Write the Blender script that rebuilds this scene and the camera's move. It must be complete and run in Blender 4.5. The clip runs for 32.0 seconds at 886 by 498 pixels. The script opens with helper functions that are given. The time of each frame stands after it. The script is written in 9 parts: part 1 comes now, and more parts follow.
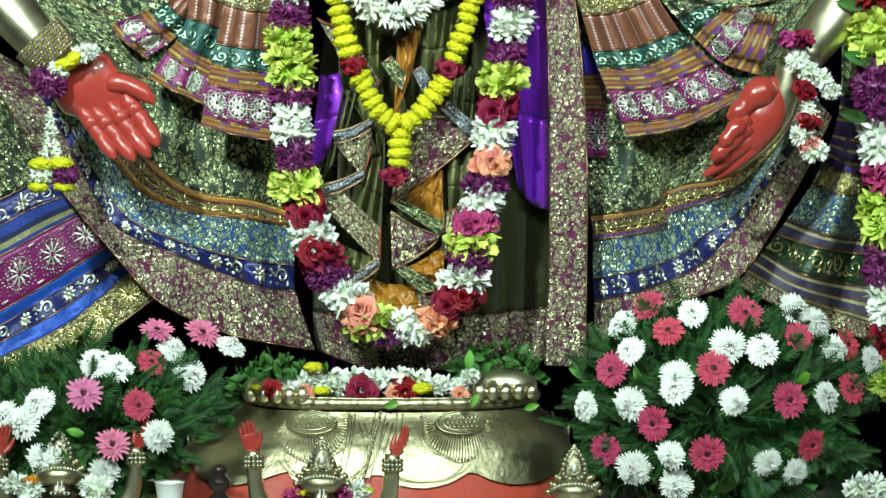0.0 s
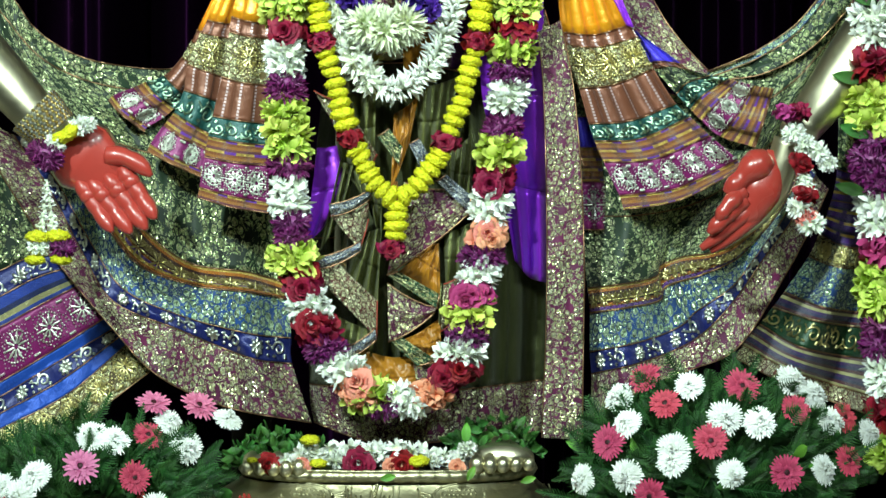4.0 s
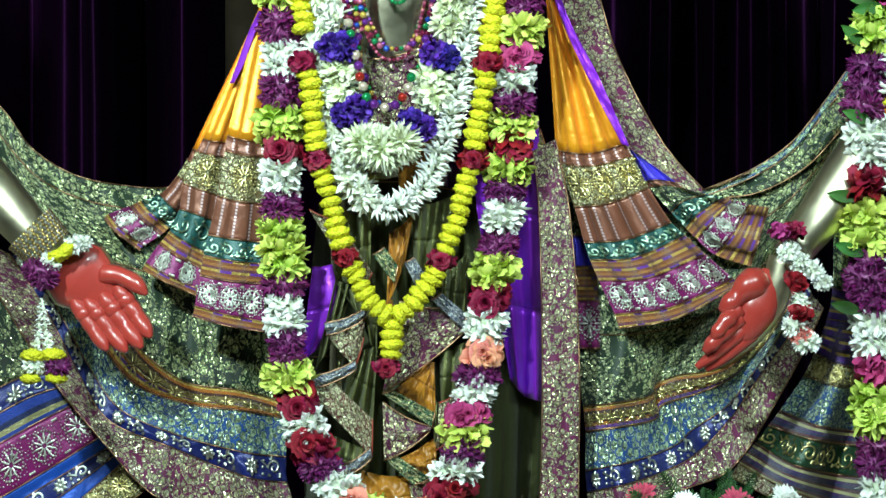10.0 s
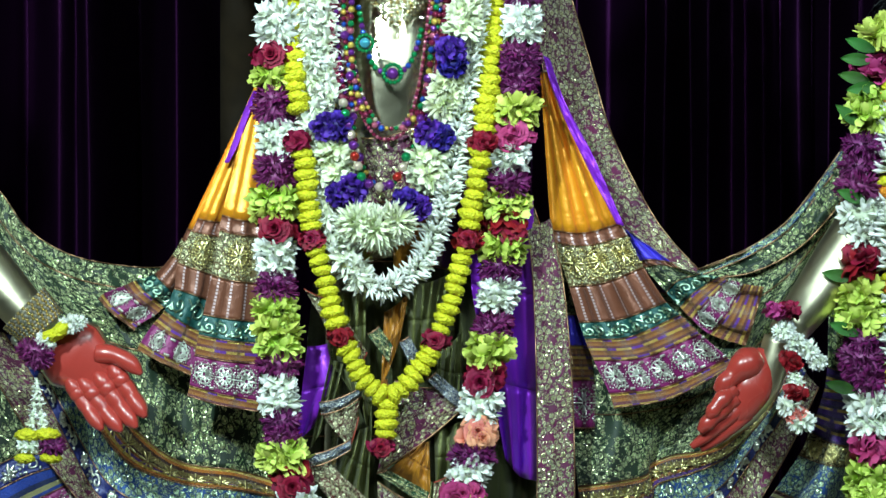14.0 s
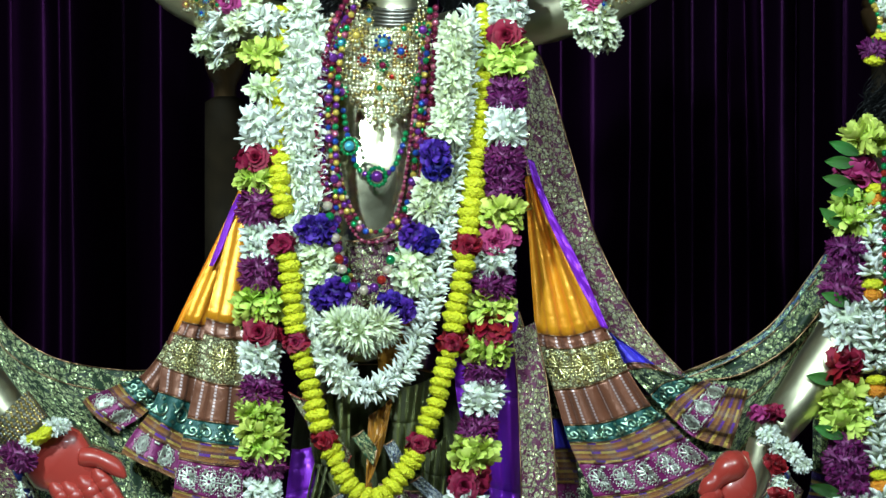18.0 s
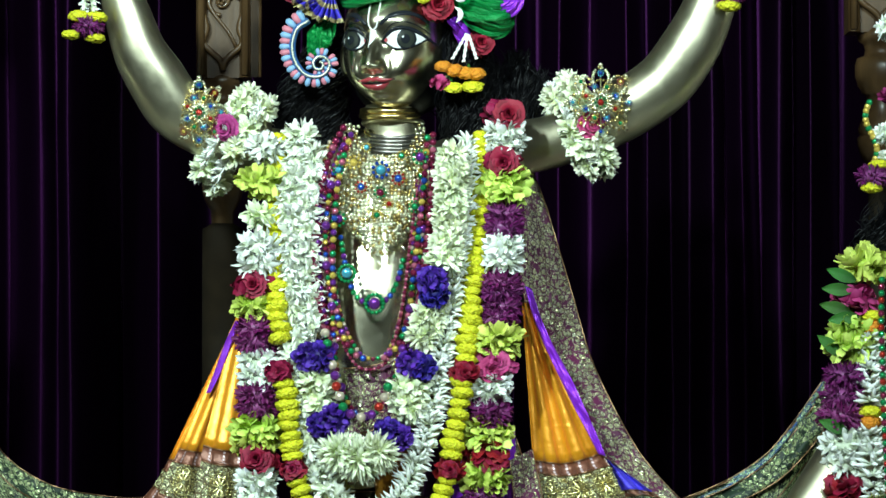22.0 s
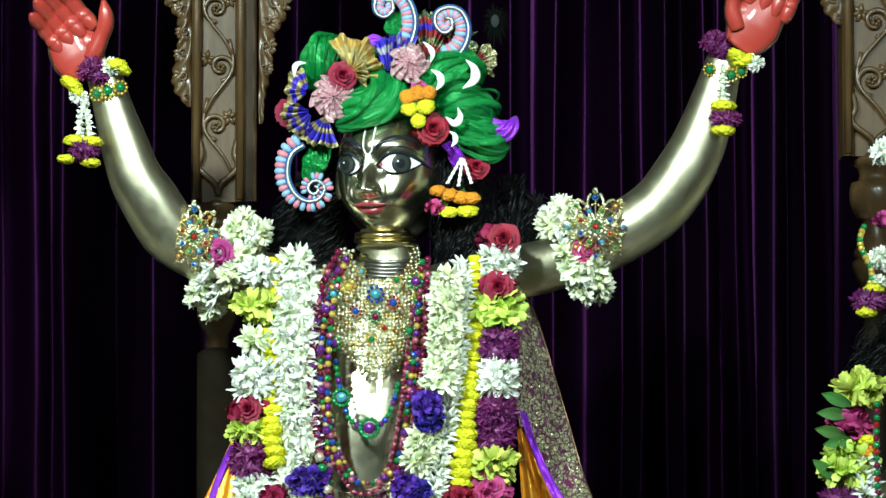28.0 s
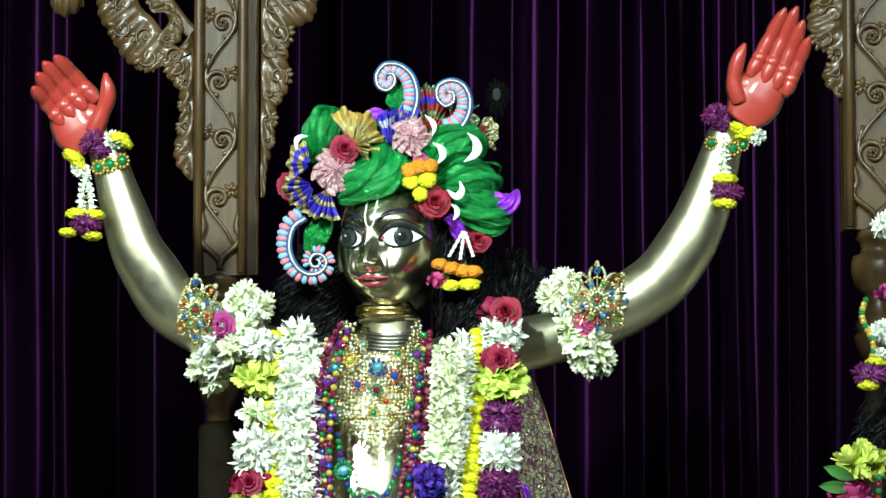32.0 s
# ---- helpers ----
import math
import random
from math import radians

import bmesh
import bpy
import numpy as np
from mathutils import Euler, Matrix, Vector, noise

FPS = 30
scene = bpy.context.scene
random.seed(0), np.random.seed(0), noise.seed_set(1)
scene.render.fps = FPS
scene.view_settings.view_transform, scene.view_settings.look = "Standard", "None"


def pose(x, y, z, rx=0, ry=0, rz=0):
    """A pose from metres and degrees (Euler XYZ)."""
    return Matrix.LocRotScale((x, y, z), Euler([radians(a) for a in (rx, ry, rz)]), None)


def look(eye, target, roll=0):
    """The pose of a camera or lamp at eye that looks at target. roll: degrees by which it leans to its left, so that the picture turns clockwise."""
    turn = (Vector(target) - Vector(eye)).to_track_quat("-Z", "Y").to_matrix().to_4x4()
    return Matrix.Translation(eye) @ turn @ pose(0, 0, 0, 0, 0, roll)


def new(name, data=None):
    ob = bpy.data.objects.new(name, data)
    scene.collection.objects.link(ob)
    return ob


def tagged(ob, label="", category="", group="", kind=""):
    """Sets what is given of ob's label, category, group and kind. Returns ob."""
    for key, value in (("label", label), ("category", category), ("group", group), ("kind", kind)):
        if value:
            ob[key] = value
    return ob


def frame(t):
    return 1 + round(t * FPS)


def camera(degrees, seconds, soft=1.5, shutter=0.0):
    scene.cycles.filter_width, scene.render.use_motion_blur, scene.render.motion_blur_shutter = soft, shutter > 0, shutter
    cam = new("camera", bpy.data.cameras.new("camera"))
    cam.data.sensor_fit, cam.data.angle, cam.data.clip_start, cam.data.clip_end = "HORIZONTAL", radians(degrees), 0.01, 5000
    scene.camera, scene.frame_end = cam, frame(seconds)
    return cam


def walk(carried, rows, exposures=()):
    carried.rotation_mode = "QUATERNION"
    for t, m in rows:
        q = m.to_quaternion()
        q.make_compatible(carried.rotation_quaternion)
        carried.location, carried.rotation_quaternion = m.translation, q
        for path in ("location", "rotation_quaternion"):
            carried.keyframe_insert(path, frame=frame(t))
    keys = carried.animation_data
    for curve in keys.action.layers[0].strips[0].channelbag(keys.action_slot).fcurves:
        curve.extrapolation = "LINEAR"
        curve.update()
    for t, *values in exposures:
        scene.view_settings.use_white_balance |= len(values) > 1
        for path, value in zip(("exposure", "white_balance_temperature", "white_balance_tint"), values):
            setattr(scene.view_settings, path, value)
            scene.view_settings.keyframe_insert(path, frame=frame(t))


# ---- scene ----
# ---------------------------------------------------------------- camera
EYE = (0.12, -7.459, 1.73)      # a tripod on the hall floor, turned slowly upwards
cam = camera(12.0, 32.0, soft=1.5)
ROWS = [
    (0.0, 0.084, 1.109),
    (0.5, 0.084, 1.1382),
    (1.0, 0.084, 1.1642),
    (1.5, 0.0871, 1.1825),
    (2.0, 0.0871, 1.1933),
    (2.5, 0.0871, 1.2025),
    (3.0, 0.0871, 1.2132),
    (3.5, 0.0886, 1.2255),
    (5.5, 0.0917, 1.2806),
    (6.0, 0.0933, 1.2974),
    (6.5, 0.0933, 1.3173),
    (7.0, 0.0933, 1.3403),
    (7.5, 0.0948, 1.3615),
    (8.0, 0.0948, 1.38),
    (8.5, 0.0949, 1.3967),
    (9.0, 0.0964, 1.4166),
    (9.5, 0.0979, 1.4319),
    (10.0, 0.0979, 1.4488),
    (10.5, 0.0979, 1.4626),
    (11.0, 0.0979, 1.4812),
    (11.5, 0.0979, 1.4996),
    (12.0, 0.0979, 1.5268),
    (12.5, 0.101, 1.5483),
    (13.0, 0.1056, 1.5605),
    (13.5, 0.1071, 1.5743),
    (14.0, 0.1071, 1.5897),
    (14.5, 0.1071, 1.6111),
    (16.5, 0.1148, 1.7151),
    (17.0, 0.1209, 1.7412),
    (17.5, 0.1286, 1.7626),
    (18.0, 0.1347, 1.7721),
    (18.5, 0.1362, 1.7948),
    (19.0, 0.1378, 1.8208),
    (19.5, 0.1378, 1.8499),
    (20.0, 0.1378, 1.8805),
    (20.5, 0.1394, 1.9084),
    (21.0, 0.1408, 1.9372),
    (21.5, 0.1393, 1.9709),
    (22.0, 0.1394, 1.9969),
    (22.5, 0.1408, 2.0199),
    (23.0, 0.1408, 2.0413),
    (23.5, 0.1408, 2.0551),
    (24.0, 0.1423, 2.0673),
    (24.5, 0.1446, 2.0827),
    (25.0, 0.1468, 2.1056),
    (25.5, 0.1484, 2.124),
    (27.5, 0.147, 2.196),
    (28.0, 0.1484, 2.2174),
    (28.5, 0.1516, 2.2281),
    (29.0, 0.1499, 2.2404),
    (29.5, 0.1514, 2.2572),
    (30.0, 0.1453, 2.2771),
    (30.5, 0.1453, 2.297),
    (31.0, 0.1453, 2.3154),
    (31.5, 0.1453, 2.3308),
    (32.0, 0.1453, 2.3476),
]
walk(cam, [(t, look(EYE, (x, 0.0, z))) for t, x, z in ROWS],
     [(0.0, -0.08, 6700, 7), (6.0, -0.04, 6500, 8), (9.0, -0.08, 6300, 9), (13.0, -0.24, 6100, 10), (17.0, -0.46, 6050, 10), (23.0, -0.42, 6300, 10), (28.0, -0.22, 6500, 10), (32.0, -0.09, 6600, 10)])

# ---------------------------------------------------------------- light
world = bpy.data.worlds.new("hall_gloom")
scene.world = world
world.use_nodes = True
world.node_tree.nodes["Background"].inputs["Color"].default_value = (0.55, 0.6, 0.7, 1)
world.node_tree.nodes["Background"].inputs["Strength"].default_value = 0.035


def stage_or_fill_lamp(eye, target, power, size, colour, spread=60):
    d = bpy.data.lights.new("stage_or_fill_lamp", "AREA")
    d.shape, d.size, d.energy, d.color, d.spread = "DISK", size, power, colour, radians(spread)
    ob = new("stage_or_fill_lamp", d)
    ob.matrix_world = look(eye, target)
    return tagged(ob, "round white lamp, stage light or added fill, under the hall ceiling", "lamp")


stage_or_fill_lamp((-1.9, -5.2, 4.6), (0.05, 0, 2.25), 67, 0.35, (0.785, 1.0, 0.94))
stage_or_fill_lamp((2.3, -5.6, 4.7), (0.05, 0, 2.30), 30, 0.35, (0.785, 1.0, 0.97))
# weak fill aimed low, an added lamp with no visible source
stage_or_fill_lamp((0.2, -6.6, 4.9), (0.1, 0, 1.3), 14, 0.8, (0.785, 1.0, 0.97))

# ---------------------------------------------------------------- helpers


def at(x, z, y=0.0):
    """A point at depth y on the line of sight through (x, z) in the plane of the main figure."""
    s = (7.459 + y) / 7.459
    return Vector((0.12 + (x - 0.12) * s, y, 1.73 + (z - 1.73) * s))


def thing(name, label, category, loc=(0, 0, 0), group=""):
    ob = new(name)
    ob.empty_display_size = 0.05
    ob.location = loc
    return tagged(ob, label, category, group)


def raw(name, verts, faces, mats, uvs=None, idx=None, smooth=True):
    """A mesh from lists; uvs per vertex; idx: material of each face."""
    me = bpy.data.meshes.new(name)
    me.from_pydata([tuple(v) for v in verts], [], faces)
    for m in (mats if isinstance(mats, (list, tuple)) else [mats]):
        me.materials.append(m)
    if uvs is not None:
        lay = me.uv_layers.new(name="UVMap")
        li = np.empty(len(me.loops), dtype=np.int32)
        me.loops.foreach_get("vertex_index", li)
        lay.data.foreach_set("uv", np.asarray(uvs, dtype=np.float32)[li].ravel())
    if idx is not None:
        me.polygons.foreach_set("material_index", np.asarray(idx, dtype=np.int32))
    if smooth:
        me.polygons.foreach_set("use_smooth", np.ones(len(me.polygons), dtype=bool))
    me.update()
    return me


def put(name, me, parent=None, label="", loc=None, rot=None, scale=None):
    ob = new(name, me)
    if parent is not None:
        ob.parent = parent
        ob.matrix_parent_inverse = Matrix.Translation(-parent.location)
    if loc is not None:
        ob.location = loc
    if rot is not None:
        ob.rotation_euler = rot
    if scale is not None:
        ob.scale = (scale,) * 3 if isinstance(scale, (int, float)) else scale
    return tagged(ob, label)


def smoothline(pts, n):
    """n points along a Catmull-Rom line through pts, evenly spaced."""
    p = np.array(pts, dtype=float)
    if len(p) == 2:
        return p[0] + (p[1] - p[0]) * np.linspace(0, 1, n)[:, None]
    q = np.vstack([2 * p[0] - p[1], p, 2 * p[-1] - p[-2]])
    out = []
    for i in range(1, len(q) - 2):
        for t in np.linspace(0, 1, 24, endpoint=False):
            a, b, c, d = q[i - 1], q[i], q[i + 1], q[i + 2]
            out.append(0.5 * (2 * b + (c - a) * t + (2 * a - 5 * b + 4 * c - d) * t * t + (3 * b - a - 3 * c + d) * t ** 3))
    out.append(p[-1])
    out = np.array(out)
    s = np.concatenate([[0], np.cumsum(np.linalg.norm(np.diff(out, axis=0), axis=1))])
    w = np.linspace(0, s[-1], n)
    return np.stack([np.interp(w, s, out[:, k]) for k in range(out.shape[1])], axis=1)


def loft(pts, radii, seg=14, n=24, flat=1.0, up=(0, 1, 0), caps=True, ripple=None):
    """Verts and faces of a tube through pts (x, y, z) with radii along it; flat squeezes it along the 'up' way."""
    line = smoothline([tuple(p) for p in pts], n)
    r = np.interp(np.linspace(0, 1, n), np.linspace(0, 1, len(radii)), radii) if not np.isscalar(radii) else np.full(n, radii)
    if len(np.atleast_1d(radii)) > 2:
        r = np.interp(np.linspace(0, 1, n), np.linspace(0, 1, len(radii)), radii)
        k = np.array([1, 2, 1]) / 4
        rp = np.concatenate([[r[0]], r, [r[-1]]])
        r = np.convolve(rp, k, "valid")
    verts, faces = [], []
    for i in range(n):
        t = Vector(line[min(i + 1, n - 1)] - line[max(i - 1, 0)]).normalized()
        u = Vector(up)
        side = t.cross(u)
        if side.length < 1e-4:
            side = t.cross(Vector((1, 0, 0.1)))
        side.normalize()
        u = side.cross(t).normalized()
        for j in range(seg):
            a = 2 * math.pi * j / seg
            k = 1 + (ripple(i / (n - 1), a) if ripple else 0)
            verts.append(Vector(line[i]) + side * (r[i] * k * math.cos(a)) + u * (r[i] * k * flat * math.sin(a)))
    for i in range(n - 1):
        for j in range(seg):
            a, b = i * seg + j, i * seg + (j + 1) % seg
            faces.append((a, b, b + seg, a + seg))
    if caps:
        verts.append(Vector(line[0])); verts.append(Vector(line[-1]))
        c0, c1 = len(verts) - 2, len(verts) - 1
        for j in range(seg):
            faces.append((c0, (j + 1) % seg, j))
            faces.append((c1, (n - 1) * seg + j, (n - 1) * seg + (j + 1) % seg))
    return verts, faces


class Build:
    """Gathers pieces of one mesh, each with its own material slot."""

    def __init__(self):
        self.v, self.f, self.i, self.m = [], [], [], []

    def add(self, vf, mat):
        o = len(self.v)
        if mat not in self.m:
            self.m.append(mat)
        k = self.m.index(mat)
        self.v += [tuple(p) for p in vf[0]]
        self.f += [tuple(a + o for a in f) for f in vf[1]]
        self.i += [k] * len(vf[1])
        return self

    def mesh(self, name, smooth=True):
        return raw(name, self.v, self.f, self.m, None, self.i, smooth)


def ball(c, r, seg=10, rings=6):
    """Verts and faces of an ellipsoid."""
    rx, ry, rz = (r, r, r) if np.isscalar(r) else r
    v, f = [], []
    for i in range(1, rings):
        a = math.pi * i / rings
        for j in range(seg):
            b = 2 * math.pi * j / seg
            v.append((c[0] + rx * math.sin(a) * math.cos(b), c[1] + ry * math.sin(a) * math.sin(b), c[2] + rz * math.cos(a)))
    v += [(c[0], c[1], c[2] + rz), (c[0], c[1], c[2] - rz)]
    t, d = len(v) - 2, len(v) - 1
    for i in range(rings - 2):
        for j in range(seg):
            p, q = i * seg + j, i * seg + (j + 1) % seg
            f.append((p, p + seg, q + seg, q))
    for j in range(seg):
        f.append((t, j, (j + 1) % seg))
        f.append((d, (rings - 2) * seg + (j + 1) % seg, (rings - 2) * seg + j))
    return v, f


# ---------------------------------------------------------------- materials


def material(name):
    m = bpy.data.materials.new(name)
    m.use_nodes = True
    return m, m.node_tree.nodes, m.node_tree.links, m.node_tree.nodes["Principled BSDF"]


def ramp(nodes, links, src, stops, mode="LINEAR"):
    r = nodes.new("ShaderNodeValToRGB")
    r.color_ramp.interpolation = mode
    e = r.color_ramp.elements
    while len(e) < len(stops):
        e.new(0.5)
    for k, (p, c) in enumerate(stops):
        e[k].position, e[k].color = p, (*c, 1) if len(c) == 3 else c
    links.new(src, r.inputs[0])
    return r.outputs[0]


def calc(nodes, links, op, a, b=None, c=None):
    n = nodes.new("ShaderNodeMath")
    n.operation = op
    for k, s in enumerate((a, b, c)):
        if s is None:
            continue
        if isinstance(s, (int, float)):
            n.inputs[k].default_value = s
        else:
            links.new(s, n.inputs[k])
    return n.outputs[0]


def mixed(nodes, links, fac, a, b):
    n = nodes.new("ShaderNodeMix")
    n.data_type = "RGBA"
    for s, k in ((fac, 0), (a, 6), (b, 7)):
        if isinstance(s, (int, float)):
            n.inputs[k].default_value = s
        elif isinstance(s, tuple):
            n.inputs[k].default_value = (*s, 1)
        else:
            links.new(s, n.inputs[k])
    return n.outputs[2]


def bump(nodes, links, p, height, strength, dist):
    b = nodes.new("ShaderNodeBump")
    b.inputs["Strength"].default_value, b.inputs["Distance"].default_value = strength, dist
    links.new(height, b.inputs["Height"])
    links.new(b.outputs[0], p.inputs["Normal"])


def tex(nodes, links, kind, scale, vec=None, **kw):
    n = nodes.new(kind)
    n.inputs["Scale"].default_value = scale
    for k, v in kw.items():
        n.inputs[k].default_value = v
    if vec is not None:
        links.new(vec, n.inputs["Vector"])
    return n


def plain(name, colour, rough=0.5, metal=0.0, var=0.25, scale=30, sheen=0.0, coat=0.0, bumps=0.15, sub=0.0):
    """A surface with fine grain and broader unevenness."""
    m, N, L, p = material(name)
    co = N.new("ShaderNodeTexCoord").outputs["Object"]
    a = tex(N, L, "ShaderNodeTexNoise", scale, co, Detail=6.0)
    b = tex(N, L, "ShaderNodeTexNoise", scale / 7, co, Detail=3.0)
    h = calc(N, L, "ADD", calc(N, L, "MULTIPLY", a.outputs[0], 0.6), calc(N, L, "MULTIPLY", b.outputs[0], 0.4))
    lo = tuple(c * (1 - var) for c in colour)
    hi = tuple(min(1, c * (1 + var)) for c in colour)
    info = N.new("ShaderNodeObjectInfo")
    h2 = calc(N, L, "ADD", h, calc(N, L, "MULTIPLY", calc(N, L, "SUBTRACT", info.outputs["Random"], 0.5), 0.2))
    L.new(ramp(N, L, h2, [(0.3, lo), (0.7, hi)]), p.inputs["Base Color"])
    p.inputs["Metallic"].default_value = metal
    L.new(ramp(N, L, b.outputs[0], [(0.3, (rough * 0.8,) * 3), (0.7, (min(1, rough * 1.25),) * 3)]), p.inputs["Roughness"])
    p.inputs["Sheen Weight"].default_value = sheen
    p.inputs["Coat Weight"].default_value = coat
    if sub:
        p.inputs["Subsurface Weight"].default_value = sub
        p.inputs["Subsurface Radius"].default_value = (0.01, 0.006, 0.004)
    if bumps:
        bump(N, L, p, a.outputs[0], bumps, 0.004)
    return m


def petal_mat(name, base, tip, rough=0.55, sub=0.25, centre=0.0):
    """Petals: colour runs from base to tip along UV v, each petal a little different."""
    m, N, L, p = material(name)
    uv = N.new("ShaderNodeUVMap").outputs[0]
    sep = N.new("ShaderNodeSeparateXYZ")
    L.new(uv, sep.inputs[0])
    geo = N.new("ShaderNodeNewGeometry")
    isl = geo.outputs["Random Per Island"]
    info = N.new("ShaderNodeObjectInfo")
    t = calc(N, L, "ADD", sep.outputs[1], calc(N, L, "MULTIPLY", calc(N, L, "SUBTRACT", isl, 0.5), 0.5))
    col = ramp(N, L, t, [(0.05, base), (0.85, tip)])
    hs = N.new("ShaderNodeHueSaturation")
    L.new(col, hs.inputs["Color"])
    L.new(calc(N, L, "ADD", 0.8, calc(N, L, "MULTIPLY", calc(N, L, "ADD", isl, info.outputs["Random"]), 0.2)), hs.inputs["Value"])
    L.new(calc(N, L, "ADD", 0.485, calc(N, L, "MULTIPLY", info.outputs["Random"], 0.03)), hs.inputs["Hue"])
    L.new(hs.outputs[0], p.inputs["Base Color"])
    p.inputs["Roughness"].default_value = rough
    p.inputs["Subsurface Weight"].default_value = sub
    p.inputs["Subsurface Radius"].default_value = (0.020, 0.019, 0.016)
    p.inputs["Specular IOR Level"].default_value = 0.3
    w = tex(N, L, "ShaderNodeTexWave", 14, uv, Distortion=1.5)
    bump(N, L, p, w.outputs[0], 0.2, 0.002)
    return m


GOLD = (0.60, 0.57, 0.28)
SILVER = (0.72, 0.72, 0.66)
GILT = (0.74, 0.52, 0.12)


def brocade(name, ground, thread=GOLD, size=0.045, cover=0.5, petals=6, rough=0.38, glint=1.0, ground2=None, gaps=0.0):
    """Woven brocade: rows of metallic flowers with petals, small flowers between them and scroll work, on a silk ground. UV in metres."""
    m, N, L, p = material(name)
    uv = N.new("ShaderNodeUVMap").outputs[0]
    warp = tex(N, L, "ShaderNodeTexNoise", 9.0, uv, Detail=2.0)
    wv = N.new("ShaderNodeVectorMath")
    wv.operation = "SCALE"
    L.new(warp.outputs["Color"], wv.inputs[0])
    wv.inputs["Scale"].default_value = size * 0.35
    base = N.new("ShaderNodeVectorMath")
    L.new(uv, base.inputs[0])
    L.new(wv.outputs[0], base.inputs[1])

    def flowers(turn, shift, width, count, r0, r1):
        mp = N.new("ShaderNodeMapping")
        mp.inputs["Location"].default_value = (shift, shift * 0.7, 0)
        mp.inputs["Rotation"].default_value = (0, 0, turn)
        mp.inputs["Scale"].default_value = (1 / width,) * 3
        L.new(base.outputs[0], mp.inputs[0])
        v = tex(N, L, "ShaderNodeTexVoronoi", 1.0, mp.outputs[0], Randomness=0.28)
        d = N.new("ShaderNodeVectorMath")
        d.operation = "SUBTRACT"
        L.new(mp.outputs[0], d.inputs[0])
        L.new(v.outputs["Position"], d.inputs[1])
        q = N.new("ShaderNodeSeparateXYZ")
        L.new(d.outputs[0], q.inputs[0])
        ang = calc(N, L, "MULTIPLY", calc(N, L, "ARCTAN2", q.outputs[1], q.outputs[0]), count / 2.0)
        lobe = calc(N, L, "ABSOLUTE", calc(N, L, "COSINE", ang))
        dist = v.outputs["Distance"]
        edge = calc(N, L, "SUBTRACT", calc(N, L, "ADD", r0, calc(N, L, "MULTIPLY", calc(N, L, "POWER", lobe, 0.6), r1)), dist)
        ring = calc(N, L, "ABSOLUTE", calc(N, L, "SUBTRACT", dist, r0 * 0.52))
        ins = calc(N, L, "MULTIPLY", calc(N, L, "GREATER_THAN", edge, 0.0), calc(N, L, "GREATER_THAN", ring, 0.022))
        cut = calc(N, L, "MULTIPLY", calc(N, L, "LESS_THAN", lobe, 0.30), calc(N, L, "GREATER_THAN", dist, r0 * 0.62))
        return calc(N, L, "MULTIPLY", ins, calc(N, L, "SUBTRACT", 1.0, cut)), edge

    f1, e1 = flowers(0.78, 0.0, size, petals, 0.30, 0.20)
    f2, e2 = flowers(0.78, 0.5 * size, size * 0.55, 4, 0.25, 0.20)
    sc = tex(N, L, "ShaderNodeTexNoise", 1.9 / size, base.outputs[0], Detail=1.0, Distortion=1.9)
    line = calc(N, L, "ABSOLUTE", calc(N, L, "SUBTRACT", sc.outputs[0], 0.5))
    scroll = calc(N, L, "LESS_THAN", line, 0.006 + 0.045 * cover)
    away = calc(N, L, "LESS_THAN", e1, -0.05)
    rest = calc(N, L, "MULTIPLY", away, calc(N, L, "MAXIMUM", calc(N, L, "MULTIPLY", f2, 1.0 if cover > 0.45 else 0.0), scroll))
    gold = calc(N, L, "MAXIMUM", f1, rest)
    if gaps:
        leafy = tex(N, L, "ShaderNodeTexNoise", 1.7 / size, base.outputs[0], Detail=2.0, Distortion=1.1)
        gold = calc(N, L, "MULTIPLY", gold, calc(N, L, "GREATER_THAN", leafy.outputs[0], gaps))
    # threads
    fine = tex(N, L, "ShaderNodeTexVoronoi", 430, uv, Randomness=1.0)
    worn = tex(N, L, "ShaderNodeTexNoise", 14, uv, Detail=4.0)
    g2 = ground2 or tuple(c * 0.35 for c in ground)
    gc = ramp(N, L, worn.outputs[0], [(0.35, g2), (0.65, ground)])
    sepc = N.new("ShaderNodeSeparateColor")
    L.new(fine.outputs["Color"], sepc.inputs[0])
    # random dark and bright knots: part of the glitter is painted into the thread
    tc = ramp(N, L, sepc.outputs[0], [(0.0, tuple(c * 0.16 for c in thread)), (0.55, tuple(c * 0.90 for c in thread)), (0.92, tuple(min(1, c * 1.9) for c in thread))])
    L.new(mixed(N, L, gold, gc, tc), p.inputs["Base Color"])
    L.new(calc(N, L, "MULTIPLY", gold, 0.62), p.inputs["Metallic"])
    L.new(calc(N, L, "SUBTRACT", 0.62, calc(N, L, "MULTIPLY", gold, 0.62 - rough)), p.inputs["Roughness"])
    p.inputs["Sheen Weight"].default_value = 0.15
    h = calc(N, L, "ADD", calc(N, L, "MULTIPLY", calc(N, L, "MULTIPLY", sepc.outputs[1], gold), 1.0 * glint), calc(N, L, "MULTIPLY", gold, 0.4))
    bump(N, L, p, h, 0.8, 0.0028)
    # each knot of thread lies at its own angle and glints by itself
    nb = p.inputs["Normal"].links[0].from_socket
    tilt = N.new("ShaderNodeVectorMath")
    tilt.operation = "SUBTRACT"
    L.new(fine.outputs["Color"], tilt.inputs[0])
    tilt.inputs[1].default_value = (0.5, 0.5, 0.5)
    sc2 = N.new("ShaderNodeVectorMath")
    sc2.operation = "SCALE"
    L.new(tilt.outputs[0], sc2.inputs[0])
    L.new(calc(N, L, "MULTIPLY", gold, 1.3 * glint), sc2.inputs["Scale"])
    add = N.new("ShaderNodeVectorMath")
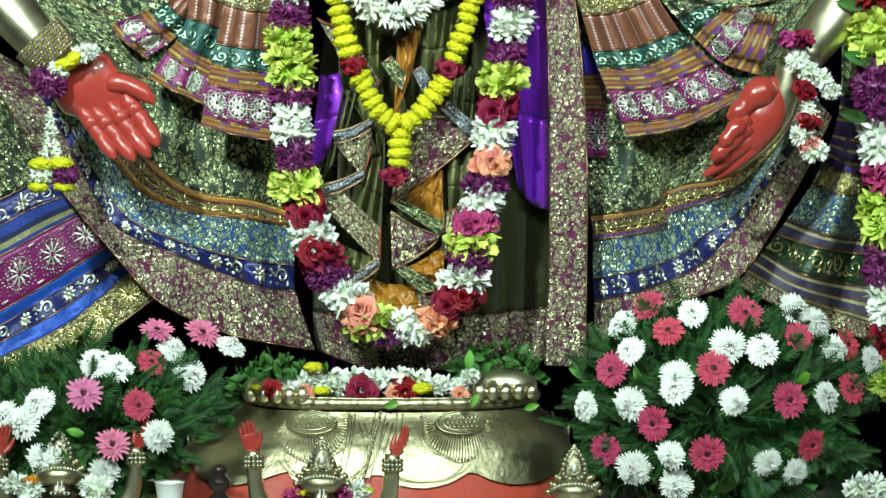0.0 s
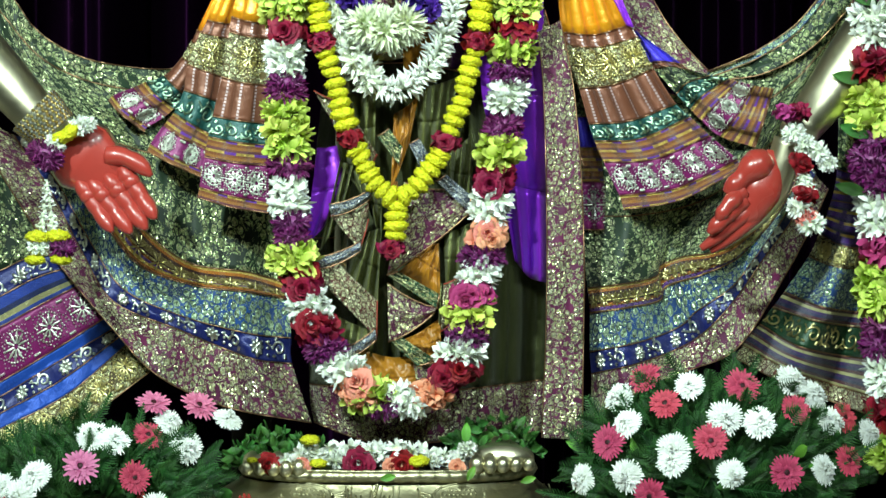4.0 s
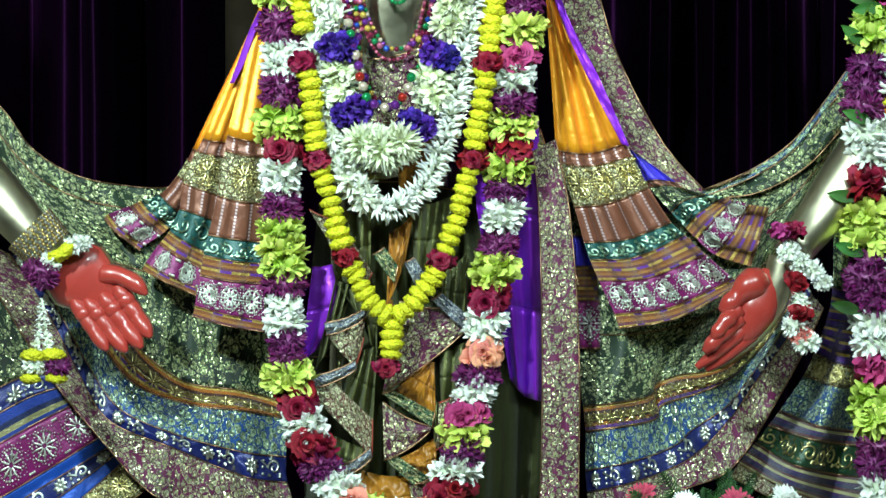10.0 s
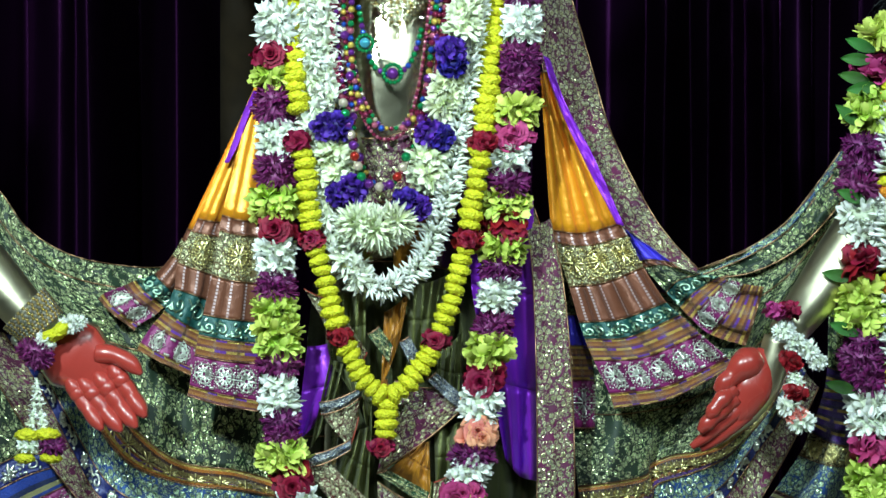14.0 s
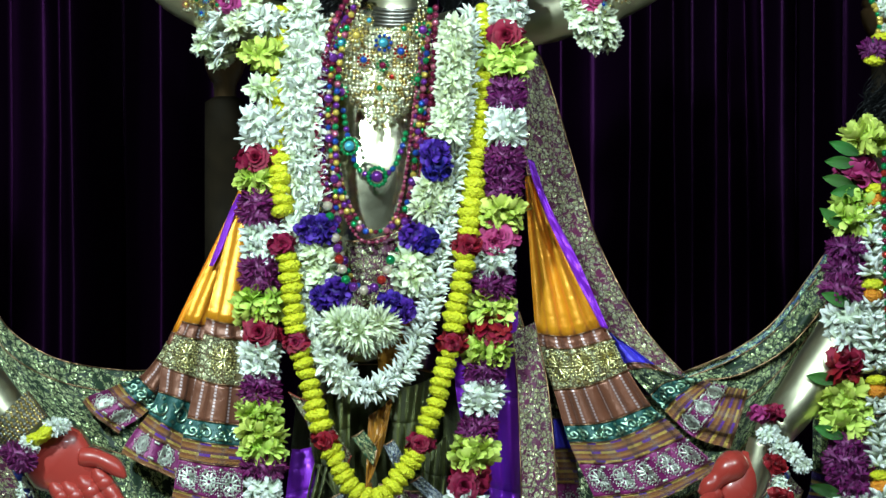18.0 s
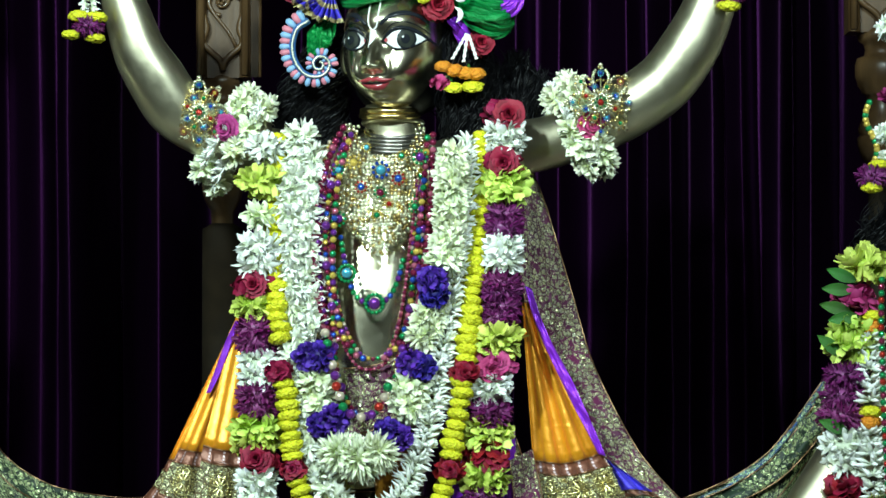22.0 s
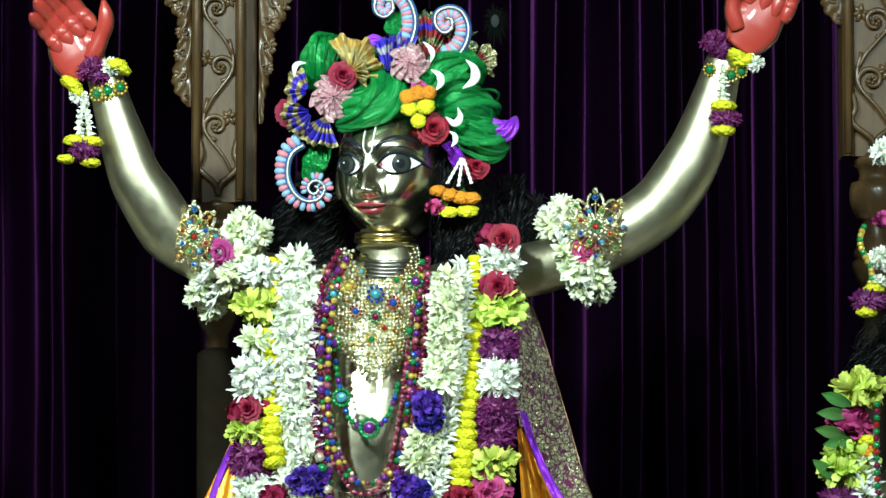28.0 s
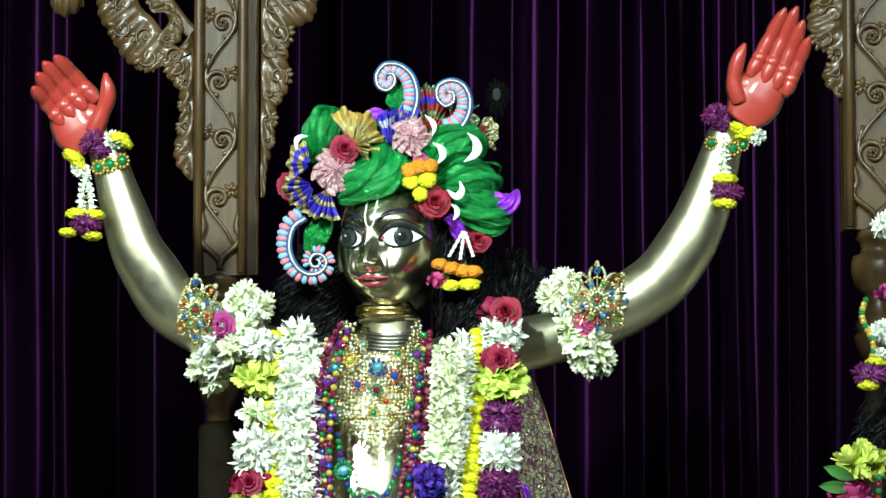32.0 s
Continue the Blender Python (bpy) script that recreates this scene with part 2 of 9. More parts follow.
    L.new(nb, add.inputs[0])
    L.new(sc2.outputs[0], add.inputs[1])
    nz = N.new("ShaderNodeVectorMath")
    nz.operation = "NORMALIZE"
    L.new(add.outputs[0], nz.inputs[0])
    L.new(nz.outputs[0], p.inputs["Normal"])
    return m


def satin(name, colour, weave=0.1, rough=0.32, metal=0.0, sheen=0.08, crease=1.0):
    """Shining cloth with fine threads; UV in metres."""
    m, N, L, p = material(name)
    uv = N.new("ShaderNodeUVMap").outputs[0]
    a = tex(N, L, "ShaderNodeTexNoise", 9, uv, Detail=5.0)
    mp = N.new("ShaderNodeMapping")
    mp.inputs["Scale"].default_value = (1400, 60, 1)
    L.new(uv, mp.inputs[0])
    b = tex(N, L, "ShaderNodeTexNoise", 1.0, mp.outputs[0], Detail=2.0)
    t = calc(N, L, "ADD", calc(N, L, "MULTIPLY", a.outputs[0], 0.6), calc(N, L, "MULTIPLY", b.outputs[0], 0.4))
    L.new(ramp(N, L, t, [(0.3, tuple(c * 0.7 for c in colour)), (0.7, tuple(min(1, c * 1.2) for c in colour))]), p.inputs["Base Color"])
    p.inputs["Roughness"].default_value = rough
    p.inputs["Metallic"].default_value = metal
    p.inputs["Sheen Weight"].default_value = sheen
    p.inputs["Anisotropic"].default_value = 0.4
    cr = tex(N, L, "ShaderNodeTexNoise", 26, uv, Detail=3.0, Distortion=0.8)
    h = calc(N, L, "ADD", calc(N, L, "MULTIPLY", b.outputs[0], weave), cr.outputs[0])
    bump(N, L, p, h, min(1.0, 0.35 * crease), 0.006 * crease)
    return m


def lined(name, colour, thread, step):
    """Shot silk with fine upright rows of pale thread; UV in metres."""
    m = satin(name, colour, 0.3, 0.30, 0.30)
    N, L = m.node_tree.nodes, m.node_tree.links
    p = N["Principled BSDF"]
    sep = N.new("ShaderNodeSeparateXYZ")
    L.new(N.new("ShaderNodeUVMap").outputs[0], sep.inputs[0])
    f = calc(N, L, "FRACT", calc(N, L, "DIVIDE", sep.outputs[0], step))
    row = calc(N, L, "LESS_THAN", calc(N, L, "ABSOLUTE", calc(N, L, "SUBTRACT", f, 0.5)), 0.07)
    dots = calc(N, L, "GREATER_THAN", calc(N, L, "FRACT", calc(N, L, "DIVIDE", sep.outputs[1], 0.006)), 0.35)
    src = p.inputs["Base Color"].links[0].from_socket
    L.new(mixed(N, L, calc(N, L, "MULTIPLY", row, dots), src, thread), p.inputs["Base Color"])
    return m


def striped(name, cols, step, cross=0.0, thread=GOLD):
    """Cloth woven in lines across UV v, metallic lines among them."""
    m, N, L, p = material(name)
    uv = N.new("ShaderNodeUVMap").outputs[0]
    s = N.new("ShaderNodeSeparateXYZ")
    L.new(uv, s.inputs[0])
    f = calc(N, L, "FRACT", calc(N, L, "DIVIDE", s.outputs[1], step))
    n = len(cols)
    c = ramp(N, L, f, [(k / n, q) for k, q in enumerate(cols)], "CONSTANT")
    g = calc(N, L, "FRACT", calc(N, L, "DIVIDE", s.outputs[0], 0.060))
    met = ramp(N, L, f, [(k / n, (1, 1, 1) if q in (GOLD, SILVER, GILT) else (0, 0, 0)) for k, q in enumerate(cols)], "CONSTANT")
    if cross:
        dash = calc(N, L, "MULTIPLY", calc(N, L, "GREATER_THAN", g, 0.62), met)
        c = mixed(N, L, dash, c, (0.13, 0.03, 0.34))
        met = calc(N, L, "SUBTRACT", met, dash)
    fine = tex(N, L, "ShaderNodeTexVoronoi", 500, uv)
    L.new(c, p.inputs["Base Color"])
    L.new(calc(N, L, "MULTIPLY", met, 0.7), p.inputs["Metallic"])
    p.inputs["Roughness"].default_value = 0.45
    p.inputs["Sheen Weight"].default_value = 0.2
    bump(N, L, p, fine.outputs["Distance"], 0.9, 0.003)
    return m


def brass_mat(name, colour, rough, dents=0.06):
    m, N, L, p = material(name)
    co = N.new("ShaderNodeTexCoord").outputs["Object"]
    a = tex(N, L, "ShaderNodeTexNoise", 9, co, Detail=5.0)
    b = tex(N, L, "ShaderNodeTexNoise", 55, co, Detail=5.0)
    L.new(ramp(N, L, a.outputs[0], [(0.3, tuple(c * 0.82 for c in colour)), (0.7, colour)]), p.inputs["Base Color"])
    p.inputs["Metallic"].default_value = 1.0
    L.new(ramp(N, L, b.outputs[0], [(0.3, (rough * 0.92,) * 3), (0.75, (rough * 1.12,) * 3)]), p.inputs["Roughness"])
    bump(N, L, p, calc(N, L, "ADD", a.outputs[0], calc(N, L, "MULTIPLY", b.outputs[0], 0.08)), dents, 0.02)
    return m


BRASS = brass_mat("polished_brass", (0.70, 0.65, 0.46), 0.37)
BRASS_FACE = brass_mat("burnished_brass", (0.70, 0.65, 0.46), 0.235, 0.04)
BRASS_SMOOTH = brass_mat("mirror_brass", (0.68, 0.64, 0.46), 0.17, 0.03)
BRASS_OLD = brass_mat("engraved_brass", (0.46, 0.42, 0.26), 0.40, 0.55)
GOLDMETAL = brass_mat("gilt_metal", (0.80, 0.62, 0.26), 0.25, 0.05)
GREYMETAL = brass_mat("grey_silver", (0.35, 0.33, 0.30), 0.35, 0.05)
RED_PAINT = plain("red_lacquer", (0.38, 0.040, 0.030), 0.30, var=0.12, scale=18, coat=0.8, bumps=0.04)
LIP = plain("lip_paint", (0.30, 0.036, 0.045), 0.3, var=0.1, scale=40, coat=0.3, bumps=0.0)
WHITE_PAINT = plain("white_enamel", (0.80, 0.80, 0.78), 0.35, var=0.05, scale=40, bumps=0.0)
BLACK_PAINT = plain("black_enamel", (0.012, 0.014, 0.018), 0.25, var=0.2, scale=40, bumps=0.0)
GREY_PAINT = plain("grey_enamel", (0.022, 0.026, 0.020), 0.4, var=0.2, scale=90, bumps=0.0)
PINK_PAINT = plain("rose_enamel", (0.45, 0.08, 0.09), 0.35, var=0.1, scale=40, bumps=0.0)
HAIR = plain("black_hair", (0.003, 0.003, 0.004), 0.42, var=0.4, scale=90, bumps=0.2)
# stone and plaster are lightened so the hall bounces fill light
FLOOR_STONE = plain("polished_stone", (0.55, 0.53, 0.48), 0.3, var=0.2, scale=12)
PLASTER = plain("cream_plaster", (0.80, 0.77, 0.70), 0.8, var=0.1, scale=10)
RED_CLOTH = plain("red_cloth", (0.45, 0.045, 0.02), 0.55, var=0.2, scale=120, sheen=0.3)


def wood_mat():
    m, N, L, p = material("carved_teak")
    co = N.new("ShaderNodeTexCoord").outputs["Object"]
    mp = N.new("ShaderNodeMapping")
    mp.inputs["Scale"].default_value = (1, 1, 0.12)
    L.new(co, mp.inputs[0])
    a = tex(N, L, "ShaderNodeTexNoise", 60, mp.outputs[0], Detail=6.0, Distortion=0.6)
    b = tex(N, L, "ShaderNodeTexNoise", 7, co, Detail=3.0)
    t = calc(N, L, "ADD", calc(N, L, "MULTIPLY", a.outputs[0], 0.6), calc(N, L, "MULTIPLY", b.outputs[0], 0.4))
    L.new(ramp(N, L, t, [(0.3, (0.048, 0.024, 0.009)), (0.7, (0.125, 0.070, 0.028))]), p.inputs["Base Color"])
    p.inputs["Roughness"].default_value = 0.36
    p.inputs["Specular IOR Level"].default_value = 0.35
    p.inputs["Coat Weight"].default_value = 0.25
    p.inputs["Coat Roughness"].default_value = 0.16
    bump(N, L, p, a.outputs[0], 0.3, 0.003)
    return m


WOOD = wood_mat()
# teak copy with the shade below the capitals put into its colour
SHADED_WOOD = plain("shaded_teak", (0.012, 0.008, 0.004), 0.75, var=0.4, scale=30)
for dull, level in ((SHADED_WOOD, 0.12), (HAIR, 0.20), (GREY_PAINT, 0.15), (BLACK_PAINT, 0.25)):
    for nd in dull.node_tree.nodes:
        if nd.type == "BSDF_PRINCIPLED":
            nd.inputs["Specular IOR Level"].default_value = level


def velvet_mat():
    """Velvet, lighter in random tall streaks: gleams of some folds put into the colour."""
    m, N, L, p = material("purple_velvet")
    co = N.new("ShaderNodeTexCoord").outputs["Object"]
    mp = N.new("ShaderNodeMapping")
    mp.inputs["Scale"].default_value = (1, 0.2, 0.05)
    L.new(co, mp.inputs[0])
    a = tex(N, L, "ShaderNodeTexNoise", 9.0, mp.outputs[0], Detail=3.0)
    b = tex(N, L, "ShaderNodeTexNoise", 150, co, Detail=3.0)
    L.new(ramp(N, L, a.outputs[0], [(0.36, (0.010, 0.0030, 0.0115)), (0.50, (0.017, 0.0038, 0.021)), (0.72, (0.029, 0.005, 0.034))]), p.inputs["Base Color"])
    p.inputs["Metallic"].default_value = 0.86
    p.inputs["Specular IOR Level"].default_value = 0.03
    p.inputs["Roughness"].default_value = 0.42
    bump(N, L, p, b.outputs[0], 0.1, 0.003)
    return m


VELVET = velvet_mat()

PURPLE_GOLD = brocade("magenta_gold_brocade", (0.13, 0.006, 0.060), (0.80, 0.79, 0.40), 0.030, 0.85, 5, 0.30, 1.4, (0.06, 0.003, 0.030), gaps=0.40)
GREEN_GOLD = brocade("green_gold_brocade", (0.006, 0.026, 0.007), (0.56, 0.70, 0.32), 0.036, 0.85, 5, 0.32, 1.3, gaps=0.43)
BLUE_SILVER = brocade("blue_silver_brocade", (0.008, 0.070, 0.28), (0.44, 0.62, 0.38), 0.036, 0.62, 5, 0.32, 1.2)
NAVY_SCROLL = satin("navy_silk", (0.008, 0.014, 0.12), 0.3, 0.35, 0.2)
TEAL_SCROLL = satin("teal_silk", (0.014, 0.085, 0.078), 0.3, 0.35, 0.2)
GOLD_ROSETTE = brocade("gold_rosette_brocade", (0.14, 0.09, 0.02), (0.66, 0.62, 0.34), 0.054, 0.95, 8)
MAGENTA_SILVER = satin("magenta_silk", (0.20, 0.010, 0.115), 0.3, 0.35, 0.2)
BLUE_CLOTH = satin("bright_blue_satin", (0.014, 0.075, 0.44), 0.15, 0.36, 0.3, crease=1.6)
RED_GOLD = brocade("red_gold_brocade", (0.14, 0.02, 0.015), (0.64, 0.61, 0.36), 0.030, 0.75, 6)
MAUVE = lined("mauve_silk", (0.21, 0.075, 0.042), (0.55, 0.42, 0.44), 0.030)
ORANGE = satin("orange_satin", (0.90, 0.34, 0.012), 0.15, 0.3, 0.35)
PURPLE = satin("purple_satin", (0.28, 0.025, 0.66), 0.15, 0.33, 0.4)
BLUE_SATIN = satin("blue_satin", (0.060, 0.035, 0.66), 0.15, 0.36, 0.15, crease=1.6)
# same silk as the pleats, with the body's shade put into its colour
SHADED_OLIVE = satin("shaded_olive_silk", (0.052, 0.058, 0.016), 1.5, 0.36, 0.40, crease=1.2)
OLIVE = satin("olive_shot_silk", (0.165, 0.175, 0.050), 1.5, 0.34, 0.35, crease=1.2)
OCHRE = satin("ochre_satin", (0.42, 0.17, 0.012), 0.2, 0.35)
RED_SILK = satin("red_silk", (0.35, 0.02, 0.02), 0.2, 0.4)
GREEN_SATIN = satin("emerald_satin", (0.003, 0.270, 0.050), 0.12, 0.27, 0.36, 0.0, 2.8)
STRIPE = striped("orange_purple_stripe", [GILT, (0.22, 0.07, 0.02), (0.34, 0.14, 0.03), (0.15, 0.04, 0.05)], 0.019, 1.0)
STRIPE_WINE = striped("wine_gold_stripe", [(0.085, 0.014, 0.022), GOLD, (0.040, 0.010, 0.10), (0.012, 0.022, 0.080)], 0.022)
GREEN_SCROLL = satin("dark_green_silk", (0.008, 0.042, 0.016), 0.3, 0.36, 0.2)
STRIPE_PURPLE = striped("purple_gold_stripe", [(0.075, 0.014, 0.24), (0.075, 0.014, 0.24), (0.030, 0.008, 0.09), GILT], 0.020, 1.0)
STRIPE_GOLD = striped("gold_brown_stripe", [GILT, (0.40, 0.13, 0.01), (0.05, 0.012, 0.008), (0.20, 0.15, 0.04), (0.20, 0.15, 0.04), (0.05, 0.012, 0.008), (0.42, 0.15, 0.01), (0.10, 0.03, 0.20)], 0.037)
STRIPE_BLUE = striped("blue_stripe", [(0.02, 0.06, 0.40), (0.02, 0.06, 0.40), (0.01, 0.02, 0.10), GOLD, (0.02, 0.06, 0.40)], 0.05)
TRIM_BLUE = brocade("blue_braid", (0.02, 0.07, 0.26), (0.70, 0.72, 0.66), 0.014, 0.5, 4)
TRIM_GREEN = brocade("green_braid", (0.01, 0.13, 0.05), GOLD, 0.018, 0.4, 4)
PIPING = brass_mat("gold_piping", (0.42, 0.24, 0.14), 0.40, 0.1)
SILVER_THREAD = brass_mat("silver_thread", (0.80, 0.82, 0.74), 0.34, 0.1)
STRAW_THREAD = brass_mat("straw_gold_thread", (0.80, 0.70, 0.34), 0.32, 0.1)
SEA_THREAD = brass_mat("pale_green_thread", (0.46, 0.66, 0.50), 0.36, 0.1)
# embroidery on each kind of band: pattern, thread, spacing, thickness
STITCH = {"navy_silk": ("mixed", SILVER_THREAD, 0.046, 0.0023), "teal_silk": ("scroll", SEA_THREAD, 0.026, 0.0024), "magenta_silk": ("roundel", SILVER_THREAD, 0.046, 0.0023), "dark_green_silk": ("scroll", STRAW_THREAD, 0.030, 0.0020), "gold_rosette_brocade": ("gold", STRAW_THREAD, 0.060, 0.0027), "gold_brown_stripe": ("floret", STRAW_THREAD, 0.017, 0.0013)}
RED_PIPING = plain("red_piping", (0.30, 0.04, 0.02), 0.5)

P_WHITE = petal_mat("white_petal", (0.66, 0.72, 0.56), (0.90, 0.91, 0.88), 0.5, 0.22)
P_IVORY = petal_mat("ivory_petal", (0.66, 0.72, 0.50), (0.90, 0.91, 0.82), 0.5, 0.22)
P_CREAM = petal_mat("cream_petal", (0.62, 0.70, 0.36), (0.86, 0.88, 0.70), 0.5, 0.22)
P_PURPLE = petal_mat("purple_petal", (0.25, 0.06, 0.20), (0.14, 0.008, 0.095), 0.4)
P_LIME = petal_mat("lime_petal", (0.34, 0.46, 0.05), (0.66, 0.75, 0.16))
P_ROSE = petal_mat("red_rose_petal", (0.10, 0.003, 0.012), (0.27, 0.008, 0.034))
P_PINK = petal_mat("pink_rose_petal", (0.24, 0.01, 0.08), (0.45, 0.05, 0.20))
P_PEACH = petal_mat("peach_rose_petal", (0.60, 0.10, 0.05), (0.80, 0.32, 0.22))
P_BLUE = petal_mat("blue_petal", (0.014, 0.006, 0.10), (0.075, 0.025, 0.36))


def pompon_mat(name, lo, hi):
    m, N, L, p = material(name)
    co = N.new("ShaderNodeTexCoord").outputs["Object"]
    v = tex(N, L, "ShaderNodeTexVoronoi", 230, co)
    info = N.new("ShaderNodeObjectInfo")
    t = calc(N, L, "ADD", calc(N, L, "MULTIPLY", v.outputs["Distance"], 0.6), calc(N, L, "MULTIPLY", info.outputs["Random"], 0.25))
    L.new(ramp(N, L, t, [(0.1, hi), (0.85, lo)]), p.inputs["Base Color"])
    p.inputs["Roughness"].default_value = 0.65
    p.inputs["Subsurface Weight"].default_value = 0.2
    p.inputs["Subsurface Radius"].default_value = (0.004, 0.003, 0.001)
    bump(N, L, p, calc(N, L, "SUBTRACT", 1.0, v.outputs["Distance"]), 0.75, 0.004)
    return m


POM_YELLOW = pompon_mat("marigold_pompon", (0.52, 0.49, 0.006), (0.76, 0.74, 0.015))
POM_ORANGE = pompon_mat("orange_marigold_pompon", (0.50, 0.14, 0.003), (0.84, 0.32, 0.01))
P_GERBERA = petal_mat("gerbera_petal", (0.30, 0.015, 0.05), (0.55, 0.06, 0.13))
P_GERBERA2 = petal_mat("pink_gerbera_petal", (0.45, 0.05, 0.16), (0.70, 0.20, 0.36))
P_MUM = petal_mat("white_mum_petal", (0.88, 0.90, 0.80), (0.94, 0.95, 0.92), 0.5, 0.10)
P_DARK = petal_mat("dark_centre", (0.02, 0.004, 0.006), (0.10, 0.01, 0.02))
LEAF = petal_mat("leaf_green", (0.02, 0.06, 0.012), (0.05, 0.17, 0.03), 0.45)
LEAF_BRIGHT = petal_mat("bright_leaf", (0.06, 0.18, 0.02), (0.15, 0.38, 0.05), 0.4)
FERN = petal_mat("fern_green", (0.010, 0.040, 0.010), (0.034, 0.120, 0.024), 0.5)

# ---------------------------------------------------------------- hall and altar


def box(x0, x1, y0, y1, z0, z1):
    v = [(x, y, z) for x in (x0, x1) for y in (y0, y1) for z in (z0, z1)]
    return v, [(0, 1, 3, 2), (4, 6, 7, 5), (0, 4, 5, 1), (2, 3, 7, 6), (0, 2, 6, 4), (1, 5, 7, 3)]


def structure(name, vf, mat, label):
    return tagged(put(name, raw(name, vf[0], vf[1], mat, smooth=False)), label, kind="structure")


# floor, ceiling and walls stay out of view; added to close the hall
structure("floor", box(-6, 6, -12, 2.2, -0.1, 0), FLOOR_STONE, "polished pale stone floor of the temple hall")
structure("ceiling", box(-6, 6, -12, 2.2, 5.6, 5.7), PLASTER, "plain cream plaster ceiling")
structure("wall_back", box(-6, 6, 1.9, 2.1, 0, 5.6), PLASTER, "plain plaster wall behind the curtain")
structure("wall_left", box(-6.2, -6, -12, 2.2, 0, 5.6), PLASTER, "plain cream plaster side wall")
structure("wall_right", box(6, 6.2, -12, 2.2, 0, 5.6), PLASTER, "plain cream plaster side wall")
structure("wall_front", box(-6, 6, -12.2, -12, 0, 5.6), PLASTER, "plain cream plaster wall at the hall's end")
structure("altar_platform", box(-3.2, 3.2, -1.0, 1.9, 0, 0.50), FLOOR_STONE, "stone altar platform that carries the figures")


def curtain():
    """Velvet in knife-edged folds: only the rounded crests face the lamps. Crest: place across, roundness."""
    crests = [(-1.35, 0.010), (-1.12, 0.006), (-0.98, 0.010), (-0.86, 0.004), (-0.715, 0.036), (-0.575, 0.022), (-0.522, 0.016), (-0.36, 0.008), (-0.20, 0.004), (-0.035, 0.008), (0.13, 0.004), (0.270, 0.005), (0.345, 0.005), (0.46, 0.004), (0.54, 0.006),
              (0.615, 0.010), (0.672, 0.008), (0.742, 0.024), (0.795, 0.003), (0.93, 0.002), (1.15, 0.008), (1.4, 0.010)]
    cx = [at(c, 1.73, 1.25).x for c, w in crests]
    xs = sorted(x + k * 0.0035 for x in cx for k in range(-7, 8)) + list(np.linspace(-2.6, 2.8, 420)) + [(a + b) / 2 for a, b in zip(cx[:-1], cx[1:])]
    xs = sorted(set(round(x, 5) for x in xs))
    n, rows = len(xs), 14
    v, f, uv = [], [], []
    for i in range(rows):
        z = 0.5 + 3.9 * i / (rows - 1)
        for x in xs:
            k = min(range(len(cx)), key=lambda q: abs(x - cx[q]))
            w = crests[k][1]
            d = abs(x - cx[k])
            y = 1.25 + min(0.58, 2.6 * (math.sqrt(d * d + w * w) - w))
            v.append((x + 0.006 * math.sin(z * 1.3 + 9 * cx[k]) + 0.0025 * math.sin(z * 5 + 31 * cx[k]), y, z))
            uv.append((x, z))
    for i in range(rows - 1):
        for k in range(n - 1):
            a = i * n + k
            f.append((a, a + 1, a + n + 1, a + n))
    ob = put("curtain", raw("curtain", v, f, VELVET, uv))
    tagged(ob, "dark purple velvet curtain hanging in deep folds", "curtain")


curtain()


# carved wood -------------------------------------------------------------
def spiral(cx, cz, y, r0, turns, start, sgn, rad, n=26):
    """A carved volute as a tapering tube."""
    pts = []
    for k in range(n):
        t = k / (n - 1)
        a = start + sgn * turns * 2 * math.pi * t
        r = r0 * (1 - 0.85 * t)
        pts.append(at(cx + r * math.cos(a), cz + r * math.sin(a), y))
    return loft(pts, [rad * 0.8, rad, rad, rad * 0.8, rad * 0.9], 6, n * 2, 0.7)


def leaf_blade(c, ang, ln, w, y, thick=0.012):
    """A carved leaf lobe lying in the wood's face."""
    d = Vector((math.cos(ang), 0, math.sin(ang)))
    s = Vector((-d.z, 0, d.x))
    v, f = [], []
    n = 6
    for k in range(n + 1):
        t = k / n
        h = w * math.sin(math.pi * min(1, t * 0.92 + 0.08)) ** 0.8
        p = at(c[0], c[1], y) + d * ln * t + s * (0.25 * ln * math.sin(t * 1.6))
        v += [p + s * h * 0.5, p - Vector((0, thick * (1 - t * 0.5), 0)), p - s * h * 0.5]
    for k in range(n):
        a = 3 * k
        f += [(a, a + 1, a + 4, a + 3), (a + 1, a + 2, a + 5, a + 4)]
    return v, f


def shaft(x0, x1, z0, z1, y, depth=0.10):
    """Square post with a sunk face between two raised rounded edges."""
    p = [at(x0, z0, y), at(x1, z1, y)]
    a, b, c, d = p[0].x, p[1].x, p[0].z, p[1].z
    e = (b - a) * 0.10
    prof = [(a, y + depth), (a, y + 0.01), (a + 0.004, y), (a + e, y - 0.004), (a + 1.6 * e, y + 0.003), (a + 2 * e, y + 0.016),
            (b - 2 * e, y + 0.016), (b - 1.6 * e, y + 0.003), (b - e, y - 0.004), (b - 0.004, y), (b, y + 0.01), (b, y + depth)]
    v = [(q[0], q[1], z) for z in (c, d) for q in prof]
    n = len(prof)
    f = [(k, k + 1, k + 1 + n, k + n) for k in range(n - 1)] + [(n - 1, 0, n, 2 * n - 1)]
    f += [tuple(range(n))[::-1], tuple(range(n, 2 * n))]
    return v, f


def turned(cx, y, prof, seg=28):
    """A turned piece: prof is radius, height pairs."""
    v, f = [], []
    c = at(cx, prof[0][1], y)
    for r, z in prof:
        zz = at(cx, z, y).z
        for j in range(seg):
            a = 2 * math.pi * j / seg
            v.append((c.x + r * math.cos(a), c.y + r * math.sin(a), zz))
    for i in range(len(prof) - 1):
        for j in range(seg):
            a, b = i * seg + j, i * seg + (j + 1) % seg
            f.append((a, b, b + seg, a + seg))
    return v, f


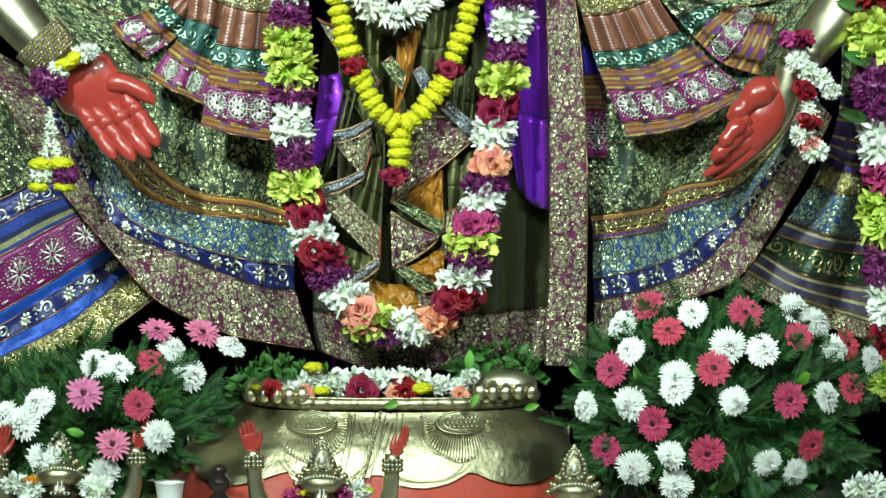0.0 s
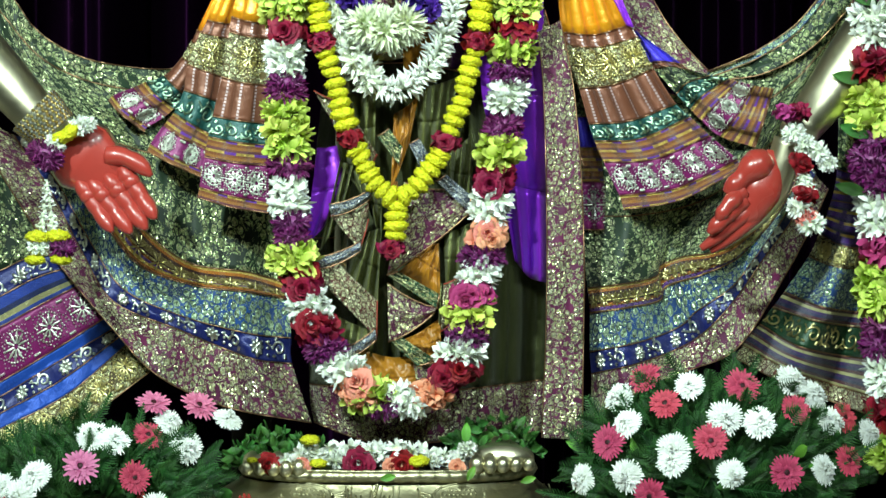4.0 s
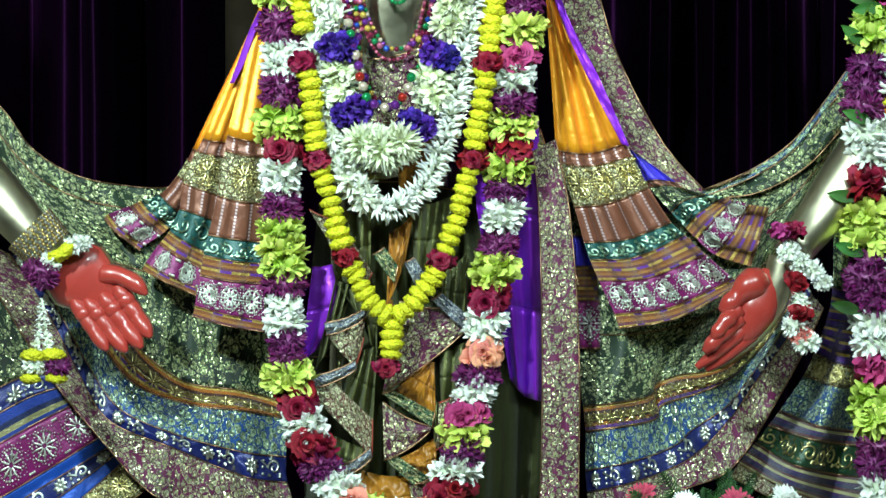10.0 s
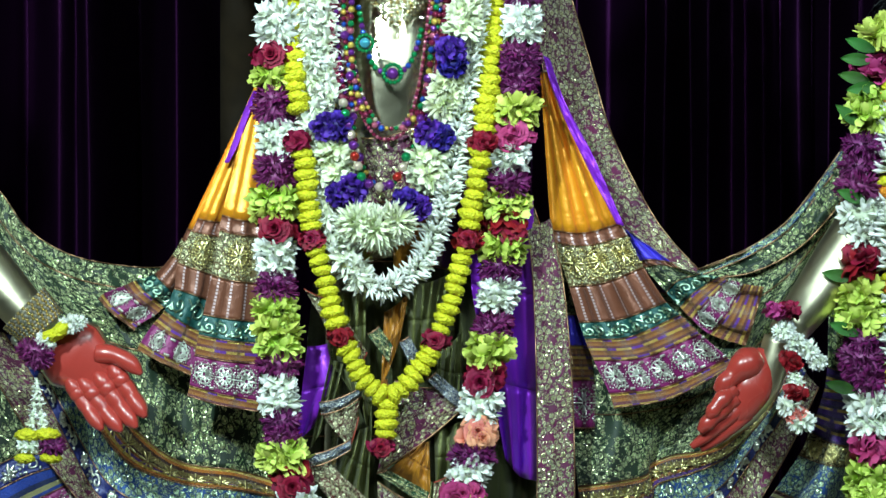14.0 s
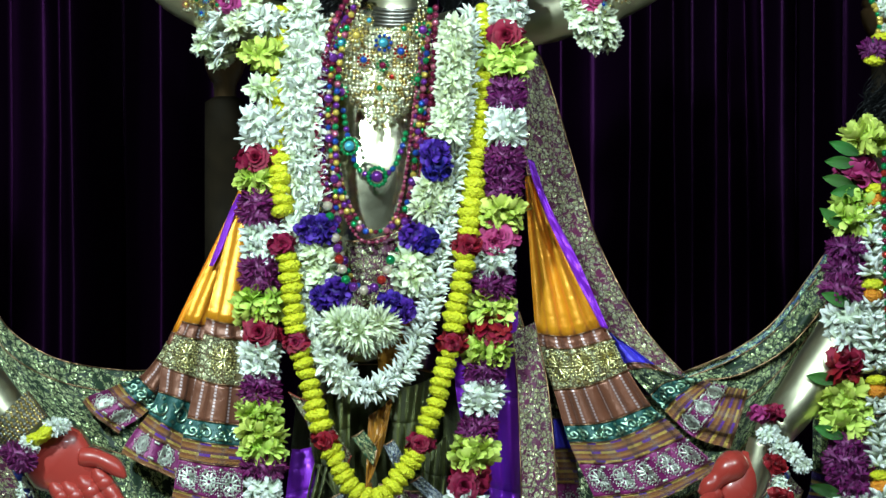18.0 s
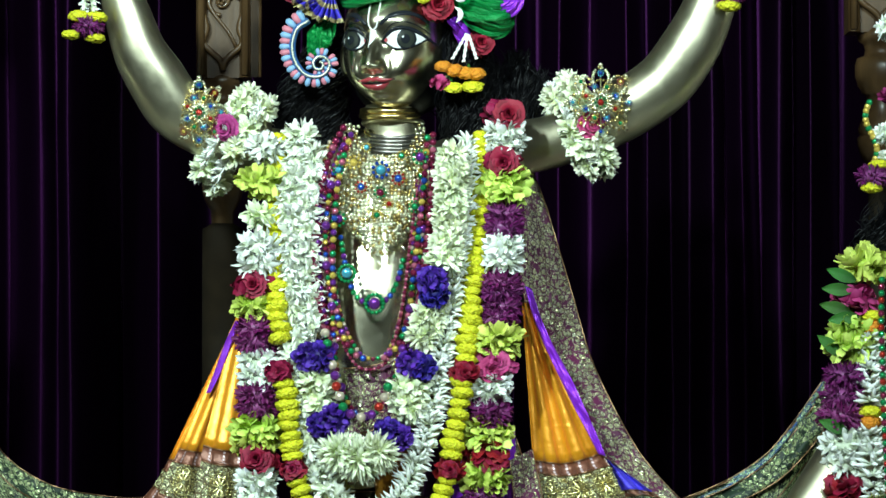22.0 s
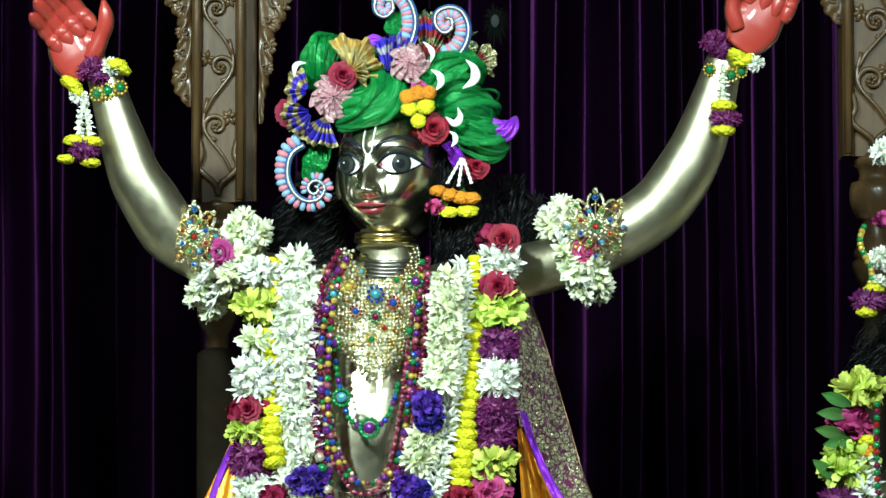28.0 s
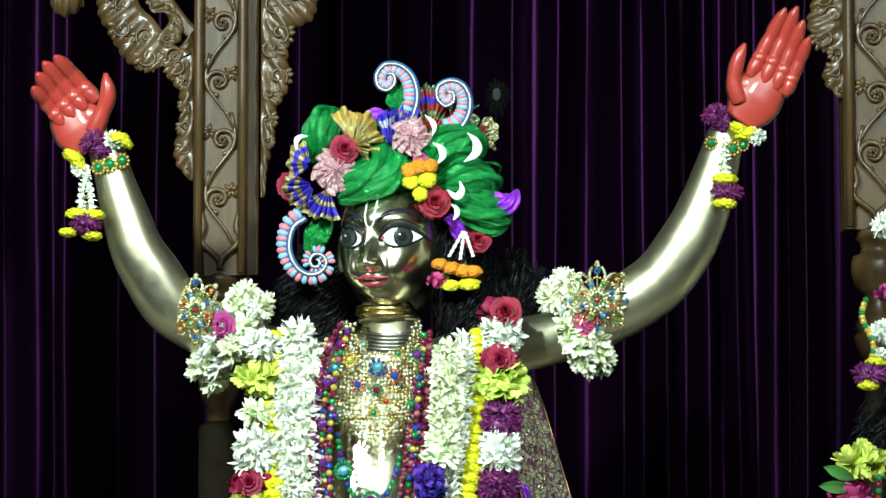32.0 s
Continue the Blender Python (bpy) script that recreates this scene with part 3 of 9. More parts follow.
# turned capital: share of the half width, drop below the post
CAPITAL = [(0.70, -0.002), (0.78, 0.004), (0.80, 0.012), (0.74, 0.019), (0.58, 0.024), (0.52, 0.035), (0.56, 0.045), (0.80, 0.049), (0.87, 0.062), (0.87, 0.080), (0.78, 0.098), (0.64, 0.108), (0.66, 0.111),
           (0.50, 0.115), (0.47, 0.125), (0.49, 0.14), (0.62, 0.155), (0.75, 0.17), (0.79, 0.18), (0.72, 0.184), (0.73, 0.188), (0.82, 0.191), (0.80, 0.205), (0.70, 0.22), (0.55, 0.233), (0.47, 0.237), (0.44, 0.26)]


def pillar(x0, x1, zbase, y, name_side, boards):
    root = thing("carved_pillar", "carved teak pillar with vine scrolls and leafy brackets before the curtain", "pillar", at((x0 + x1) / 2, 0.5, y))
    root.location.z = 0.5
    cx, w = (x0 + x1) / 2, x1 - x0
    post = put("shaft", raw("shaft", *shaft(x0, x1, zbase, 3.35, y), WOOD, smooth=False), root, "square teak post with polished raised edges")
    for xx in (x0 + 0.009, x1 - 0.009):
        put("edge_bead", raw("edge_bead", *loft([at(xx, zbase + 0.004, y - 0.002), at(xx, 3.3, y - 0.002)], 0.0075, 10, 4), WOOD), post, "polished rounded edge")
    # vine on the sunk face
    zz, k = zbase + 0.10, 0
    while zz < 3.2:
        b = Build()
        s = 1 if k % 2 else -1
        b.add(spiral(cx + s * 0.004, zz + 0.035, y + 0.010, w * 0.26, 1.35, -math.pi / 2, s, w * 0.050), WOOD)
        b.add(loft([at(cx - s * w * 0.26, zz - 0.05, y + 0.01), at(cx - s * w * 0.1, zz - 0.02, y + 0.006), at(cx + s * w * 0.26, zz + 0.03, y + 0.008), at(cx + s * w * 0.2, zz + 0.085, y + 0.012)], w * 0.036, 6, 14, 0.7), WOOD)
        for a in (0.2, 1.1, 2.0, 2.9, 4.0, 5.0):
            b.add(leaf_blade((cx - s * w * 0.2, zz + 0.05), a + k, w * 0.17, w * 0.10, y + 0.014), WOOD)
        for a in range(5):
            b.add(ball(at(cx + s * 0.004 + w * 0.05 * math.cos(a * 1.26), zz + 0.035 + w * 0.05 * math.sin(a * 1.26), y + 0.006), w * 0.04, 6, 4), WOOD)
        put("vine_scroll", b.mesh("vine_scroll"), post)
        zz += 0.105
        k += 1
    b = Build()
    for s in (-1, 1):
        b.add(loft([at(cx + s * w * 0.36, zbase + 0.11, y + 0.004), at(cx + s * w * 0.30, zbase + 0.085, y + 0.004), at(cx + s * w * 0.36, zbase + 0.06, y + 0.004), at(cx + s * w * 0.05, zbase + 0.03, y + 0.006), at(cx, zbase + 0.012, y + 0.006)], 0.006, 6, 18), WOOD)
    put("cusp", b.mesh("cusp"), post)
    h = w / 2
    put("capital", raw("capital", *turned(cx, y + 0.05, [(h * r, zbase - q) for r, q in CAPITAL]), WOOD), root, "turned teak capital")
    wide = 0.44 if name_side == "right" else 0.80
    prof = [(h * 0.44, zbase - 0.26), (h * wide, zbase - 0.27), (h * wide, zbase - 0.55)]
    z = zbase - 0.55
    while z > 0.75:
        prof += [(h * (wide + 0.1), z - 0.01), (h * (wide + 0.1), z - 0.03), (h * wide, z - 0.04), (h * (wide - 0.03), z - 0.25)]
        z -= 0.26
    prof.append((h * 1.1, 0.5))
    put("baluster", raw("baluster", *turned(cx, y + 0.05, prof), SHADED_WOOD), root, "turned teak column, its shade put into the colour")
    for label, inner, outer, back, carved in boards:
        fretboard(label, root, inner, outer, y + back, carved)
    return root


def fretboard(label, root, inner, outer, y, carved=True, thick=0.022):
    """A flat carved board between two lines of (x, z): scalloped outer rim, curled leaves in low relief."""
    n = 120
    pi_, po = smoothline(inner, n), smoothline(outer, n)
    run = np.concatenate([[0], np.cumsum(np.linalg.norm(np.diff(po, axis=0), axis=1))])
    rnd = random.Random(int(abs(outer[0][0]) * 1e4))
    v, f = [], []
    cols = 7
    for k in range(n):
        out = po[k] - pi_[k]
        w = float(np.linalg.norm(out))
        nrm = out / max(w, 1e-5)
        lobe = carved * (0.0045 * abs(math.sin(run[k] * math.pi / 0.021)) + 0.004 * math.sin(run[k] * 42))
        e = po[k] + nrm * lobe * min(1, w / 0.02)
        for c in range(cols):
            t = c / (cols - 1)
            p = pi_[k] + (e - pi_[k]) * t
            vein = 0.0 if not carved else 0.0030 * math.sin(run[k] * 2 * math.pi / 0.021 + 5 * t) * t + 0.004 * math.sin(run[k] * 75 + 6 * t)
            v.append(at(p[0], p[1], y - vein + (0.008 if c == cols - 1 else 0.0)))
        v.append(at(e[0], e[1], y + thick))
        v.append(at(pi_[k][0], pi_[k][1], y + thick))
    m = cols + 2
    for k in range(n - 1):
        for c in range(m):
            a, b_ = k * m + c, k * m + (c + 1) % m
            f.append((a, b_, b_ + m, a + m))
    board = put("side_leafwork", raw("side_leafwork", v, f, WOOD), root, label)
    s_, k = 0.018, 0
    while carved and s_ < run[-1] - 0.01:
        q = int(np.searchsorted(run, s_))
        out = po[q] - pi_[q]
        w = float(np.linalg.norm(out))
        if w > 0.016:
            b = Build()
            ang = math.atan2(out[1], out[0])
            r = min(0.018, w * 0.30)
            c = pi_[q] + out * (0.50 if w < 0.05 else 0.35 + 0.3 * (k % 2))
            sg = 1 if k % 2 else -1
            b.add(spiral(c[0], c[1], y - 0.003, r, 1.15, ang + rnd.uniform(-0.6, 0.6), sg, r * 0.17, 18), WOOD)
            for d in (-1.0, -0.45, 0.1, 0.65, 1.2):
                b.add(leaf_blade((c[0] + r * 0.7 * math.cos(ang + d), c[1] + r * 0.7 * math.sin(ang + d)), ang + d * 0.9 + rnd.uniform(-0.2, 0.2), min(0.018, w * 0.45), 0.010, y + 0.002, 0.004), WOOD)
            put("curled_leaf", b.mesh("curled_leaf"), board)
        s_ += 0.038
        k += 1
    return board


LEAFY = "leafy fretwork board along the post"
PL, PR = -0.299, -0.179
pillar(-0.299, -0.203, 2.302, 0.45, "left", [
    (LEAFY, [(PL, 2.470), (PL, 2.54), (PL, 2.62), (PL, 2.70), (PL, 2.74)], [(-0.306, 2.470), (-0.328, 2.52), (-0.323, 2.60), (-0.322, 2.635), (-0.345, 2.668), (-0.328, 2.705)], 0.03, True),
    ("pierced scroll bracket of the arch", [(-0.30, 2.700), (-0.333, 2.712), (-0.352, 2.733), (-0.372, 2.760), (-0.398, 2.790), (-0.405, 2.86), (-0.39, 2.98)], [(-0.345, 2.680), (-0.375, 2.668), (-0.410, 2.680), (-0.437, 2.706), (-0.454, 2.745), (-0.466, 2.790), (-0.475, 2.98)], 0.03, True),
    ("pierced scroll bracket of the arch", [(-0.366, 2.728), (-0.344, 2.752), (-0.352, 2.770), (-0.375, 2.772), (-0.384, 2.80)], [(-0.350, 2.700), (-0.322, 2.738), (-0.334, 2.782), (-0.372, 2.797), (-0.370, 2.84)], 0.03, True),
    ("slanting strut of the arch", [(-0.296, 2.712), (-0.345, 2.765), (-0.400, 2.85), (-0.44, 2.95)], [(-0.296, 2.745), (-0.325, 2.78), (-0.375, 2.86), (-0.41, 2.96)], 0.035, False),
    ("pierced hanging tip of the arch", [(-0.560, 2.90), (-0.545, 2.90), (-0.530, 2.90), (-0.500, 2.90)], [(-0.555, 2.785), (-0.540, 2.772), (-0.520, 2.772), (-0.495, 2.785)], 0.03, True),
    ("plain recessed side of the post", [(-0.205, 2.302), (-0.205, 2.6), (-0.205, 3.3)], [(-0.182, 2.302), (-0.182, 2.6), (-0.182, 3.3)], 0.055, False),
    (LEAFY, [(PR, 2.44), (PR, 2.52), (PR, 2.60), (PR, 2.68), (PR, 2.76), (PR, 3.0)], [(-0.172, 2.44), (-0.170, 2.49), (-0.154, 2.55), (-0.155, 2.60), (-0.132, 2.645), (-0.130, 2.70), (-0.122, 2.745), (-0.085, 2.775), (-0.06, 2.90)], 0.03, True)])
pillar(0.860, 0.970, 2.384, 0.45, "right", [
    (LEAFY, [(0.864, 2.615), (0.864, 2.70), (0.864, 2.80), (0.864, 2.95)], [(0.856, 2.615), (0.832, 2.645), (0.828, 2.668), (0.838, 2.690), (0.808, 2.715), (0.800, 2.755), (0.808, 2.795), (0.80, 2.95)], 0.03, True)])


# ---------------------------------------------------------------- cloth


def sheet(curves, depths, nu=90, nv=10, fold=None):
    """A cloth surface through curves of (x, z), each at its own depth; rows of points, band by band."""
    lines = [smoothline(c, nu) for c in curves]
    cp = np.stack(lines)                                  # curves x nu x 2
    dp = np.array([d if np.isscalar(d) else 0 for d in depths], dtype=float)
    dpt = np.stack([np.full(nu, d) if np.isscalar(d) else np.interp(np.linspace(0, 1, nu), np.linspace(0, 1, len(d)), d) for d in depths])
    full = np.concatenate([cp, dpt[..., None]], axis=2)
    q = np.concatenate([2 * full[:1] - full[1:2], full, 2 * full[-1:] - full[-2:-1]])
    bands = []
    for i in range(1, len(full)):
        a, b, c, d = q[i - 1], q[i], q[i + 1], q[i + 2]
        rows = []
        for t in np.linspace(0, 1, nv + 1):
            rows.append(0.5 * (2 * b + (c - a) * t + (2 * a - 5 * b + 4 * c - d) * t * t + (3 * b - a - 3 * c + d) * t ** 3))
        g = np.stack(rows)
        if fold is not None:
            for r in range(nv + 1):
                v = (i - 1 + r / nv) / (len(full) - 1)
                for k in range(nu):
                    g[r, k, 2] += fold(k / (nu - 1), v)
        bands.append(g)
    return bands


def cloth_mesh(name, g, mat, back=0.004):
    """One band of cloth with a little thickness; UV in metres."""
    nr, nu = g.shape[:2]
    P = [[at(*g[r, k]) for k in range(nu)] for r in range(nr)]
    lu = np.concatenate([[0], np.cumsum([(P[nr // 2][k + 1] - P[nr // 2][k]).length for k in range(nu - 1)])])
    lv = np.concatenate([[0], np.cumsum([np.mean([(P[r + 1][k] - P[r][k]).length for k in range(0, nu, 8)]) for r in range(nr - 1)])])
    v, uv, f = [], [], []
    for r in range(nr):
        for k in range(nu):
            v.append(P[r][k])
            uv.append((lu[k], lv[r]))
    for r in range(nr - 1):
        for k in range(nu - 1):
            a = r * nu + k
            f.append((a, a + 1, a + nu + 1, a + nu))
    # turned rim for thickness
    rim = [(0, k) for k in range(nu)] + [(r, nu - 1) for r in range(1, nr)] + [(nr - 1, k) for k in range(nu - 2, -1, -1)] + [(r, 0) for r in range(nr - 2, 0, -1)]
    o = len(v)
    for r, k in rim:
        v.append(P[r][k] + Vector((0, back, 0)))
        uv.append((lu[k], lv[r]))
    m = len(rim)
    for j in range(m):
        a, b = rim[j][0] * nu + rim[j][1], rim[(j + 1) % m][0] * nu + rim[(j + 1) % m][1]
        f.append((b, a, o + j, o + (j + 1) % m))
    return raw(name, v, f, mat, uv)


def piping(g_row, rad, mat, name, parent, lift=0.002):
    pts = [at(x, z, y) - Vector((0, lift, 0)) for x, z, y in g_row]
    n = len(pts)
    put(name, raw(name, *loft(pts, rad, 5, n), mat), parent)


def drape(name, label, category, curves, depths, mats, fold=None, nu=90, nv=10, parent=None, seams=True, bandname="band", labels=None):
    bands = sheet(curves, depths, nu, nv, fold)
    g0 = bands[len(bands) // 2][0, nu // 2]
    root = parent or thing(name, label, category, at(g0[0], g0[1], g0[2]))
    for i, (g, m) in enumerate(zip(bands, mats)):
        strip = put(bandname, cloth_mesh(bandname, g, m), root, (labels or {}).get(i, ""))
        if seams:
            piping(g[0], 0.0011, PIPING, "piping", strip)
        if m.name in STITCH:
            stitched(strip, g, *STITCH[m.name])
    if seams:
        piping(bands[-1][-1], 0.0013, PIPING, "piping", strip)
    return root


def sampler(g):
    """Point on a band of cloth, s of its length and w of its width, lifted off it; also its length and width."""
    nr, nu = g.shape[:2]
    P = np.array([[at(*g[r, k]) for k in range(nu)] for r in range(nr)])
    mid = P[nr // 2]
    length = float(np.sum(np.linalg.norm(np.diff(mid, axis=0), axis=1)))
    width = float(np.linalg.norm(P[-1, nu // 2] - P[0, nu // 2]))
    cum = np.concatenate([[0], np.cumsum(np.linalg.norm(np.diff(mid, axis=0), axis=1))]) / length

    def fn(s, w, lift=0.0025):
        x = float(np.interp(min(max(s, 0.0), 1.0), cum, np.arange(nu)))
        yv = min(max(w, 0.0), 1.0) * (nr - 1)
        i, k = min(int(yv), nr - 2), min(int(x), nu - 2)
        a, c = yv - i, x - k
        q = P[i, k] * (1 - a) * (1 - c) + P[i + 1, k] * a * (1 - c) + P[i, k + 1] * (1 - a) * c + P[i + 1, k + 1] * a * c
        return Vector(q) - Vector((0, lift, 0))
    return fn, length, width


def stitched(strip, g, kind, mat, pitch=0.05, rad=0.0022):
    """Raised metal-thread embroidery on a band: running scrolls, roundels or florets."""
    fn, ln, wd = sampler(g)
    pitch = max(pitch, 0.8 * wd)
    n = max(1, int(round(ln / pitch)))
    b = Build()
    rnd = random.Random(int(ln * 1e4) + n)

    def line(pts, r, m=24):
        b.add(loft([fn(s, w) for s, w in pts], r, 5, m, 0.7, caps=False), mat)
    R = 0.5 * min(wd, pitch)
    cs, cw = R / ln, R / wd
    for k in range(n):
        c = (k + 0.5) / n
        if kind == "scroll" or (kind == "mixed" and k % 2):
            sg = 1 if k % 2 else -1
            pts = []
            for i in range(20):
                t = i / 19
                a = sg * (2.6 + 8.2 * t)
                q = 0.80 * (1 - 0.82 * t)
                pts.append((c + cs * q * math.cos(a), 0.5 + cw * q * math.sin(a)))
            line([(c - 0.62 / n, 0.5 - sg * 0.30), (c - 0.35 / n, 0.5 - sg * 0.1)] + pts[1:], [rad * 0.7, rad, rad * 1.1, rad * 0.8], 34)
            for a in (0.6, 2.2, 4.1):
                line([(c + cs * 0.85 * math.cos(a), 0.5 + cw * 0.85 * math.sin(a)), (c + cs * 1.0 * math.cos(a + 0.3), 0.5 + cw * 1.0 * math.sin(a + 0.3))], rad * 1.3, 5)
        elif kind in ("roundel", "gold"):
            for q, m_, r in ((0.92, 34, 0.8), (0.70, 26, 1.1), (0.44, 18, 1.0)):
                for i in range(m_):
                    a = 6.283 * i / m_
                    wob = q + (0.10 * math.cos(8 * a) if q > 0.85 else 0)
                    b.add(ball(fn(c + cs * wob * math.cos(a), 0.5 + cw * wob * math.sin(a)), rad * r * rnd.uniform(0.7, 1.1), 5, 3), mat)
            for i in range(10):
                a = 6.283 * i / 10
                line([(c + cs * 0.12 * math.cos(a), 0.5 + cw * 0.12 * math.sin(a)), (c + cs * 0.62 * math.cos(a), 0.5 + cw * 0.62 * math.sin(a))], [rad * 0.6, rad * 1.2, rad * 0.7], 5)
            for sw in (0.14, 0.86):
                for i in range(3):
                    b.add(ball(fn(c + (0.5 + 0.06 * (i - 1)) / n, sw), rad * 1.3, 5, 3), mat)
        else:
            for i in range(8):
                a = 6.283 * i / 8
                line([(c + cs * 0.18 * math.cos(a), 0.5 + cw * 0.18 * math.sin(a)), (c + cs * 0.55 * math.cos(a), 0.5 + cw * 0.55 * math.sin(a)), (c + cs * 0.85 * math.cos(a), 0.5 + cw * 0.85 * math.sin(a))], [rad * 0.6, rad * 2.0, rad * 0.7], 7)
            b.add(ball(fn(c, 0.5), rad * 1.8, 6, 4), mat)
            for sw in (0.2, 0.5, 0.8):
                b.add(ball(fn(c + 0.5 / n, sw), rad * 1.4, 5, 3), mat)
    tagged(put("embroidery", b.mesh("embroidery"), strip, "raised metal-thread embroidery"), kind="stuff")


def pleats(n, depth, phase=0.0, sharp=0.6, drift=0.0, ease=True):
    def fn(u, v):
        s = math.sin(2 * math.pi * (n * u + drift * v) + phase)
        return depth * math.copysign(abs(s) ** sharp, s) * ((0.35 + 0.65 * v) if ease else 1)
    return fn


def ripple(depth, k=3.0, seed=0.0):
    def fn(u, v):
        return depth * (noise.noise(Vector((u * k + seed, v * k * 0.8, seed))) + 0.5 * noise.noise(Vector((u * k * 2.7, v * k * 2, seed + 4))))
    return fn


def swagfold(depth, seed):
    """Long soft folds that run across the bands, with smaller dents."""
    def fn(u, v):
        w = u * 5.2 + 0.9 * noise.noise(Vector((v * 2.0, u * 1.5, seed)))
        big = noise.noise(Vector((w, v * 0.9, seed + 2)))
        return depth * (1.25 * big + 0.35 * noise.noise(Vector((u * 11, v * 4, seed + 9))) + 0.15 * noise.noise(Vector((u * 24, v * 9, seed))))
    return fn


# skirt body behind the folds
drape("dhoti", "olive and gold silk dhoti, darkened for shade, wrapped round the figure", "dhoti",
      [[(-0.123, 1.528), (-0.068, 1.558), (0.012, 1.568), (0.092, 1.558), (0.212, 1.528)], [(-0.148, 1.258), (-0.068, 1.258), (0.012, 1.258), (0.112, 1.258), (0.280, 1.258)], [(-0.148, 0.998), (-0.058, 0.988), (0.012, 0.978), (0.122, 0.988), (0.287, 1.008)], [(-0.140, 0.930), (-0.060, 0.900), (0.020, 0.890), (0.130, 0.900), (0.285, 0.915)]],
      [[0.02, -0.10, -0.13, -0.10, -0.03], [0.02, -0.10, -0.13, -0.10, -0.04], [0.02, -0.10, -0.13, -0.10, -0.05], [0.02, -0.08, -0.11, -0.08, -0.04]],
      [SHADED_OLIVE, SHADED_OLIVE, PURPLE_GOLD], pleats(9, 0.012, drift=0.4), 140, 14)

# large shawl, one half on each side
drape("shawl_half", "brocade shawl swagged outward in concentric gold-threaded bands", "shawl",
      [[(-0.748, 1.763), (-0.678, 1.693), (-0.628, 1.626), (-0.558, 1.582), (-0.478, 1.563), (-0.388, 1.558), (-0.268, 1.578)], [(-0.748, 1.728), (-0.688, 1.653), (-0.628, 1.583), (-0.558, 1.543), (-0.478, 1.523), (-0.388, 1.513), (-0.258, 1.528)], [(-0.728, 1.528), (-0.628, 1.488), (-0.518, 1.438), (-0.428, 1.408), (-0.348, 1.388), (-0.268, 1.378), (-0.188, 1.388)],
       [(-0.640, 1.510), (-0.540, 1.420), (-0.485, 1.330), (-0.425, 1.258), (-0.355, 1.212), (-0.260, 1.198), (-0.188, 1.178)], [(-0.650, 1.480), (-0.570, 1.380), (-0.515, 1.290), (-0.450, 1.210), (-0.355, 1.174), (-0.260, 1.162), (-0.183, 1.148)], [(-0.660, 1.450), (-0.590, 1.350), (-0.535, 1.250), (-0.475, 1.165), (-0.370, 1.118), (-0.255, 1.088), (-0.180, 1.080)],
       [(-0.670, 1.440), (-0.605, 1.340), (-0.550, 1.232), (-0.495, 1.145), (-0.380, 1.095), (-0.255, 1.045), (-0.178, 1.034)], [(-0.760, 1.490), (-0.680, 1.350), (-0.590, 1.210), (-0.500, 1.100), (-0.420, 1.015), (-0.300, 0.958), (-0.144, 0.928)]],
      [-0.02, -0.03, -0.045, -0.07, -0.075, -0.08, -0.085, -0.09],
      [GREEN_GOLD, GREEN_GOLD, GREEN_GOLD, STRIPE_GOLD, BLUE_SILVER, NAVY_SCROLL, PURPLE_GOLD], swagfold(0.050, 1.0), 120, 12)

drape("shawl_half", "brocade shawl swagged outward in concentric gold-threaded bands", "shawl",
      [[(0.332, 1.658), (0.422, 1.548), (0.522, 1.508), (0.602, 1.540), (0.682, 1.578), (0.752, 1.678), (0.842, 1.778)], [(0.312, 1.558), (0.422, 1.498), (0.542, 1.466), (0.632, 1.486), (0.712, 1.538), (0.782, 1.618), (0.872, 1.718)], [(0.332, 1.298), (0.432, 1.298), (0.532, 1.318), (0.602, 1.358), (0.662, 1.418), (0.712, 1.468), (0.782, 1.558)],
       [(0.346, 1.169), (0.419, 1.178), (0.468, 1.190), (0.476, 1.209), (0.517, 1.225), (0.565, 1.232), (0.614, 1.253), (0.679, 1.318), (0.722, 1.410)], [(0.350, 1.124), (0.419, 1.134), (0.474, 1.146), (0.486, 1.171), (0.551, 1.193), (0.607, 1.218), (0.640, 1.250), (0.688, 1.308), (0.732, 1.395)],
       [(0.350, 1.055), (0.439, 1.073), (0.509, 1.100), (0.540, 1.128), (0.600, 1.169), (0.634, 1.211), (0.694, 1.296), (0.740, 1.385)], [(0.353, 1.016), (0.447, 1.038), (0.537, 1.078), (0.602, 1.141), (0.656, 1.218), (0.708, 1.290), (0.750, 1.370)],
       [(0.353, 0.940), (0.440, 0.985), (0.520, 1.020), (0.590, 1.046), (0.630, 1.083), (0.668, 1.142), (0.728, 1.250), (0.772, 1.345)]],
      [-0.03, -0.04, -0.05, -0.07, -0.075, -0.08, -0.085, -0.09],
      [GREEN_GOLD, GREEN_GOLD, GREEN_GOLD, STRIPE_GOLD, BLUE_SILVER, NAVY_SCROLL, PURPLE_GOLD], swagfold(0.050, 7.0), 120, 12)

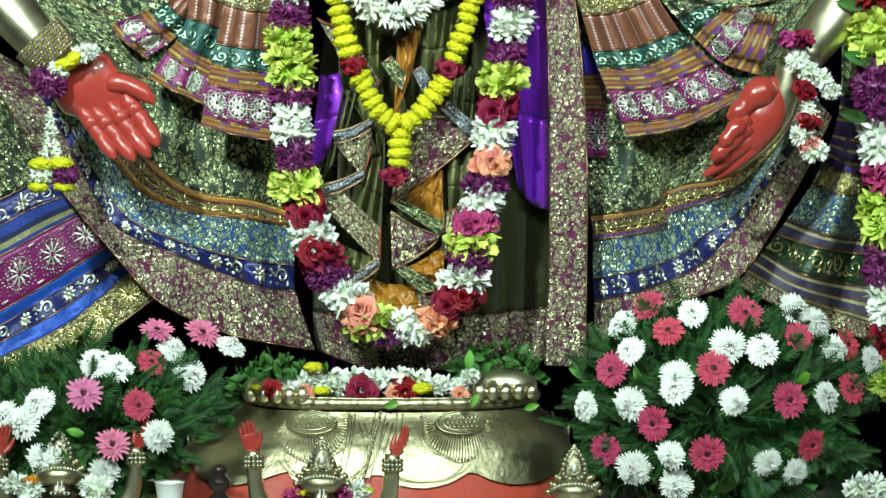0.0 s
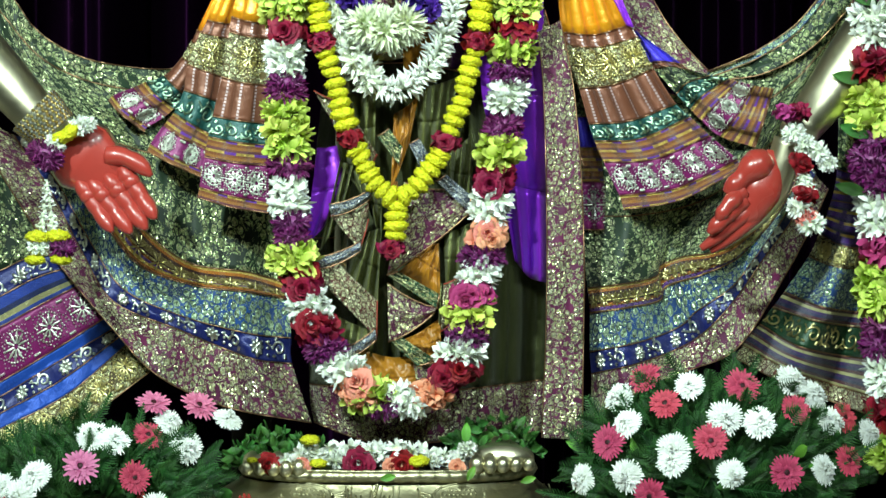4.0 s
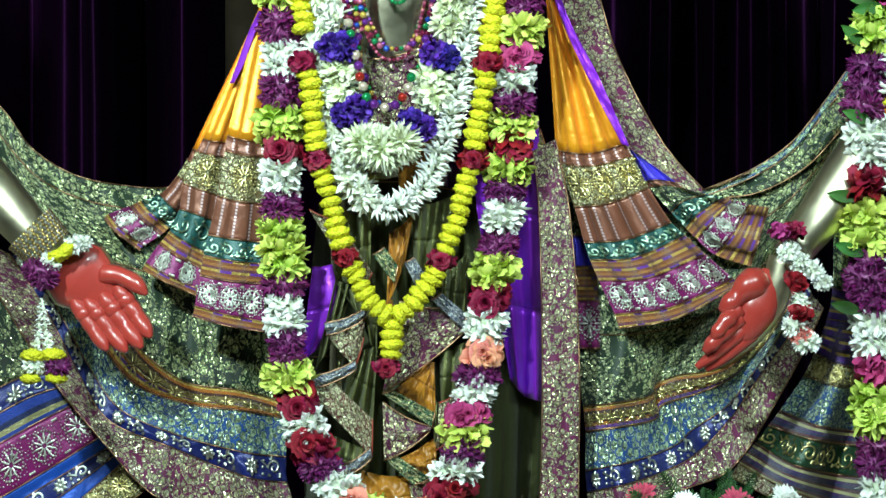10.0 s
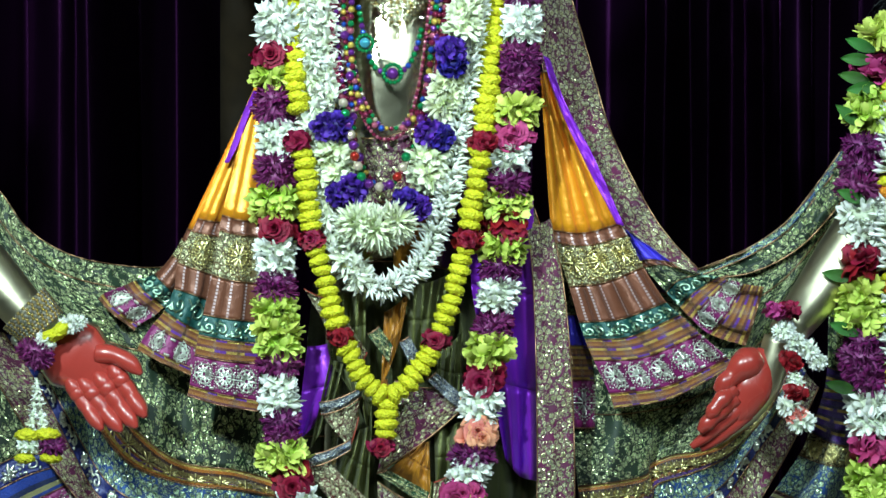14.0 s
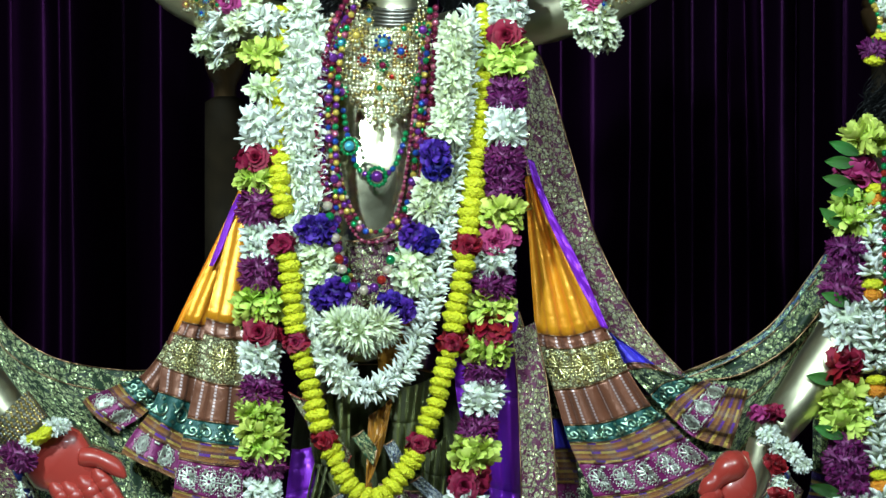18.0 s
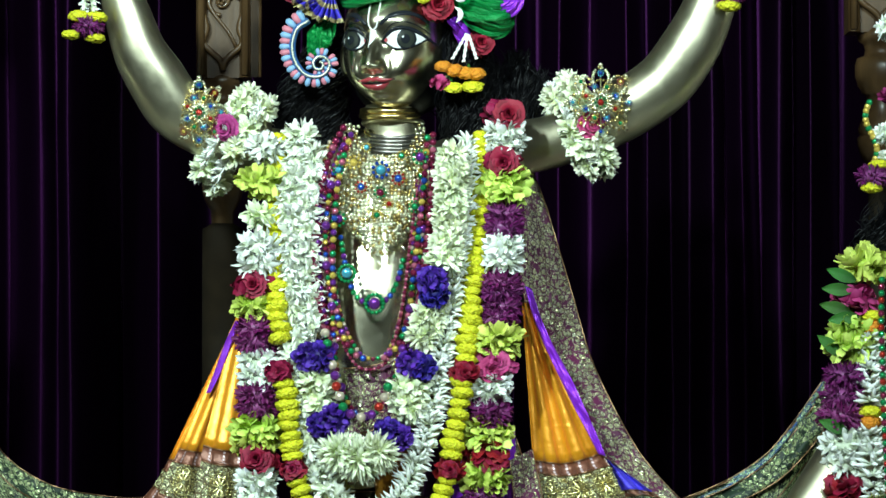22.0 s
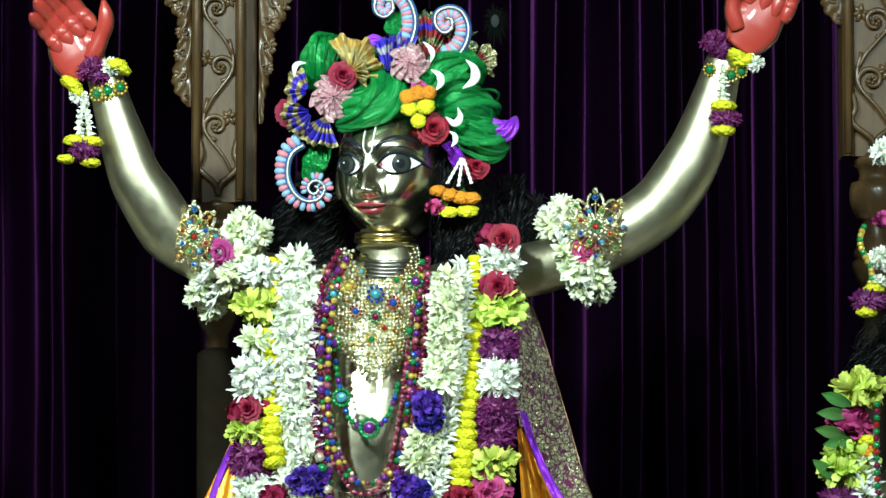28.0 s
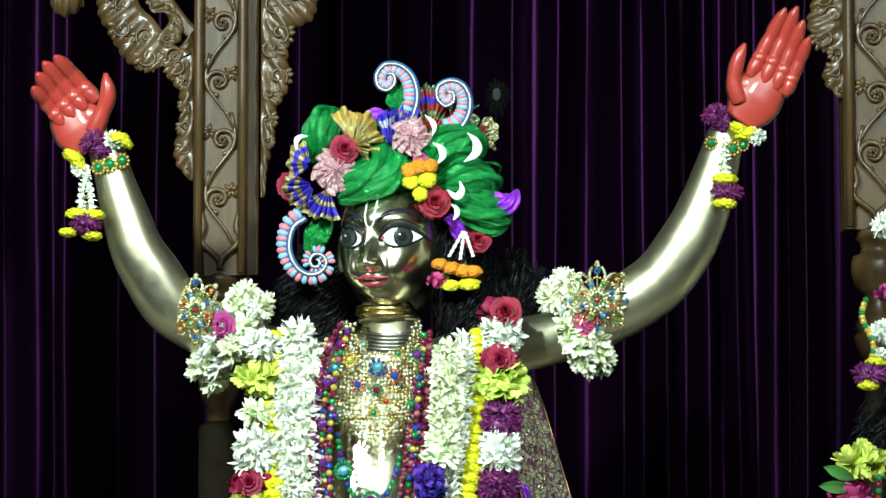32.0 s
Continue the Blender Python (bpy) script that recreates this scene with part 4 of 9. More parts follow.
# shawl's wide edge from the shoulder to the outstretched hand
drape("shawl_border", "gold and magenta brocade shawl edge falling from the shoulder", "shawl",
      [[(0.259, 2.162), (0.269, 2.012), (0.289, 1.882), (0.319, 1.782), (0.364, 1.692), (0.424, 1.612), (0.504, 1.522)], [(0.289, 2.152), (0.320, 2.078), (0.368, 1.918), (0.406, 1.792), (0.469, 1.666), (0.514, 1.602), (0.569, 1.544)]],
      [[-0.02, -0.06, -0.06, -0.05, -0.04], [0.03, 0.0, 0.0, -0.01, -0.02]], [PURPLE_GOLD], ripple(0.02, 4, 3.0), 90, 14)
drape("shawl_border", "green and gold brocade shawl edge rising to the neighbouring figure", "shawl",
      [[(0.557, 1.550), (0.642, 1.586), (0.712, 1.633), (0.762, 1.693), (0.812, 1.763), (0.862, 1.818)], [(0.562, 1.536), (0.652, 1.548), (0.732, 1.588), (0.792, 1.648), (0.842, 1.718), (0.902, 1.788)]],
      [-0.03, -0.05], [GREEN_GOLD], ripple(0.015, 4, 5.0), 60, 8)
drape("shawl_hem", "narrow sea-blue hem along the rising shawl edge", "shawl",
      [[(0.557, 1.553), (0.642, 1.589), (0.712, 1.636), (0.762, 1.696), (0.812, 1.766)], [(0.558, 1.541), (0.643, 1.575), (0.715, 1.621), (0.768, 1.683), (0.820, 1.754)]],
      [-0.034, -0.036], [BLUE_SILVER], ripple(0.015, 4, 5.0), 60, 4)

# pleated stole ends
STOLE = [ORANGE, MAUVE, GOLD_ROSETTE, MAUVE, TEAL_SCROLL, STRIPE, MAGENTA_SILVER, STRIPE]
drape("stole_end", "pleated orange stole end with woven mauve, teal and magenta bands", "stole",
      [[(-0.226, 1.882), (-0.206, 1.892), (-0.186, 1.902)], [(-0.284, 1.650), (-0.258, 1.642), (-0.213, 1.636)], [(-0.288, 1.623), (-0.258, 1.615), (-0.210, 1.610)], [(-0.302, 1.544), (-0.268, 1.534), (-0.213, 1.528)], [(-0.318, 1.474), (-0.273, 1.466), (-0.216, 1.460)], [(-0.326, 1.438), (-0.278, 1.428), (-0.218, 1.422)], [(-0.333, 1.402), (-0.283, 1.392), (-0.218, 1.386)], [(-0.342, 1.348), (-0.288, 1.333), (-0.220, 1.320)], [(-0.346, 1.330), (-0.288, 1.313), (-0.220, 1.302)]],
      [-0.08, -0.13, -0.138, -0.150, -0.158, -0.165, -0.172, -0.180, -0.185], STOLE, pleats(1.3, 0.012, 0.8), 60, 10)
drape("stole_end", "orange stole end behind the first pleat with woven bands", "stole",
      [[(-0.231, 1.867), (-0.214, 1.874), (-0.190, 1.884)], [(-0.327, 1.644), (-0.311, 1.640), (-0.279, 1.636)], [(-0.339, 1.622), (-0.321, 1.617), (-0.283, 1.610)], [(-0.363, 1.566), (-0.337, 1.556), (-0.289, 1.540)], [(-0.369, 1.520), (-0.343, 1.512), (-0.299, 1.496)], [(-0.387, 1.480), (-0.363, 1.464), (-0.323, 1.442)], [(-0.405, 1.458), (-0.377, 1.438), (-0.329, 1.414)], [(-0.429, 1.424), (-0.395, 1.404), (-0.337, 1.378)], [(-0.434, 1.412), (-0.398, 1.392), (-0.339, 1.366)]],
      [-0.05, -0.085, -0.090, -0.096, -0.102, -0.108, -0.114, -0.120, -0.124], STOLE, pleats(1.3, 0.012, 0.9), 60, 10)
drape("stole_end", "stole end spread over the shawl in woven bands", "stole",
      [[(-0.241, 1.842), (-0.231, 1.847), (-0.216, 1.852)], [(-0.345, 1.626), (-0.335, 1.622), (-0.319, 1.616)], [(-0.355, 1.608), (-0.345, 1.602), (-0.325, 1.592)], [(-0.373, 1.578), (-0.361, 1.570), (-0.335, 1.556)], [(-0.403, 1.546), (-0.389, 1.530), (-0.361, 1.506)], [(-0.437, 1.534), (-0.421, 1.514), (-0.387, 1.486)], [(-0.457, 1.525), (-0.439, 1.504), (-0.401, 1.474)], [(-0.495, 1.510), (-0.475, 1.486), (-0.433, 1.454)], [(-0.502, 1.502), (-0.481, 1.478), (-0.439, 1.446)]],
      [-0.04, -0.060, -0.061, -0.063, -0.066, -0.068, -0.070, -0.072, -0.074], STOLE, pleats(1.4, 0.012, 0.2), 60, 10)
drape("stole_end", "pleated orange stole end with woven mauve, teal and magenta bands", "stole",
      [[(0.279, 1.902), (0.289, 1.902), (0.299, 1.897)], [(0.298, 1.623), (0.357, 1.618), (0.422, 1.636)], [(0.302, 1.602), (0.360, 1.596), (0.434, 1.614)], [(0.330, 1.523), (0.392, 1.530), (0.462, 1.558)], [(0.348, 1.460), (0.422, 1.466), (0.502, 1.496)], [(0.358, 1.430), (0.437, 1.434), (0.527, 1.473)], [(0.374, 1.393), (0.462, 1.398), (0.562, 1.440)], [(0.402, 1.333), (0.502, 1.346), (0.612, 1.396)], [(0.410, 1.308), (0.512, 1.326), (0.620, 1.383)]],
      [-0.07, -0.10, -0.105, -0.115, -0.12, -0.125, -0.13, -0.135, -0.14], STOLE, pleats(2.6, 0.016, 0.3), 80, 10)
drape("stole_end", "pleated stole end folded back over the shawl", "stole",
      [[(0.422, 1.630), (0.430, 1.626), (0.440, 1.618)], [(0.452, 1.568), (0.477, 1.571), (0.512, 1.566)], [(0.462, 1.558), (0.490, 1.562), (0.527, 1.556)], [(0.502, 1.513), (0.522, 1.533), (0.562, 1.546)], [(0.527, 1.486), (0.552, 1.513), (0.597, 1.540)], [(0.547, 1.466), (0.574, 1.498), (0.612, 1.536)], [(0.580, 1.438), (0.610, 1.473), (0.640, 1.528)], [(0.642, 1.418), (0.657, 1.463), (0.674, 1.523)]],
      [-0.06, -0.075, -0.08, -0.085, -0.09, -0.095, -0.10, -0.105], [BLUE_SATIN, MAUVE, GREEN_GOLD, TEAL_SCROLL, STRIPE, MAGENTA_SILVER, STRIPE], pleats(1.5, 0.015, 1.2), 60, 8)
drape("stole_end", "shaded inner end of the striped stole", "stole",
      [[(0.327, 1.473), (0.347, 1.473), (0.362, 1.473)], [(0.332, 1.418), (0.357, 1.418), (0.387, 1.418)], [(0.336, 1.358), (0.372, 1.358), (0.412, 1.358)], [(0.340, 1.273), (0.372, 1.273), (0.412, 1.280)]],
      [-0.04, -0.05, -0.05, -0.06], [BLUE_SATIN, STRIPE, MAGENTA_SILVER], pleats(2, 0.01), 40, 8)
# blue selvedge beside the orange
drape("selvedge", "bright purple satin selvedge of the stole", "stole", [[(-0.228, 1.870), (-0.246, 1.832), (-0.266, 1.777), (-0.280, 1.742)], [(-0.221, 1.870), (-0.234, 1.832), (-0.254, 1.777), (-0.272, 1.742)]], [-0.09, -0.095], [PURPLE], None, 30, 4, seams=False)
drape("selvedge", "bright purple satin selvedge of the stole", "stole", [[(0.284, 1.932), (0.304, 1.862), (0.354, 1.752), (0.414, 1.634)], [(0.296, 1.927), (0.322, 1.852), (0.374, 1.752), (0.428, 1.630)]], [-0.118, -0.12], [PURPLE], ripple(0.008, 6, 2.0), 50, 5, seams=False)
drape("dhoti_edge", "long gold and magenta brocade strip hanging straight down", "scarf",
      [[(0.257, 1.623), (0.267, 1.528), (0.272, 1.378), (0.274, 1.218), (0.272, 1.078), (0.268, 0.978), (0.265, 0.902)], [(0.297, 1.643), (0.320, 1.528), (0.334, 1.378), (0.340, 1.218), (0.339, 1.078), (0.338, 0.978), (0.338, 0.898)]],
      [[-0.15, -0.17, -0.18, -0.18], [-0.13, -0.15, -0.16, -0.16]], [PURPLE_GOLD], ripple(0.008, 5, 11.0), 90, 12)
drape("scarf_lining", "dark gold brocade fold beside the hanging strip", "scarf",
      [[(0.249, 1.622), (0.259, 1.542), (0.269, 1.462), (0.279, 1.402)], [(0.269, 1.662), (0.299, 1.562), (0.319, 1.462), (0.339, 1.382)]],
      [-0.10, -0.11], [GOLD_ROSETTE], ripple(0.01, 5, 12.0), 50, 8)
# purple satin under-folds
drape("satin_fold", "purple satin under-fold of the dhoti", "dhoti", [[(-0.133, 1.418), (-0.116, 1.418), (-0.098, 1.422)], [(-0.143, 1.338), (-0.123, 1.343), (-0.088, 1.350)], [(-0.153, 1.238), (-0.140, 1.258), (-0.123, 1.273)]], [-0.13, -0.14, -0.13], [PURPLE, PURPLE], pleats(1, 0.01), 30, 10, seams=False)
drape("satin_fold", "purple satin under-fold of the dhoti", "dhoti", [[(0.162, 1.688), (0.212, 1.693), (0.267, 1.678)], [(0.157, 1.528), (0.217, 1.518), (0.270, 1.508)], [(0.192, 1.358), (0.227, 1.348), (0.272, 1.338)], [(0.217, 1.218), (0.242, 1.188), (0.274, 1.178)]], [-0.11, -0.12, -0.12, -0.11], [PURPLE] * 3, pleats(2.0, 0.014, 0.4, 1.0), 60, 12, seams=False)

# zigzag cascade of pleats in the middle
def fold_piece(label, quad, y, mat, bend=0.012, trim=None):
    """A folded-over piece of pleat: quad of four corners, top edge first."""
    a, b, c, d = [np.array(p) for p in quad]
    sag = np.array([0.0, -0.07 * np.linalg.norm(b - a)])
    mid1, mid2 = (a + b) / 2 + sag, (d + c) / 2 + sag
    root = drape("pleat_fold", label, "dhoti", [[tuple(a), tuple(mid1), tuple(b)], [tuple((a + d) / 2), tuple((mid1 + mid2) / 2), tuple((b + c) / 2)], [tuple(d), tuple(mid2), tuple(c)]],
                 [y, y - bend, y], [mat, mat], pleats(2.6, 0.013, a[0] * 20, 0.8, 0.3, False) if mat is OLIVE else ripple(0.016 if mat is OCHRE else 0.009, 4, a[0] * 9), 40, 8, seams=False)
    if mat in (RED_GOLD, PURPLE_GOLD, TRIM_BLUE, TRIM_GREEN):
        for e in ((a, b), (d, c)):
            piping([(*(e[0] + (e[1] - e[0]) * t + sag * 4 * t * (1 - t)), y - 0.004 - bend * 0.3 * math.sin(math.pi * t)) for t in np.linspace(0, 1, 12)], 0.0014, RED_PIPING if mat is RED_GOLD else PIPING, "piping", root)
    return root


G = "olive shot-silk pleat of the dhoti"
B = "gold brocade pleat edge of the dhoti"
T = "narrow silver-threaded braid along a pleat"
O = "ochre satin pleat of the dhoti"
for lab, quad, y, mat in [
        (G, [(-0.099, 1.514), (-0.029, 1.524), (-0.031, 1.387), (-0.087, 1.394)], -0.150, OLIVE),
        (G, [(-0.091, 1.389), (-0.019, 1.367), (-0.019, 1.258), (-0.045, 1.320)], -0.148, OLIVE),
        (G, [(-0.051, 1.268), (-0.019, 1.278), (-0.027, 1.126), (-0.079, 1.182)], -0.152, OLIVE),
        (G, [(-0.093, 1.394), (-0.063, 1.389), (-0.079, 1.318), (-0.129, 1.233)], -0.146, OLIVE),
        (G, [(-0.095, 1.117), (-0.031, 1.097), (-0.036, 1.047), (-0.101, 1.047)], -0.146, OLIVE),
        (G, [(0.041, 1.527), (0.115, 1.543), (0.101, 1.409), (0.047, 1.401)], -0.150, OLIVE),
        (G, [(0.095, 1.409), (0.143, 1.443), (0.141, 1.298), (0.099, 1.349)], -0.150, OLIVE),
        (G, [(0.091, 1.268), (0.159, 1.298), (0.159, 1.178), (0.094, 1.173)], -0.144, OLIVE),
        (G, [(0.081, 1.178), (0.109, 1.178), (0.109, 1.087), (0.081, 1.087)], -0.150, OLIVE),
        (O, [(0.003, 1.477), (0.047, 1.513), (0.031, 1.429), (-0.003, 1.341)], -0.162, OCHRE),
        (O, [(-0.001, 1.359), (0.009, 1.359), (0.014, 1.268), (-0.006, 1.268)], -0.156, OCHRE),
        (O, [(0.073, 1.250), (0.083, 1.248), (0.085, 1.146), (0.011, 1.198)], -0.160, OCHRE),
        (O, [(0.005, 1.073), (0.085, 1.116), (0.087, 1.037), (0.031, 1.065)], -0.160, OCHRE),
        (O, [(-0.063, 1.061), (0.049, 1.047), (0.057, 0.977), (-0.055, 0.976)], -0.140, OCHRE),
        (B, [(-0.139, 1.519), (-0.087, 1.501), (-0.027, 1.407), (-0.051, 1.371)], -0.170, RED_GOLD),
        (B, [(-0.110, 1.297), (-0.041, 1.334), (-0.042, 1.292), (-0.059, 1.238)], -0.172, RED_GOLD),
        (B, [(-0.146, 1.200), (-0.103, 1.218), (-0.027, 1.146), (-0.028, 1.080)], -0.172, RED_GOLD),
        (B, [(0.091, 1.176), (0.123, 1.193), (0.113, 1.116), (0.085, 1.091)], -0.170, RED_GOLD),
        (B, [(0.021, 1.357), (0.101, 1.345), (0.137, 1.302), (-0.009, 1.193)], -0.170, PURPLE_GOLD),
        (B, [(-0.009, 1.178), (0.078, 1.134), (0.075, 1.125), (-0.007, 1.073)], -0.172, PURPLE_GOLD),
        (B, [(0.037, 1.033), (0.081, 1.039), (0.103, 0.992), (0.045, 0.989)], -0.168, PURPLE_GOLD),
        (T, [(-0.113, 1.318), (-0.035, 1.347), (-0.037, 1.328), (-0.108, 1.296)], -0.180, TRIM_BLUE),
        (T, [(-0.153, 1.222), (-0.057, 1.252), (-0.055, 1.235), (-0.147, 1.200)], -0.180, TRIM_BLUE),
        (T, [(-0.089, 1.061), (-0.031, 1.097), (-0.028, 1.077), (-0.081, 1.043)], -0.180, TRIM_BLUE),
        (T, [(0.029, 1.425), (0.047, 1.435), (0.071, 1.395), (0.053, 1.377)], -0.178, TRIM_BLUE),
        (T, [(0.077, 1.359), (0.095, 1.371), (0.139, 1.333), (0.136, 1.304)], -0.180, TRIM_BLUE),
        (T, [(-0.027, 1.439), (-0.006, 1.452), (0.018, 1.419), (0.012, 1.387)], -0.178, TRIM_GREEN),
        (T, [(-0.010, 1.192), (0.009, 1.199), (0.083, 1.158), (0.079, 1.132)], -0.180, TRIM_GREEN),
        (T, [(-0.005, 1.075), (0.015, 1.082), (0.075, 1.042), (0.045, 1.029)], -0.178, TRIM_GREEN),
        (B, [(-0.048, 1.712), (0.132, 1.732), (0.122, 1.671), (-0.028, 1.581)], -0.145, PURPLE_GOLD),
        (O, [(0.012, 1.661), (0.102, 1.671), (0.082, 1.601), (0.022, 1.532)], -0.15, OCHRE), (B, [(-0.038, 1.786), (0.057, 1.806), (0.062, 1.702), (-0.013, 1.671)], -0.150, PURPLE_GOLD)]:
    fold_piece(lab, quad, y, mat)

# neighbours' skirts
drape("side_skirt", "blue and magenta banded skirt of the neighbouring statue", "skirt",
      [[(-0.760, 1.510), (-0.700, 1.430), (-0.630, 1.300), (-0.560, 1.228)], [(-0.760, 1.178), (-0.700, 1.198), (-0.640, 1.224), (-0.560, 1.228)], [(-0.760, 1.125), (-0.700, 1.152), (-0.630, 1.188), (-0.550, 1.212)], [(-0.760, 1.072), (-0.700, 1.098), (-0.620, 1.142), (-0.540, 1.182)], [(-0.760, 0.968), (-0.700, 1.000), (-0.610, 1.053), (-0.500, 1.122)], [(-0.760, 0.945), (-0.700, 0.974), (-0.600, 1.034), (-0.490, 1.100)], [(-0.760, 0.910), (-0.700, 0.944), (-0.590, 1.004), (-0.482, 1.084)], [(-0.760, 0.885), (-0.700, 0.916), (-0.580, 0.978), (-0.472, 1.068)], [(-0.760, 0.815), (-0.700, 0.856), (-0.570, 0.918), (-0.428, 1.022)]],
      [0.0, 0.0, -0.01, -0.01, -0.02, -0.02, -0.025, -0.03, -0.04], [GREEN_GOLD, NAVY_SCROLL, STRIPE_BLUE, MAGENTA_SILVER, BLUE_CLOTH, NAVY_SCROLL, BLUE_CLOTH, GOLD_ROSETTE], ripple(0.012, 3, 21.0), 70, 8)
drape("side_skirt", "pleated green, blue and brown banded skirt of the neighbouring statue", "skirt",
      [[(0.790, 1.490), (0.830, 1.480), (0.940, 1.475)], [(0.788, 1.380), (0.830, 1.370), (0.940, 1.365)], [(0.778, 1.325), (0.830, 1.318), (0.940, 1.312)], [(0.756, 1.265), (0.810, 1.242), (0.940, 1.236)], [(0.738, 1.225), (0.800, 1.205), (0.940, 1.202)], [(0.695, 1.162), (0.780, 1.132), (0.940, 1.120)], [(0.675, 1.135), (0.765, 1.108), (0.940, 1.088)], [(0.652, 1.105), (0.740, 1.060), (0.940, 1.030)], [(0.622, 1.068), (0.720, 1.018), (0.940, 0.950)], [(0.608, 1.045), (0.710, 0.994), (0.940, 0.910)]],
      [-0.02, -0.03, -0.04, -0.045, -0.05, -0.055, -0.06, -0.065, -0.07, -0.08], [GREEN_GOLD, STRIPE_PURPLE, STRIPE_PURPLE, GOLD_ROSETTE, BLUE_SILVER, STRIPE_WINE, GREEN_SCROLL, STRIPE_WINE, RED_GOLD], pleats(2.2, 0.055, 0.6, 0.8), 80, 8)

# ---------------------------------------------------------------- main figure: one mesh


def hand_parts(origin, tip, y, size, thumb, roll=0.0, curl=0.15, splay=1.0, tilt=0.0, tl=1.0):
    """Open hand: wrist at origin, fingertips towards tip (both x, z); thumb: +1 right, -1 left. Returns palm-side and back-side pieces."""
    o, t = at(*origin, y), at(*tip, y)
    d = (t - o).normalized()
    nrm = Vector((0, -1, 0))
    s = d.cross(nrm).normalized()          # to the right when fingers point up
    rm = Matrix.Rotation(roll, 3, d)
    s, nrm = rm @ s, rm @ nrm
    if tilt:
        tm = Matrix.Rotation(tilt, 3, s)
        d, nrm = tm @ d, tm @ nrm
    k = size / 0.20
    if s.dot(Vector((1, 0, 0))) < 0 and False:
        s = -s

    def W(a, b, c):
        return o + s * (a * k * thumb) + d * (b * k) + nrm * (c * k)

    out = []
    # palm as a flattened loft, hollow in the middle
    pts = [W(0.0, -0.01, 0), W(0.002, 0.02, 0), W(0.004, 0.055, 0.0), W(0.0, 0.09, 0.002), W(-0.002, 0.108, 0.004)]
    out.append(loft(pts, [0.030 * k, 0.040 * k, 0.047 * k, 0.046 * k, 0.038 * k], 22, 18, 0.36, up=tuple(nrm)))
    # mounds
    out.append(ball(W(0.024, 0.038, -0.007), 0.022 * k, 16, 10))
    out.append(ball(W(-0.022, 0.045, -0.007), 0.021 * k, 16, 10))
    for a in (-0.032, -0.011, 0.011, 0.032):
        out.append(ball(W(a, 0.094, 0.001), 0.0135 * k, 12, 8))
    for i, (a, ln, r) in enumerate([(-0.034, 0.066, 0.0105), (-0.012, 0.083, 0.0118), (0.011, 0.088, 0.0122), (0.033, 0.078, 0.0115)]):
        sp = a * 0.18 * (splay - 0.7)
        fp = [W(a, 0.092, 0.002), W(a + sp * 0.4, 0.092 + ln * 0.35, 0.004 + curl * 0.012), W(a + sp * 0.75, 0.092 + ln * 0.7, 0.004 + curl * 0.035), W(a + sp, 0.092 + ln, 0.004 + curl * 0.075)]
        out.append(loft(fp, [r * 1.06 * k, r * 1.02 * k, r * 1.03 * k, r * 0.97 * k, r * 0.98 * k, r * 0.92 * k, r * 0.90 * k, r * 0.74 * k, r * 0.25 * k], 14, 30, 1.0, up=tuple(nrm)))
    tp = [W(0.024, 0.022, 0.008), W(0.024 + 0.022 * tl, 0.022 + 0.028 * tl, 0.014), W(0.024 + 0.036 * tl, 0.022 + 0.060 * tl, 0.018), W(0.024 + 0.040 * tl, 0.022 + 0.086 * tl, 0.022)]
    out.append(loft(tp, [0.016 * k, 0.0145 * k, 0.0125 * k, 0.012 * k, 0.005 * k], 12, 16, 1.0, up=tuple(nrm)))
    return out, nrm


def add_hand(b, parts, nrm, edge=-0.05):
    for v, f in parts:
        # winding of a piece may face in or out: test against its middle
        mid = sum((Vector(x) for x in v), Vector()) / len(v)
        vote = 0
        for q in f[len(f) // 3:: max(1, len(f) // 9)]:
            p = [Vector(v[i]) for i in q]
            vote += 1 if (p[1] - p[0]).cross(p[2] - p[0]).dot(sum(p, Vector()) / len(p) - mid) > 0 else -1
        way = 1 if vote >= 0 else -1
        front, back = [], []
        for q in f:
            p = [Vector(v[i]) for i in q]
            n = (p[1] - p[0]).cross(p[2] - p[0]) * way
            (front if n.length and n.normalized().dot(nrm) > edge else back).append(q)
        b.add((v, front), RED_PAINT)
        b.add((v, back), BRASS)


